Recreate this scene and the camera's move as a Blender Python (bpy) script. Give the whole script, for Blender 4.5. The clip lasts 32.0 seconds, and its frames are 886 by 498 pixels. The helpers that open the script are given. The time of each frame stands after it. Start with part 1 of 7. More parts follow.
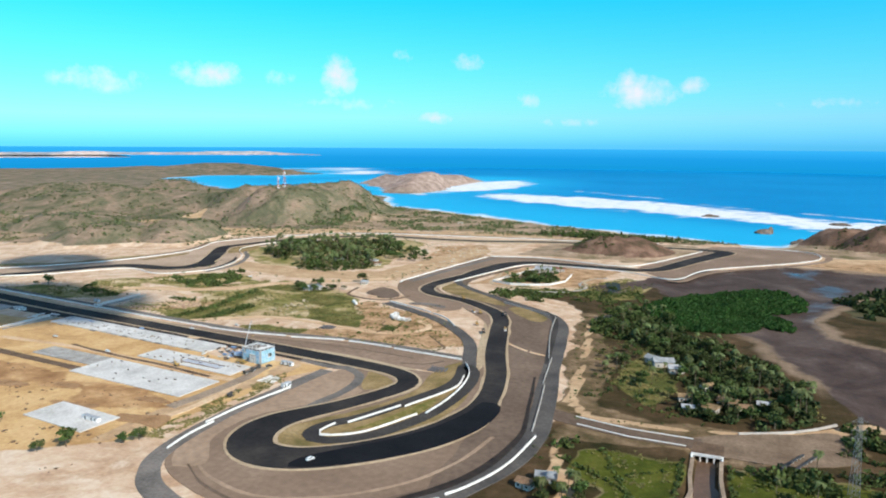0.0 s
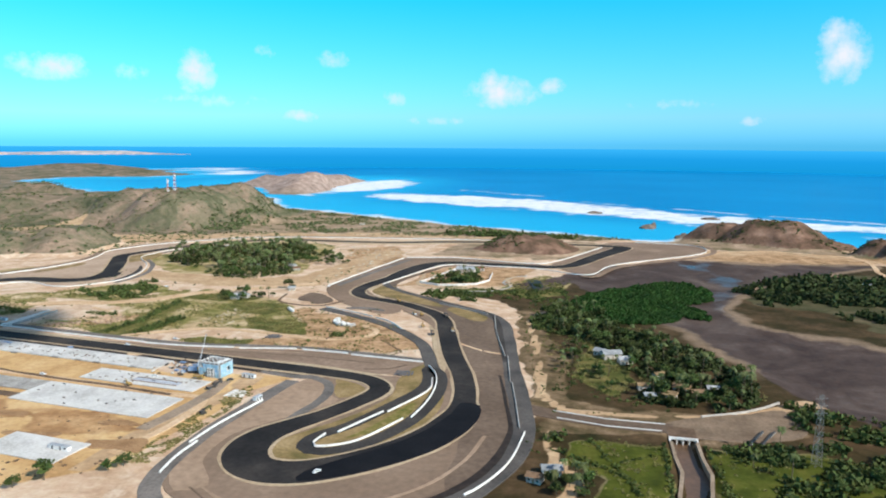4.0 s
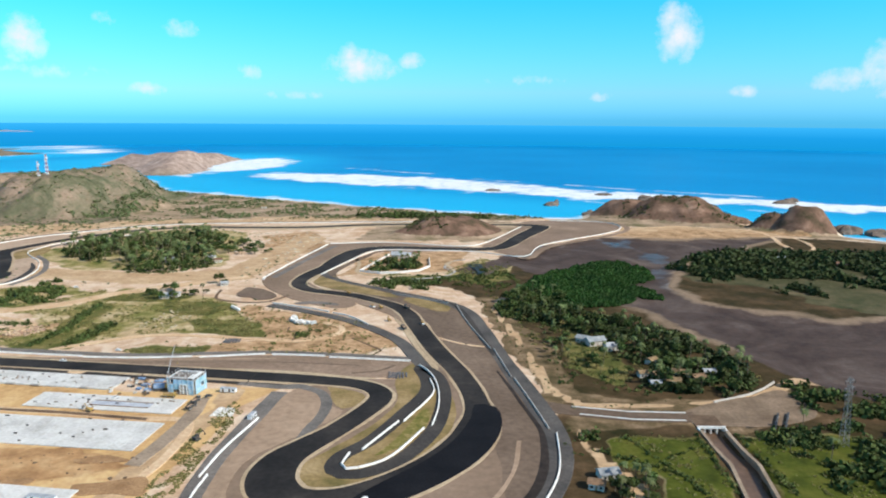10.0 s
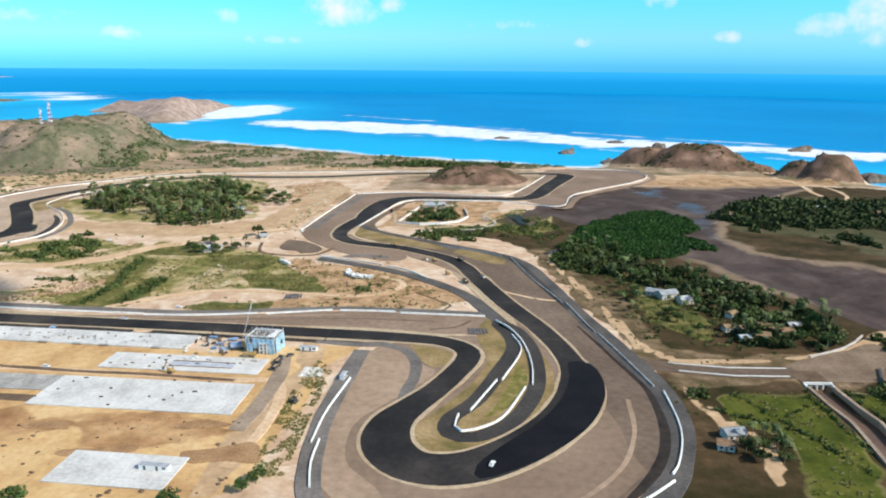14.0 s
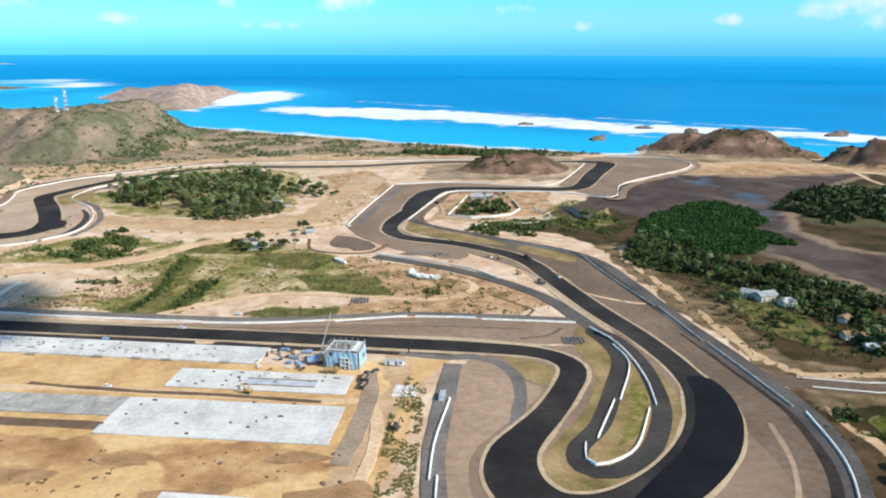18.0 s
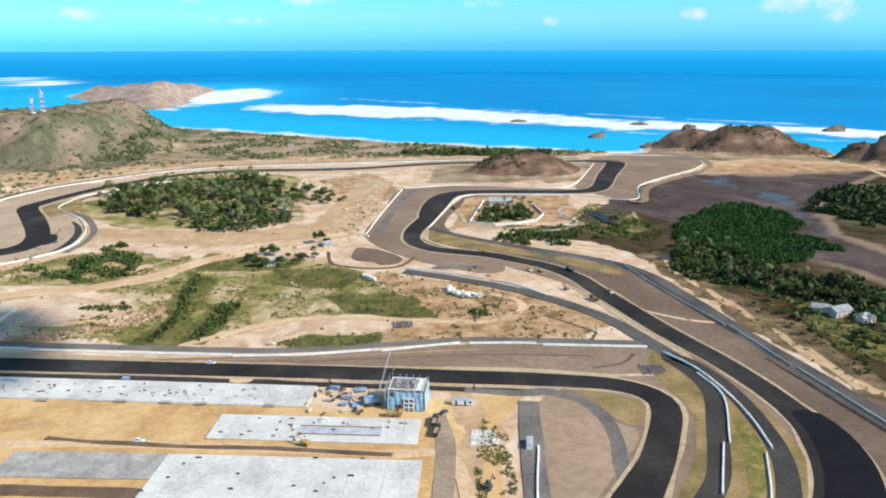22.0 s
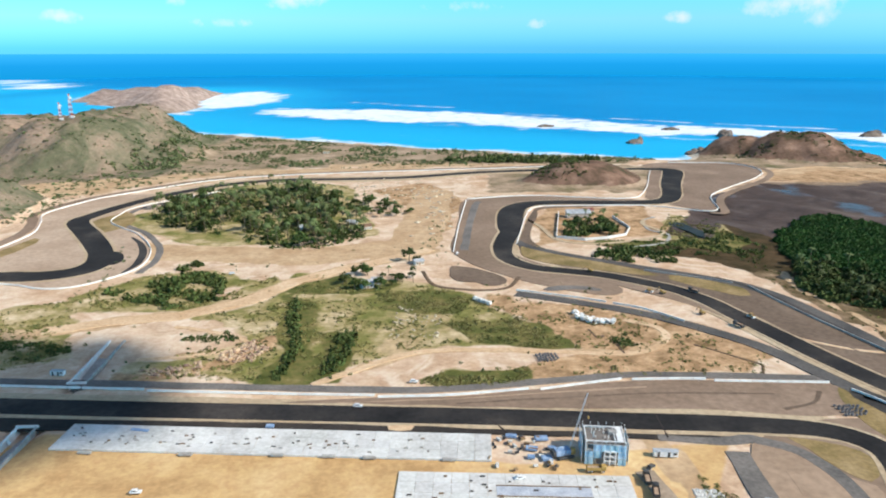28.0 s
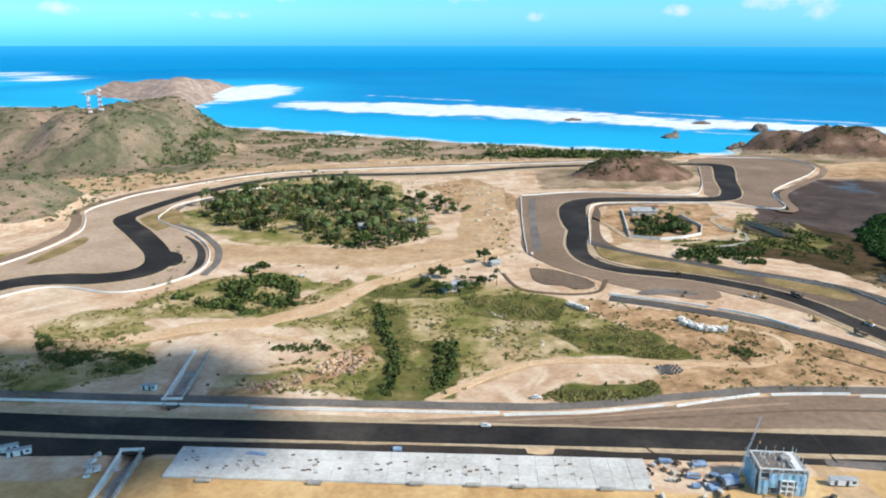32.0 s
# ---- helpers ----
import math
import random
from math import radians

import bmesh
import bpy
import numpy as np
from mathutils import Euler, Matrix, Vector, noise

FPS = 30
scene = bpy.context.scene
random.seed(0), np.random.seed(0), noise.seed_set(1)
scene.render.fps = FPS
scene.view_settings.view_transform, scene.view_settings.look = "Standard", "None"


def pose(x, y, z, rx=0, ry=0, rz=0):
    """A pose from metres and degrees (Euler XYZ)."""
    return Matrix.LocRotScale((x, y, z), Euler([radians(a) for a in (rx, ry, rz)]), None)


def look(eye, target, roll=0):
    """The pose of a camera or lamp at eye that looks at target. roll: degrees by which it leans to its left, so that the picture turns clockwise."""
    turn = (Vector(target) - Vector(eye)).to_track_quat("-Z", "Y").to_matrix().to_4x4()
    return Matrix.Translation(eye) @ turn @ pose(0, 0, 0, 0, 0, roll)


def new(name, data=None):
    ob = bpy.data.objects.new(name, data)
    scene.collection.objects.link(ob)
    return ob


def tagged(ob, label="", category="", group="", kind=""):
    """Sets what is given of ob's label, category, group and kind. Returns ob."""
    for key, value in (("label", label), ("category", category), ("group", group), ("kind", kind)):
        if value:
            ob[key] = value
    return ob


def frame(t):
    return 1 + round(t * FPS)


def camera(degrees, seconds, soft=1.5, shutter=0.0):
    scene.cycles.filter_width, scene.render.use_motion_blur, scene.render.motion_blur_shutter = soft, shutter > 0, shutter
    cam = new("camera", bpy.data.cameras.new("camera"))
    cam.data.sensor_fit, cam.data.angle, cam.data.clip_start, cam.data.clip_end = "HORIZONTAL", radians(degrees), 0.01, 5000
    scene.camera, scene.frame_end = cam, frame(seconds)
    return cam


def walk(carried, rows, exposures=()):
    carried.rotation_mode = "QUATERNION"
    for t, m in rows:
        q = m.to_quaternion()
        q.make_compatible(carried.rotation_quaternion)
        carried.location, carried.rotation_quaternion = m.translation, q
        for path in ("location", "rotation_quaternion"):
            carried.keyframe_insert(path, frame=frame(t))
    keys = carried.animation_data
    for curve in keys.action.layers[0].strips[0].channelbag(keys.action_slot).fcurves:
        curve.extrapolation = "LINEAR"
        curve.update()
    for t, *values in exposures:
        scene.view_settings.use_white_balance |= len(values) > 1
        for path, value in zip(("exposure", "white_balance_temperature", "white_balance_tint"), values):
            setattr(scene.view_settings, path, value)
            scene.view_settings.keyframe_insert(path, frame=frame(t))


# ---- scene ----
# ---- camera and flight ----
cam = camera(63.49, 32.0, soft=2.0)
# The plan below is drawn in units of 1.4 m (a 15 m race track is 10.7 units wide); everything is brought to metres by this factor.
UNIT = 1.4
# seconds, east, north, height (plan units), heading to the right, tilt down, lean (degrees)
FLIGHT = [
    (0.0, 320.42, -126.22, 107.88, -22.670, 8.257, 0.340),
    (0.5, 315.43, -129.28, 108.48, -21.253, 8.220, 0.257),
    (1.0, 310.43, -132.33, 109.09, -19.913, 8.218, 0.244),
    (1.5, 305.36, -135.32, 109.68, -18.554, 8.214, 0.261),
    (2.0, 300.22, -138.16, 110.21, -17.200, 8.246, 0.287),
    (2.5, 295.00, -140.70, 110.69, -15.895, 8.257, 0.313),
    (3.0, 289.74, -142.74, 111.07, -14.543, 8.252, 0.319),
    (3.5, 284.47, -144.07, 111.37, -13.254, 8.277, 0.324),
    (5.5, 263.62, -146.02, 112.25, -10.731, 8.441, 0.355),
    (6.0, 258.46, -145.51, 112.49, -10.731, 8.445, 0.295),
    (6.5, 253.43, -144.07, 112.78, -10.744, 8.459, 0.272),
    (7.0, 248.41, -142.03, 113.10, -10.705, 8.486, 0.251),
    (7.5, 243.35, -139.70, 113.46, -10.736, 8.505, 0.228),
    (8.0, 238.21, -137.33, 113.86, -10.789, 8.541, 0.226),
    (8.5, 233.01, -135.16, 114.31, -10.810, 8.572, 0.283),
    (9.0, 227.71, -133.36, 114.80, -9.323, 9.069, 0.385),
    (9.5, 222.32, -132.00, 115.35, -4.891, 10.087, 0.382),
    (10.0, 216.88, -130.85, 115.87, -1.277, 10.228, 0.380),
    (10.5, 211.44, -129.71, 116.28, -0.008, 10.225, 0.416),
    (11.0, 205.97, -128.50, 116.53, 0.202, 10.201, 0.488),
    (11.5, 200.45, -127.24, 116.59, 0.246, 10.873, 0.575),
    (12.0, 194.85, -125.93, 116.43, 0.246, 11.556, 0.629),
    (12.5, 189.19, -124.51, 116.10, 0.238, 11.550, 0.600),
    (13.0, 183.55, -122.78, 115.65, 0.167, 12.086, 0.518),
    (13.5, 178.07, -120.52, 115.17, 0.177, 13.199, 0.508),
    (14.0, 172.83, -117.70, 114.73, 0.174, 14.356, 0.465),
    (14.5, 167.89, -114.37, 114.36, 0.211, 15.279, 0.408),
    (16.5, 149.26, -99.12, 113.33, 0.128, 15.383, 0.265),
    (17.0, 144.71, -95.17, 113.19, 0.139, 15.408, 0.204),
    (17.5, 140.27, -91.12, 113.17, 0.156, 15.460, 0.152),
    (18.0, 135.90, -87.02, 113.24, 0.160, 15.499, 0.136),
    (18.5, 131.62, -82.90, 113.39, 0.387, 15.565, 0.157),
    (19.0, 127.40, -78.80, 113.56, 0.790, 15.586, 0.189),
    (19.5, 123.23, -74.82, 113.68, 1.391, 15.659, 0.085),
    (20.0, 119.13, -70.86, 113.76, 1.940, 15.704, -0.003),
    (20.5, 115.10, -66.84, 113.84, 2.427, 15.756, -0.041),
    (21.0, 111.06, -62.71, 113.93, 2.433, 15.806, -0.085),
    (21.5, 106.98, -58.46, 114.05, 2.444, 15.837, -0.115),
    (22.0, 102.81, -54.10, 114.20, 2.478, 15.873, -0.111),
    (22.5, 98.50, -49.69, 114.37, 2.510, 15.920, -0.112),
    (23.0, 94.04, -45.31, 114.55, 2.452, 15.897, -0.129),
    (23.5, 89.48, -41.05, 114.73, 2.515, 15.937, -0.164),
    (24.0, 84.80, -37.12, 114.90, 2.557, 15.943, -0.197),
    (24.5, 79.95, -33.69, 115.05, 2.565, 15.940, -0.226),
    (25.0, 74.92, -30.91, 115.16, 2.579, 15.943, -0.213),
    (25.5, 69.67, -28.82, 115.23, 2.581, 15.902, -0.176),
    (27.5, 47.59, -23.20, 115.27, 2.923, 15.700, -0.122),
    (28.0, 41.89, -22.17, 115.23, 3.574, 15.676, -0.018),
    (28.5, 36.03, -21.36, 115.16, 4.116, 15.575, -0.096),
    (29.0, 30.15, -20.58, 115.06, 4.135, 15.559, -0.148),
    (29.5, 24.35, -19.68, 114.97, 4.083, 15.518, -0.167),
    (30.0, 18.72, -18.53, 114.90, 4.082, 15.524, -0.174),
    (30.5, 13.31, -17.09, 114.87, 4.062, 15.569, -0.178),
    (31.0, 8.08, -15.41, 114.86, 4.089, 15.601, -0.186),
    (32.0, 1.18, 0.41, 113.55, 3.73, 16.20, 0.10),
]


def aim(x, y, z, heading, tilt, lean):
    h, d = radians(heading), radians(tilt)
    way = Vector((math.sin(h) * math.cos(d), math.cos(h) * math.cos(d), -math.sin(d)))
    return look((x, y, z), Vector((x, y, z)) + way * 100, lean)


walk(cam, [(row[0], aim(row[1] * UNIT, row[2] * UNIT, row[3] * UNIT, *row[4:])) for row in FLIGHT], exposures=[(0, 0.08), (9, 0.10), (12, 0.14), (16.5, 0.24), (32, 0.21)])


# ---- sky and sun ----
SUN_AZ, SUN_EL = 116.0, 38.0   # compass bearing from +y clockwise, height
world = bpy.data.worlds.new("sky")
scene.world = world
world.use_nodes = True
wn = world.node_tree
wn.nodes.clear()
W_OUT = wn.nodes.new("ShaderNodeOutputWorld")
W_BG = wn.nodes.new("ShaderNodeBackground")
W_SKY = wn.nodes.new("ShaderNodeTexSky")
W_SKY.sky_type = 'NISHITA'
W_SKY.sun_disc = False
W_SKY.sun_elevation = radians(SUN_EL)
W_SKY.sun_rotation = radians(SUN_AZ)
W_SKY.altitude = 100
W_SKY.air_density, W_SKY.dust_density, W_SKY.ozone_density = 1.0, 0.6, 2.0
W_BG.inputs[1].default_value = 0.125


def wmath(op, a, b=0.0):
    n = wn.nodes.new("ShaderNodeMath")
    n.operation = op
    for sock, v in zip(n.inputs, (a, b)):
        if isinstance(v, (int, float)):
            sock.default_value = v
        else:
            wn.links.new(v, sock)
    return n.outputs[0]


W_DIR = wn.nodes.new("ShaderNodeTexCoord").outputs["Generated"]
W_SEP = wn.nodes.new("ShaderNodeSeparateXYZ")
wn.links.new(W_DIR, W_SEP.inputs[0])
W_AZ = wmath('MULTIPLY', wmath('ARCTAN2', W_SEP.outputs[0], W_SEP.outputs[1]), 57.2958)
W_EL = wmath('MULTIPLY', wmath('ARCSINE', W_SEP.outputs[2]), 57.2958)
# clear tropical air: the blue of the sky deepens with height
W_TINT = wn.nodes.new("ShaderNodeValToRGB")
W_TINT.color_ramp.elements.new(0.22)
W_TINT.color_ramp.elements.new(0.035)
W_TINT.color_ramp.elements.new(0.32)
for stop, (p, c) in zip(W_TINT.color_ramp.elements, [(0.0, (0.2, 1.08, 2.35)), (0.035, (0.42, 1.06, 2.0)), (0.19, (0.06, 1.32, 1.5)), (0.32, (1.0, 1.0, 0.97)), (1.0, (1.06, 1.0, 0.92))]):
    stop.position, stop.color = p, (*c, 1)
wn.links.new(wmath('DIVIDE', W_EL, 60.0), W_TINT.inputs[0])
W_MUL = wn.nodes.new("ShaderNodeMix")
W_MUL.data_type, W_MUL.blend_type = 'RGBA', 'MULTIPLY'
W_MUL.inputs[0].default_value = 1.0
wn.links.new(W_SKY.outputs[0], W_MUL.inputs[6])
wn.links.new(W_TINT.outputs[0], W_MUL.inputs[7])
# small fair-weather clouds: bearing, height, half width, half height (degrees), density
CLOUDS = [(-40.4, 5.2, 2.4, 1.0, 0.9), (-30.9, 5.2, 1.5, 1.5, 0.95), (-7.6, 4.0, 2.6, 1.2, 1.0), (-8.6, 4.9, 0.9, 0.9, 1.0), (-16.1, 3.5, 0.9, 0.7, 0.8),
          (-20.5, 6.4, 1.6, 0.7, 0.6), (-25.5, 6.8, 1.2, 0.6, 0.5), (-23.2, 2.1, 1.4, 0.5, 0.7), (-35.4, 5.0, 1.2, 0.6, 0.6), (-3.9, 4.5, 1.2, 0.6, 0.7),
          (16.2, 6.2, 1.5, 2.0, 1.0), (15.6, 7.5, 0.9, 1.1, 1.0), (29.9, 3.6, 1.6, 2.0, 0.9), (27.0, 2.9, 2.2, 0.8, 0.7), (10.7, 1.8, 1.4, 0.4, 0.5),
          (21.0, 2.2, 1.2, 0.5, 0.5), (-13.0, 1.8, 3.0, 0.4, 0.4), (-30.0, 3.2, 5.0, 0.6, 0.35), (5.0, 3.0, 4.0, 0.5, 0.3), (-48.0, 4.5, 3.0, 1.0, 0.6), (36.0, 5.0, 3.0, 1.2, 0.7)]
W_NOISE = wn.nodes.new("ShaderNodeTexNoise")
W_NOISE.inputs["Scale"].default_value = 42.0
W_NOISE.inputs["Detail"].default_value = 7.0
W_NOISE.inputs["Roughness"].default_value = 0.62
wn.links.new(W_DIR, W_NOISE.inputs["Vector"])
W_CLOUD = None
for az, el, rw, rh, dens in CLOUDS:
    u = wmath('DIVIDE', wmath('SUBTRACT', W_AZ, az), rw)
    v = wmath('DIVIDE', wmath('SUBTRACT', W_EL, el), rh)
    d = wmath('SUBTRACT', 1.0, wmath('SQRT', wmath('ADD', wmath('MULTIPLY', u, u), wmath('MULTIPLY', v, v))))
    d = wmath('MULTIPLY', wmath('MAXIMUM', wmath('ADD', d, 0.35), 0.0), dens)
    W_CLOUD = d if W_CLOUD is None else wmath('MAXIMUM', W_CLOUD, d)
W_FAC = wn.nodes.new("ShaderNodeMapRange")
W_FAC.inputs["From Min"].default_value, W_FAC.inputs["From Max"].default_value = 0.14, 1.5
wn.links.new(wmath('MULTIPLY', wmath('ADD', W_CLOUD, wmath('MULTIPLY', wmath('SUBTRACT', W_NOISE.outputs["Fac"], 0.5), 2.6)), wmath('MINIMUM', wmath('MULTIPLY', W_CLOUD, 3.0), 1.0)), W_FAC.inputs["Value"])
W_MIX = wn.nodes.new("ShaderNodeMix")
W_MIX.data_type = 'RGBA'
wn.links.new(W_FAC.outputs[0], W_MIX.inputs[0])
wn.links.new(W_MUL.outputs[2], W_MIX.inputs[6])
W_MIX.inputs[7].default_value = (6.6, 6.9, 7.6, 1)
wn.links.new(W_MIX.outputs[2], W_BG.inputs[0])
wn.links.new(W_BG.outputs[0], W_OUT.inputs[0])

sun = new("sun", bpy.data.lights.new("sun", 'SUN'))
sun.data.energy = 4.4
sun.data.angle = radians(0.55)
sun.data.color = (1.0, 0.94, 0.83)
_az, _el = radians(SUN_AZ), radians(SUN_EL)
sun.matrix_world = look((0, 0, 0), (-math.sin(_az) * math.cos(_el), -math.cos(_az) * math.cos(_el), -math.sin(_el)))


# ---- materials ----
def base_mat(name, rough=0.9, spec=0.2):
    m = bpy.data.materials.new(name)
    m.use_nodes = True
    nt = m.node_tree
    b = nt.nodes["Principled BSDF"]
    b.inputs["Roughness"].default_value = rough
    b.inputs["Specular IOR Level"].default_value = spec
    return m, nt, b


def nd(nt, kind, **inputs):
    n = nt.nodes.new(kind)
    for k, v in inputs.items():
        n.inputs[k.replace("_", " ")].default_value = v
    return n


def place(nt):
    return nt.nodes.new("ShaderNodeNewGeometry").outputs["Position"]


def grain(nt, scale, detail=4.0, vec=None, rough=0.55, dist=0.0):
    n = nd(nt, "ShaderNodeTexNoise", Scale=scale / UNIT, Detail=detail, Roughness=rough, Distortion=dist)
    nt.links.new(vec if vec is not None else place(nt), n.inputs["Vector"])
    return n.outputs["Fac"]


def ramp(nt, fac, stops):
    r = nt.nodes.new("ShaderNodeValToRGB")
    e = r.color_ramp.elements
    while len(e) < len(stops):
        e.new(0.5)
    for s, (p, c) in zip(e, stops):
        s.position = p
        s.color = (*c, 1) if len(c) == 3 else c
    nt.links.new(fac, r.inputs[0])
    return r.outputs[0]


def mix(nt, fac, a, b, mode='MIX'):
    m = nt.nodes.new("ShaderNodeMix")
    m.data_type, m.blend_type = 'RGBA', mode
    for sock, v in ((m.inputs[0], fac), (m.inputs[6], a), (m.inputs[7], b)):
        if isinstance(v, (int, float)):
            sock.default_value = v
        elif isinstance(v, tuple):
            sock.default_value = (*v, 1)
        else:
            nt.links.new(v, sock)
    return m.outputs[2]


def calc(nt, op, a, b=0.0, c=0.0, clamp=False):
    m = nt.nodes.new("ShaderNodeMath")
    m.operation, m.use_clamp = op, clamp
    for sock, v in zip(m.inputs, (a, b, c)):
        if isinstance(v, (int, float)):
            sock.default_value = v
        else:
            nt.links.new(v, sock)
    return m.outputs[0]


def bump(nt, b, height, strength=0.3, distance=0.1):
    n = nd(nt, "ShaderNodeBump", Strength=strength, Distance=distance * UNIT)
    nt.links.new(height, n.inputs["Height"])
    nt.links.new(n.outputs[0], b.inputs["Normal"])


def two_tone(name, stops, scale, scale2=None, rough=0.9, spec=0.2, relief=0.0, amount=0.35, rand=0.0, metal=0.0, island=False):
    """A surface whose colour runs through stops by coarse noise, with fine grain over it."""
    m, nt, b = base_mat(name, rough, spec)
    b.inputs["Metallic"].default_value = metal
    col = ramp(nt, grain(nt, scale, 5), stops)
    fine = grain(nt, scale2 or scale * 9, 3)
    col = mix(nt, amount, col, ramp(nt, fine, [(0.3, (0.25, 0.25, 0.25)), (0.7, (0.8, 0.8, 0.8))]), 'OVERLAY')
    if rand:
        info = nt.nodes.new("ShaderNodeNewGeometry").outputs["Random Per Island"] if island else nt.nodes.new("ShaderNodeObjectInfo").outputs["Random"]
        hsv = nt.nodes.new("ShaderNodeHueSaturation")
        nt.links.new(calc(nt, 'MULTIPLY_ADD', info, 2 * rand, 1 - rand), hsv.inputs["Value"])
        nt.links.new(calc(nt, 'MULTIPLY_ADD', info, 0.04, 0.48), hsv.inputs["Hue"])
        nt.links.new(col, hsv.inputs["Color"])
        col = hsv.outputs[0]
    nt.links.new(col, b.inputs["Base Color"])
    if relief:
        bump(nt, b, fine, 0.5, relief)
    return m


MAT_ASPHALT = two_tone("asphalt", [(0.3, (0.018, 0.0165, 0.0165)), (0.5, (0.031, 0.028, 0.027)), (0.7, (0.068, 0.058, 0.051))], 0.035, 0.5, 0.85, 0.12)
MAT_OLD_ASPHALT = two_tone("base_course", [(0.3, (0.11, 0.101, 0.093)), (0.7, (0.235, 0.208, 0.186))], 0.05, 0.8, 0.9)
MAT_BASE_DARK = two_tone("dark_base_course", [(0.3, (0.030, 0.028, 0.028)), (0.7, (0.072, 0.064, 0.058))], 0.05, 0.8, 0.9)
MAT_PIT = two_tone("pit_asphalt", [(0.3, (0.018, 0.016, 0.015)), (0.7, (0.07, 0.056, 0.046))], 0.05, 0.8, 0.9)
MAT_RUNOFF = two_tone("run_off_gravel", [(0.3, (0.203, 0.140, 0.097)), (0.55, (0.264, 0.185, 0.131)), (0.75, (0.335, 0.241, 0.174))], 0.02, 0.35, 0.95, amount=0.25)
MAT_RUNOFF_DARK = two_tone("run_off_brown", [(0.3, (0.20, 0.137, 0.096)), (0.55, (0.26, 0.182, 0.13)), (0.75, (0.34, 0.243, 0.176))], 0.03, 0.4, 0.95, amount=0.3)
MAT_RUNOFF_MID = two_tone("run_off_grey_brown", [(0.3, (0.122, 0.085, 0.060)), (0.55, (0.168, 0.119, 0.086)), (0.75, (0.235, 0.169, 0.124))], 0.025, 0.4, 0.95, amount=0.3)
MAT_RUNOFF_PALE = two_tone("run_off_pale", [(0.3, (0.38, 0.27, 0.19)), (0.55, (0.47, 0.345, 0.25)), (0.75, (0.54, 0.41, 0.31))], 0.03, 0.35, 0.95, amount=0.25)
MAT_RUNOFF_TAN = two_tone("run_off_tan", [(0.3, (0.295, 0.205, 0.139)), (0.55, (0.38, 0.268, 0.187)), (0.75, (0.465, 0.338, 0.24))], 0.03, 0.35, 0.95, amount=0.3)
MAT_TAN_EARTH = two_tone("tan_earth", [(0.3, (0.15, 0.105, 0.07)), (0.7, (0.29, 0.21, 0.145))], 0.09, 0.8, 0.95, relief=0.2)
MAT_BROWN_EARTH = two_tone("brown_earth", [(0.3, (0.10, 0.065, 0.042)), (0.7, (0.20, 0.135, 0.09))], 0.09, 0.8, 0.95, relief=0.2)
MAT_VERGE = two_tone("verge_sand", [(0.3, (0.40, 0.29, 0.18)), (0.7, (0.52, 0.41, 0.28))], 0.03, 0.5, 0.95)
MAT_DRY_GRASS = two_tone("dry_grass", [(0.3, (0.15, 0.12, 0.042)), (0.5, (0.27, 0.19, 0.082)), (0.7, (0.37, 0.265, 0.135))], 0.07, 0.7, 0.95, relief=0.2)
MAT_GREEN_PATCH = two_tone("green_grass", [(0.3, (0.11, 0.115, 0.022)), (0.5, (0.19, 0.165, 0.045)), (0.7, (0.36, 0.27, 0.12))], 0.25, 1.0, 0.95, relief=0.2)
MAT_DITCH = two_tone("wet_earth", [(0.3, (0.018, 0.014, 0.012)), (0.7, (0.055, 0.04, 0.032))], 0.2, 1.5, 0.8)
MAT_CONCRETE = two_tone("concrete", [(0.3, (0.47, 0.46, 0.435)), (0.5, (0.61, 0.60, 0.575)), (0.7, (0.71, 0.70, 0.675))], 0.07, 0.9, 0.85, rand=0.05)
MAT_GREY_CONCRETE = two_tone("grey_concrete", [(0.3, (0.28, 0.27, 0.25)), (0.7, (0.46, 0.44, 0.41))], 0.2, 1.2, 0.85, rand=0.1)
MAT_BARRIER = two_tone("barrier_concrete", [(0.3, (0.70, 0.68, 0.64)), (0.7, (0.86, 0.85, 0.82))], 0.3, 2.5, 0.85, rand=0.06)
MAT_LEAF = two_tone("leaf", [(0.3, (0.032, 0.054, 0.013)), (0.7, (0.098, 0.130, 0.036))], 0.25, 2.0, 0.7, rand=0.42)
MAT_HILL_LEAF = two_tone("scrub_leaf", [(0.3, (0.085, 0.115, 0.045)), (0.7, (0.17, 0.195, 0.085))], 0.05, 0.5, 0.85, rand=0.35, island=True)
MAT_LEAF_STUFF = two_tone("thicket_leaf", [(0.3, (0.036, 0.056, 0.014)), (0.7, (0.10, 0.128, 0.036))], 0.1, 1.0, 0.75, rand=0.4, island=True)
MAT_WOOD_LEAF = two_tone("woodland_leaf", [(0.3, (0.020, 0.034, 0.010)), (0.7, (0.062, 0.080, 0.024))], 0.1, 1.0, 0.75, rand=0.4, island=True)
MAT_PALM = two_tone("palm_leaf", [(0.3, (0.065, 0.092, 0.028)), (0.7, (0.15, 0.175, 0.066))], 0.4, 2.0, 0.6, rand=0.25)
MAT_MANGROVE = two_tone("mangrove_leaf", [(0.3, (0.016, 0.050, 0.008)), (0.7, (0.034, 0.088, 0.015))], 0.04, 0.5, 0.7, rand=0.3, island=True)
MAT_GRASS_TUFT = two_tone("grass_tuft", [(0.3, (0.10, 0.115, 0.032)), (0.7, (0.29, 0.25, 0.10))], 0.08, 0.8, 0.9, rand=0.35, island=True)
MAT_BARK = two_tone("bark", [(0.3, (0.1, 0.075, 0.05)), (0.7, (0.2, 0.16, 0.11))], 1.0)
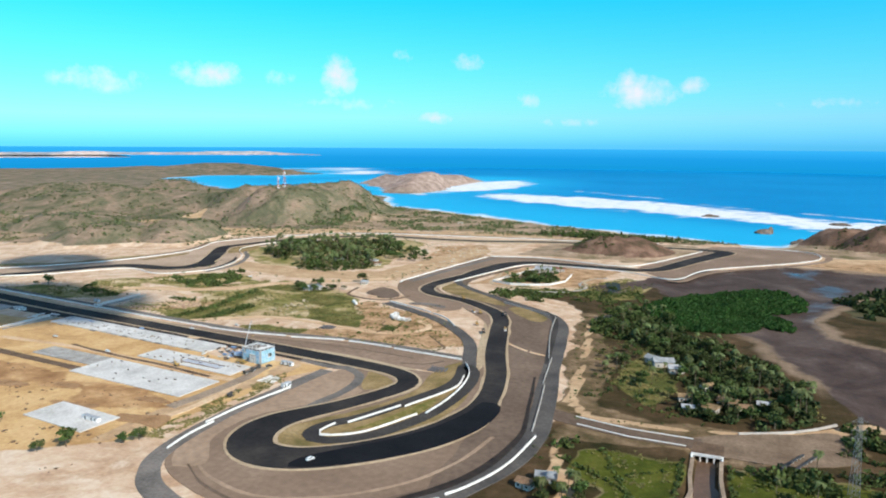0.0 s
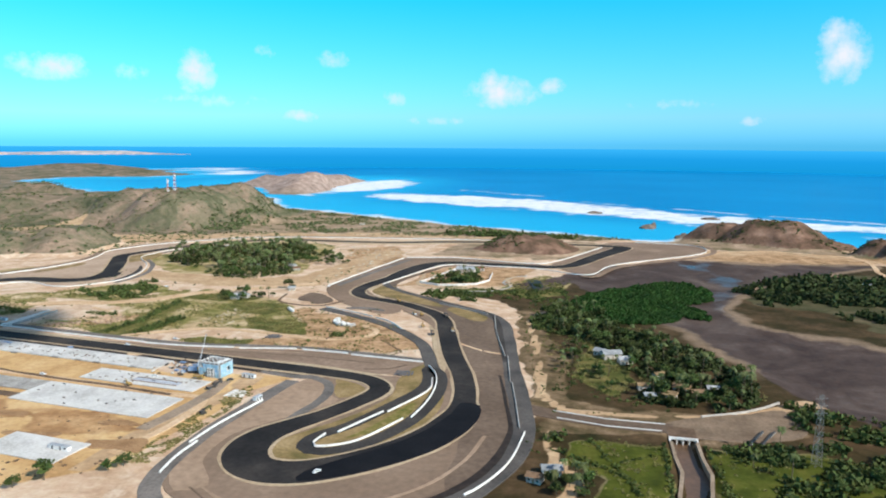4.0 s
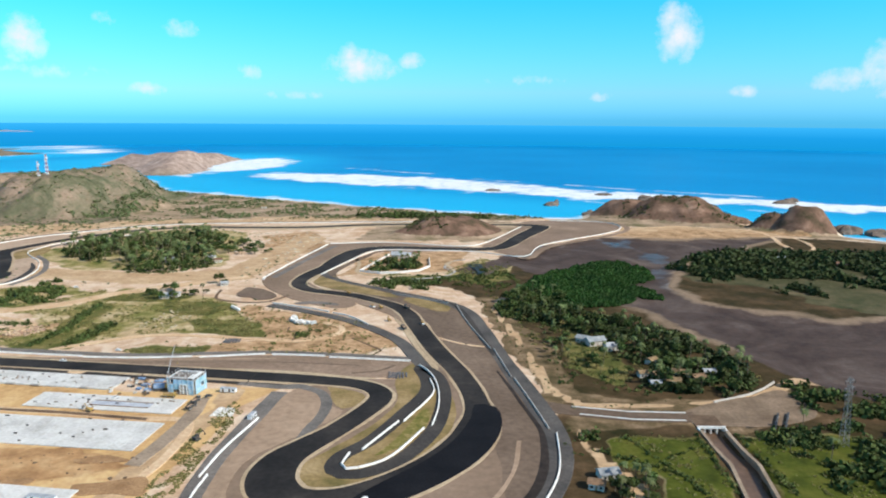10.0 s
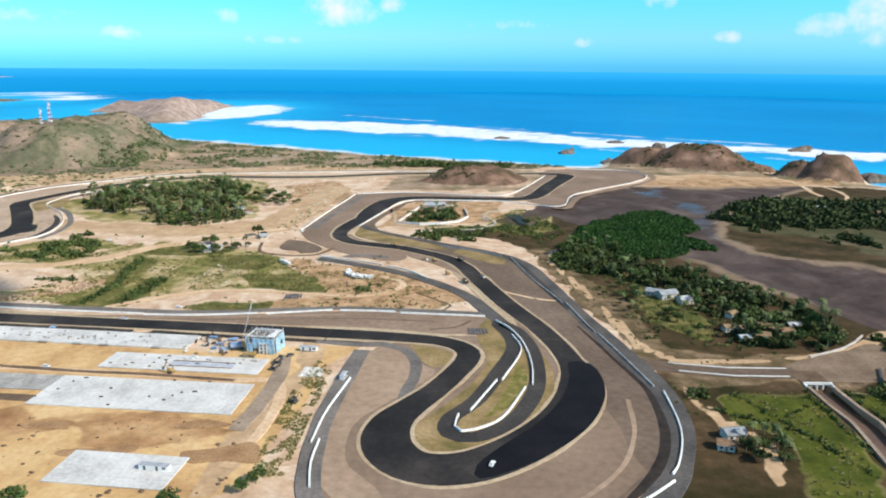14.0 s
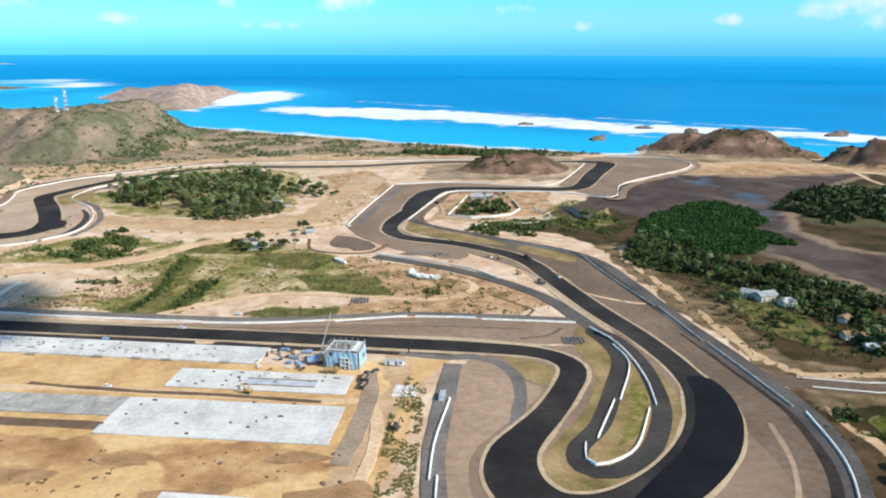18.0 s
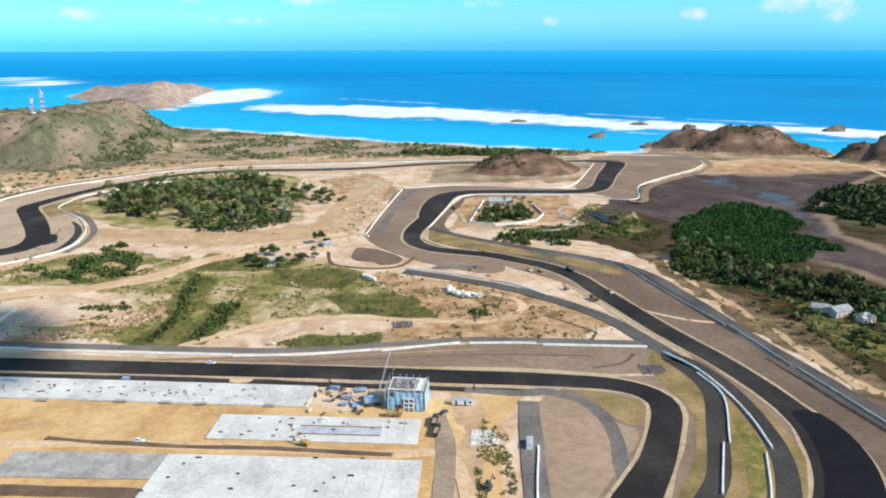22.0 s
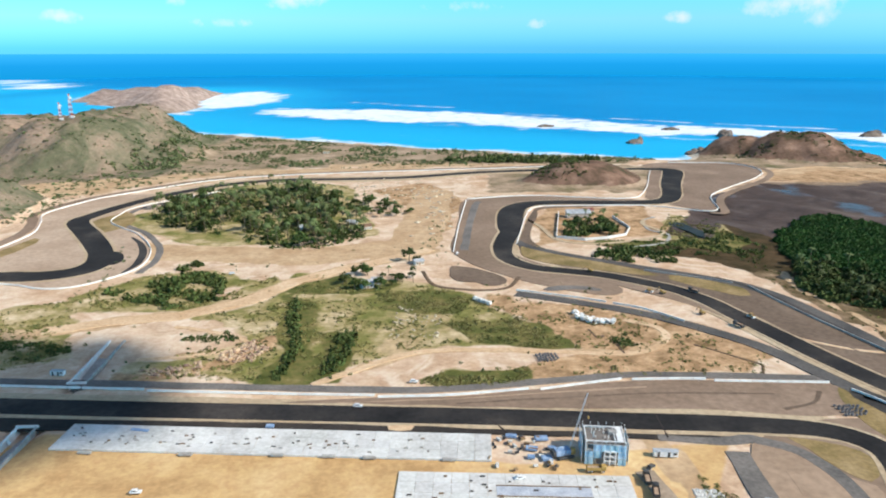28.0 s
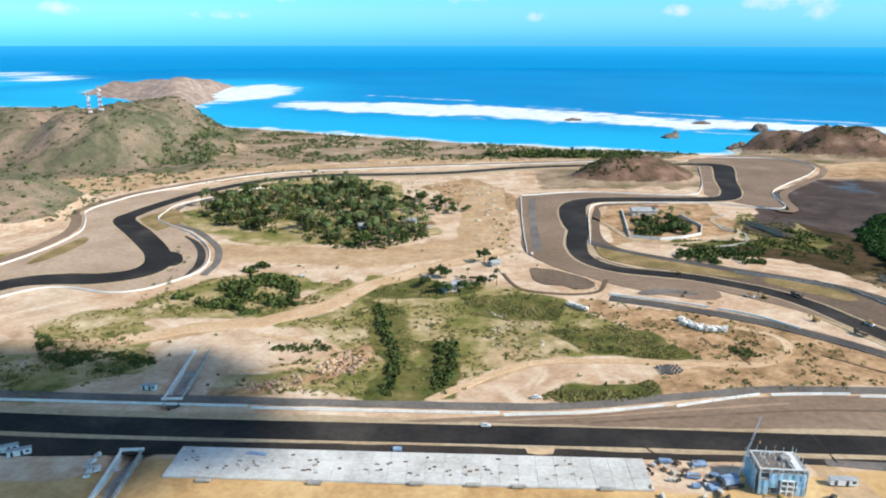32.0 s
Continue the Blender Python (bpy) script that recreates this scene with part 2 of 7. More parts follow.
MAT_ROCK = two_tone("rock", [(0.3, (0.10, 0.08, 0.065)), (0.7, (0.26, 0.20, 0.16))], 0.12, 0.9, 0.9, relief=0.4)
MAT_RUBBLE = two_tone("rubble", [(0.3, (0.30, 0.20, 0.13)), (0.7, (0.50, 0.36, 0.26))], 0.3, 2.0, 0.9, rand=0.3, island=True)
MAT_PALE_RUBBLE = two_tone("pale_rubble", [(0.3, (0.42, 0.34, 0.24)), (0.7, (0.62, 0.53, 0.42))], 0.3, 2.0, 0.9, rand=0.2, island=True)
MAT_LIME = two_tone("white_lime_rubble", [(0.3, (0.50, 0.49, 0.46)), (0.7, (0.78, 0.77, 0.74))], 0.5, 3.0, 0.9, rand=0.2, island=True)
MAT_BLUE_NET = two_tone("blue_scaffold_net", [(0.3, (0.22, 0.42, 0.55)), (0.7, (0.44, 0.62, 0.74))], 0.5, 3.0, 0.85, rand=0.12)
MAT_BLUE_TARP = two_tone("blue_tarpaulin", [(0.3, (0.14, 0.24, 0.42)), (0.7, (0.36, 0.47, 0.62))], 0.6, 3.0, 0.6)
MAT_STEEL = two_tone("painted_steel", [(0.3, (0.55, 0.56, 0.58)), (0.7, (0.75, 0.76, 0.78))], 0.8, 4.0, 0.5, 0.4)
MAT_DARK_STEEL = two_tone("dark_steel", [(0.3, (0.03, 0.03, 0.032)), (0.7, (0.09, 0.085, 0.08))], 0.8, 4.0, 0.55, 0.4)
MAT_WHITE_PAINT = two_tone("white_paint", [(0.3, (0.70, 0.70, 0.69)), (0.7, (0.84, 0.84, 0.83))], 0.8, 4.0, 0.45, 0.4)
MAT_RED_PAINT = two_tone("red_paint", [(0.3, (0.42, 0.05, 0.04)), (0.7, (0.58, 0.09, 0.07))], 0.8, 4.0, 0.5, 0.4)
MAT_YELLOW_PAINT = two_tone("yellow_paint", [(0.3, (0.36, 0.22, 0.06)), (0.7, (0.52, 0.34, 0.11))], 0.8, 4.0, 0.5, 0.4)
MAT_RUBBER = two_tone("rubber", [(0.3, (0.045, 0.042, 0.04)), (0.7, (0.10, 0.094, 0.088))], 2.0, 8.0, 0.85)
MAT_GLASS = two_tone("dark_glass", [(0.3, (0.02, 0.03, 0.035)), (0.7, (0.04, 0.05, 0.055))], 1.0, 5.0, 0.15, 0.6)
MAT_TIN = two_tone("tin_roof", [(0.3, (0.24, 0.26, 0.28)), (0.7, (0.44, 0.46, 0.48))], 0.5, 3.0, 0.5, 0.4, rand=0.2)
MAT_TILE = two_tone("clay_roof", [(0.3, (0.22, 0.10, 0.06)), (0.7, (0.36, 0.18, 0.11))], 0.5, 3.0, 0.85, rand=0.2)
MAT_PLASTER = two_tone("plaster", [(0.3, (0.46, 0.42, 0.37)), (0.7, (0.66, 0.62, 0.56))], 0.4, 2.5, 0.85, rand=0.12)
MAT_TIMBER = two_tone("timber", [(0.3, (0.16, 0.10, 0.06)), (0.7, (0.30, 0.20, 0.12))], 0.6, 4.0, 0.85, rand=0.2)


# ---- plan of the land ----
LAND = [(-2600, -900), (2600, -900), (2600, 380), (900, 520), (690, 590), (640, 622), (628, 650), (570, 720), (500, 790), (420, 800), (385, 778),
        (338, 754), (252, 788), (185, 822), (82, 868), (-30, 935), (-150, 1000), (-290, 1075), (-380, 1240), (-470, 1330), (-700, 1390),
        (-880, 1335), (-1090, 1450), (-1400, 1690), (-1470, 1880), (-1400, 1975), (-1250, 2000), (-1185, 2110), (-1215, 2230), (-1390, 2260), (-1580, 2365),
        (-1800, 2470), (-2200, 2260), (-2420, 2280), (-2500, 2050), (-2900, 1900)]
HEADLAND = [(-349, 1358), (-375, 1500), (-440, 1680), (-425, 1940), (-510, 2120), (-620, 2090), (-735, 1780), (-660, 1690), (-540, 1540), (-470, 1412)]
RIDGE_FAR = [(-1420, 2480), (-1500, 2680), (-1900, 2640), (-2330, 2400), (-2230, 2330), (-1800, 2500)]
# centre east, centre north, radius east, radius north, turn, height
HILLS = [
    (208, 612, 53, 36, 8, 16.5), (486, 745, 70, 48, -15, 27.0), (428, 770, 46, 30, -10, 21.0), (592, 650, 34, 27, 10, 28.0), (566, 664, 26, 20, 0, 19.0),
    (-272, 862, 72, 92, 12, 48.0), (-286, 805, 84, 100, 8, 46.0), (-296, 752, 82, 78, 0, 46.0), (-222, 800, 50, 70, 20, 18.0), (-375, 800, 96, 95, 10, 42.0), (-470, 830, 130, 100, 20, 31.0), (-590, 820, 120, 100, 20, 30.0), (-710, 760, 140, 90, 0, 27.0),
    (-272, 512, 43, 66, 15, 22.0), (-340, 470, 65, 65, 0, 18.0), (-460, 520, 95, 65, 0, 19.0), (-900, 900, 220, 130, 0, 28.0), (-820, 1090, 75, 90, 0, 31.0),
    (-470, 1650, 70, 150, 8, 36.0), (-560, 1760, 95, 120, 0, 25.0), (-425, 1480, 55, 80, 0, 23.0), (-480, 1930, 60, 90, 0, 20.0), (-650, 1780, 50, 60, 0, 22.0),
    (-1800, 2600, 330, 90, 12, 42.0), (-1330, 2150, 100, 60, 10, 26.0), (-1900, 2150, 350, 160, 0, 14.0), (-1500, 2330, 90, 30, 0, 9.0)]
MUD = [(214, 415), (250, 470), (276, 522), (361, 585), (429, 575), (535, 592), (470, 520), (405, 460), (367, 375), (372, 325), (440, 285),
       (560, 300), (700, 260), (700, 130), (420, 130), (372, 186), (359, 230), (331, 307), (310, 318), (262, 440), (235, 400)]
WATER_Z = -4.0


def smooth(v, lo, hi):
    t = np.clip((v - lo) / (hi - lo), 0, 1)
    return t * t * (3 - 2 * t)


def inside_distance(X, Y, poly):
    """Distance to the polygon's edge, positive inside."""
    best = np.full(X.shape, 1e18)
    inside = np.zeros(X.shape, bool)
    n = len(poly)
    for i in range(n):
        (x1, y1), (x2, y2) = poly[i], poly[(i + 1) % n]
        dx, dy = x2 - x1, y2 - y1
        t = np.clip(((X - x1) * dx + (Y - y1) * dy) / (dx * dx + dy * dy), 0, 1)
        best = np.minimum(best, (X - x1 - t * dx) ** 2 + (Y - y1 - t * dy) ** 2)
        if y1 != y2:
            cross = (y1 > Y) != (y2 > Y)
            inside ^= cross & (X < (x2 - x1) * (Y - y1) / (y2 - y1) + x1)
    d = np.sqrt(best)
    return np.where(inside, d, -d)


def waves2(X, Y, size, seed, octaves=4):
    """Cheap value noise in -1..1 from summed turned sines."""
    rng = np.random.RandomState(seed)
    out, amp, tot = np.zeros(np.shape(X)), 1.0, 0.0
    for o in range(octaves):
        for k in range(3):
            a = rng.uniform(0, 2 * math.pi)
            w = 2 * math.pi / (size / 2 ** o) * rng.uniform(0.7, 1.3)
            out = out + amp * np.sin((X * math.cos(a) + Y * math.sin(a)) * w + rng.uniform(0, 6.28) + 1.3 * np.sin((X * math.sin(a) - Y * math.cos(a)) * w * 0.7))
        tot += amp * 1.7
        amp *= 0.55
    return out / tot


def coast(X, Y):
    X2, Y2 = X + 14 * waves2(X, Y, 160, 1), Y + 14 * waves2(X, Y, 160, 2)
    d = inside_distance(X2, Y2, LAND)
    for p in (HEADLAND, RIDGE_FAR):
        d = np.maximum(d, inside_distance(X2, Y2, p))
    return d


def hills(X, Y):
    h = np.zeros(np.shape(X))
    bend, lumps = 0.14 * waves2(X, Y, 100, 5), 0.08 * waves2(X, Y, 45, 6)
    for cx, cy, rx, ry, turn, top in HILLS:
        a = radians(turn)
        u = ((X - cx) * math.cos(a) + (Y - cy) * math.sin(a)) / rx
        v = (-(X - cx) * math.sin(a) + (Y - cy) * math.cos(a)) / ry
        r = np.sqrt(u * u + v * v) * (1 + bend)
        h = np.maximum(h, top * (1 - smooth(r, 0.28, 1.28)) * (1 + lumps))
    return h


CANAL = [(315, 140), (314.5, 128), (314.8, 112), (316, 100), (312, 72), (300, 30), (290, -40)]
RAMPS = [[(-74, 216), (-73.7, 254)], [(-76, 190), (-76.5, 150)]]


def along(X, Y, line):
    """Distance to a broken line."""
    best = np.full(np.shape(X), 1e18)
    for (x1, y1), (x2, y2) in zip(line, line[1:]):
        dx, dy = x2 - x1, y2 - y1
        t = np.clip(((X - x1) * dx + (Y - y1) * dy) / (dx * dx + dy * dy), 0, 1)
        best = np.minimum(best, (X - x1 - t * dx) ** 2 + (Y - y1 - t * dy) ** 2)
    return np.sqrt(best)


def height(X, Y):
    d = coast(X, Y)
    flat = np.where(d > 0, WATER_Z - 0.3 + 4.3 * np.clip(d / 55, 0, 1), WATER_Z - 0.3 - 6 * np.clip(-d / 80, 0, 1))
    mud = np.clip(inside_distance(X, Y, MUD) / 12, 0, 1)
    cut = 3.2 * smooth(along(X, Y, CANAL), 5.5, 3.5)
    cut = cut + 3.0 * smooth(along(X, Y, RAMPS[0]), 4.5, 2.5) * smooth(Y, 256, 222) + 3.0 * smooth(along(X, Y, RAMPS[1]), 4.5, 2.5) * smooth(Y, 150, 185)
    return flat - 1.2 * mud + hills(X, Y) * np.clip((d + 8) / 20, 0, 1) - 0.12 * (1 + waves2(X, Y, 30, 7)) - cut


def ground_z(x, y):
    return float(height(np.array([float(x)]), np.array([float(y)]))[0])


def steps(lo, fine_lo, fine_hi, hi, fine, grow=1.12):
    mid = list(np.arange(fine_lo, fine_hi + 0.1, fine))
    up, s, v = [], fine, mid[-1]
    while v < hi:
        s *= grow
        v += s
        up.append(min(v, hi))
    down, s, v = [], fine, mid[0]
    while v > lo:
        s *= grow
        v -= s
        down.append(max(v, lo))
    return np.array(down[::-1] + mid + up)


def sheet(name, xs, ys, zfun, attrs, mat):
    X, Y = np.meshgrid(xs, ys)
    Z = zfun(X, Y)
    n, k = X.shape
    me = bpy.data.meshes.new(name)
    co = np.stack([X, Y, Z], -1).reshape(-1, 3).astype(np.float32)
    idx = np.arange(n * k).reshape(n, k)
    quads = np.stack([idx[:-1, :-1], idx[:-1, 1:], idx[1:, 1:], idx[1:, :-1]], -1).reshape(-1, 4)
    me.vertices.add(len(co))
    me.vertices.foreach_set("co", co.ravel())
    me.loops.add(quads.size)
    me.loops.foreach_set("vertex_index", quads.ravel().astype(np.int32))
    me.polygons.add(len(quads))
    me.polygons.foreach_set("loop_start", np.arange(0, quads.size, 4, dtype=np.int32))
    me.polygons.foreach_set("use_smooth", np.ones(len(quads), bool))
    me.update(calc_edges=True)
    for key, vals in attrs(X, Y).items():
        a = me.attributes.new(key, 'FLOAT', 'POINT')
        a.data.foreach_set("value", vals.ravel().astype(np.float32))
    me.materials.append(mat)
    return new(name, me)


GRASS = [
    [(-47, 283), (-15, 308), (-13, 344), (20, 335), (60, 318), (78, 300), (97, 274), (115, 237), (99, 240), (73, 246), (50, 243), (25, 228), (9, 215), (-56, 221), (-59, 235), (-41, 244), (-21, 253), (-27, 268)],
    [(46, 212), (60, 222), (93, 222), (84, 210), (60, 206)],
    [(-120, 310), (-95, 345), (-60, 352), (-30, 335), (-60, 300), (-100, 298)],
    [(-170, 250), (-110, 280), (-90, 240), (-120, 222), (-190, 235)],
    [(322, 70), (360, 60), (420, 90), (370, 128), (324, 122)], [(271, 120), (290, 125), (306, 121), (307, 95), (303, 72), (296, 45), (272, 45), (282, 78), (283, 88), (271, 98)],
    [(150, 405), (190, 395), (250, 400), (262, 440), (236, 470), (200, 400)],
    [(250, 250), (275, 180), (360, 175), (350, 230), (310, 300), (250, 330)],
    [(-150, 470), (-100, 620), (0, 600), (30, 420), (-60, 400), (-100, 420)],
    [(-153, 287), (-134, 300), (-103, 315), (-73, 297), (-107, 290), (-95, 263), (-84, 240), (-126, 240)], [(-78, 298), (-50, 303), (-23, 341), (-18, 325), (-33, 309), (-57, 293)],
    [(-300, 300), (-250, 330), (-215, 400), (-190, 400), (-160, 400), (-230, 310), (-290, 262)]]
GREEN = [[(31, 310), (56, 313), (76, 300), (70, 281), (49, 278), (33, 288)], [(58, 270), (97, 274), (115, 237), (99, 239), (73, 248)], [(48, 212), (60, 221), (92, 222), (86, 211), (62, 207)],
         [(-14, 310), (2, 300), (6, 240), (6, 214), (-10, 214), (-6, 240)], [(10, 260), (27, 262), (24, 234), (18, 215), (8, 215)], [(-20, 320), (10, 340), (40, 322), (20, 305), (-5, 310)],
         [(262, 320), (276, 260), (270, 195), (290, 172), (300, 200), (282, 270)], [(150, 394), (200, 384), (240, 372), (258, 388), (250, 420), (215, 400), (165, 402)]]
BROWN = [[(129, 286), (164, 268), (187, 230), (175, 211), (60, 213), (95, 228), (115, 236), (100, 262), (76, 292), (84, 306)], [(388, 569), (424, 600), (472, 588), (503, 554), (444, 531), (390, 510)], [(255, 156), (250, 219), (241, 300), (262, 250), (270, 170), (300, 150)],
         [(262, 126), (300, 131), (330, 126), (365, 143), (360, 172), (326, 160), (300, 154), (264, 156)], [(-60, 222), (-36, 234), (-12, 258), (-8, 244), (-32, 220)],
         [(228, 330), (243, 335), (257, 205), (263, 145), (255, 150), (248, 205), (236, 280)], [(126, 396), (150, 400), (215, 412), (225, 498), (150, 498), (132, 450)], [(372, 600), (404, 650), (520, 660), (580, 610), (430, 578)], [(60, 400), (76, 440), (92, 540), (60, 610), (20, 570), (50, 500)]]
SCRUB = [[(-1000, 1400), (-300, 1080), (125, 835), (340, 752), (280, 705), (130, 705), (-20, 700), (-110, 665), (-240, 600), (-320, 420), (-1200, 300), (-2600, 600), (-2600, 1600)],
         [(-345, 1290), (-330, 1900), (-480, 2150), (-860, 2000), (-640, 1500)], [(120, 560), (300, 560), (300, 690), (120, 690)], [(345, 712), (405, 665), (560, 600), (700, 560), (640, 780), (380, 850)],
         [(-2500, 1500), (-900, 1400), (-900, 2900), (-2500, 2900)]]


PALE_FIELD = [[(-335, 615), (-255, 562), (-205, 572), (-150, 640), (-60, 668), (60, 690), (60, 702), (-60, 690), (-130, 682), (-250, 632)], [(-30, 690), (60, 694), (160, 698), (160, 712), (60, 722), (-20, 712)],
              [(390, 600), (400, 648), (457, 676), (530, 640), (520, 628), (455, 655), (415, 625)], [(-440, 620), (-400, 690), (-425, 720), (-470, 640)]]
STONY = [(22, 226), (30, 250), (40, 262), (50, 290), (68, 282), (74, 262), (58, 248), (50, 238), (38, 230)]
MARSH = [(384, 388), (430, 376), (445, 332), (485, 290), (700, 262), (900, 300), (900, 480), (560, 520), (470, 545), (437, 508), (386, 442)]
PADDOCK = [(-70, 186), (70, 160), (118, 164), (140, 165), (128, 140), (118, 60), (60, 20), (-200, 40), (-200, 170), (-90, 175)]
PATHS = [([(12, 213), (25, 224), (50, 239), (86, 238), (132, 232.5), (150, 245), (151, 257)], 2.0), ([(60, 385), (27, 362), (15, 354), (-12, 331), (-30, 304), (-55, 286), (-81, 280), (-110, 268), (-150, 265)], 6.0),
         ([(-55, 272), (-34, 263), (-21, 253), (-23, 245), (-45, 240)], 1.6), ([(-110, 395), (-60, 385), (-10, 375), (50, 400), (60, 470), (70, 560)], 16.0), ([(245, 330), (240, 300), (252, 220), (258, 165), (270, 150), (300, 151), (345, 160)], 1.8),
         ([(118, 172), (122, 140), (112, 100), (108, 60)], 4.0), ([(325, 150), (345, 160), (370, 182), (430, 175)], 4.0), ([(262, 130), (266, 104), (276, 84), (270, 64)], 1.6), ([(-150, 610), (-80, 672), (0, 682), (60, 690)], 9.0)]
LOAM = [(225, 10), (237, 50), (247, 75), (253, 100), (256, 140), (248, 200), (239, 260), (229, 330), (216, 354), (186, 372), (158, 392), (200, 402), (236, 410), (250, 440), (266, 470), (284, 515), (360, 580), (540, 600), (900, 520), (1300, 400), (1300, -400), (250, -400)]
DUG = [(-200, 108), (-20, 112), (40, 106), (100, 100), (118, 98), (116, 84), (60, 84), (0, 92), (-200, 80)]
POOL = [(380, 560), (398, 600), (410, 632), (440, 622), (500, 600)]
RUN = [(232, 400), (226, 428), (222, 446), (240, 470), (290, 520), (345, 575)]
CREEK = [(345, 590), (372, 545), (392, 500), (385, 450), (365, 400), (372, 345), (400, 300), (385, 240), (400, 190)]


def ground_marks(X, Y):
    wob = 5 * waves2(X, Y, 60, 11)
    g = np.zeros(X.shape)
    for p in GRASS[:7] + GRASS[8:]:
        g = np.maximum(g, smooth(inside_distance(X, Y, p) + wob, -8, 8))
    s = np.zeros(X.shape)
    for p in SCRUB:
        s = np.maximum(s, smooth(inside_distance(X, Y, p) + 2 * wob, -14, 14))
    m = smooth(inside_distance(X, Y, MUD) + 0.6 * wob, -6, 6)
    o = smooth(inside_distance(X, Y, PADDOCK) + 0.5 * wob, -5, 5)
    k = np.zeros(X.shape)
    for line, half in PATHS:
        k = np.maximum(k, smooth(along(X, Y, line) + 0.25 * wob, half + 1.5, half - 1.0))
    lush = np.zeros(X.shape)
    for p in (GRASS[4], GRASS[5]):
        lush = np.maximum(lush, smooth(inside_distance(X, Y, p) + wob, -8, 8))
    green, brown = np.zeros(X.shape), np.zeros(X.shape)
    for p in GREEN:
        green = np.maximum(green, smooth(inside_distance(X, Y, p) + 0.6 * wob, -5, 5))
    tan = np.zeros(X.shape)
    for p in (BROWN[2], BROWN[3], BROWN[5]):
        tan = np.maximum(tan, smooth(inside_distance(X, Y, p) + wob, -7, 7))
    for p in PALE_FIELD:
        k = np.maximum(k, smooth(inside_distance(X, Y, p) + 1.6 * wob, -8, 8))
    k = np.maximum(k, 0.47 * smooth(inside_distance(X, Y, STONY) + 1.4 * wob, -6, 6))
    for p in BROWN[:2] + BROWN[4:5] + BROWN[6:]:
        brown = np.maximum(brown, smooth(inside_distance(X, Y, p) + wob, -7, 7))
    west = smooth(X, -150, -210) * np.maximum(smooth(hills(X, Y), 1.0, 5.0), smooth(Y, 560, 700))
    return {"rust": smooth(hills(X, Y), 1.2, 3.0) * (X > 60), "west": west, "green": green, "brown": brown, "tan": tan, "loam": smooth(inside_distance(X, Y, LOAM) + wob, -6, 6), "dug": smooth(inside_distance(X, Y, DUG) + 1.5 * wob, -7, 7), "lush": lush, "pale": smooth(np.hypot((X + 540) / 1.0, (Y - 1730) / 1.3), 330, 270), "ochre": o, "path": k, "wet": np.maximum(smooth(along(X, Y, CREEK) + 2.6 * wob, 15, 0) * smooth(Y, 300, 400), np.maximum(smooth(along(X, Y, POOL) + 2.4 * wob, 16, 0), smooth(along(X, Y, RUN) + 1.2 * wob, 9, 0))), "grass": g, "scrub": s, "marsh": smooth(inside_distance(X, Y, MARSH) + 1.5 * wob, -8, 8), "shore": smooth(np.abs(inside_distance(X, Y, MUD) + 1.2 * wob + 3), 9.0, 1.0) * smooth(X, 300, 345) * smooth(Y, 180, 260), "mud": m, "hill": smooth(hills(X, Y), 2, 9), "beach": smooth(coast(X, Y), 22, 6) * (X > -330) * smooth(hills(X, Y), 6, 2)}


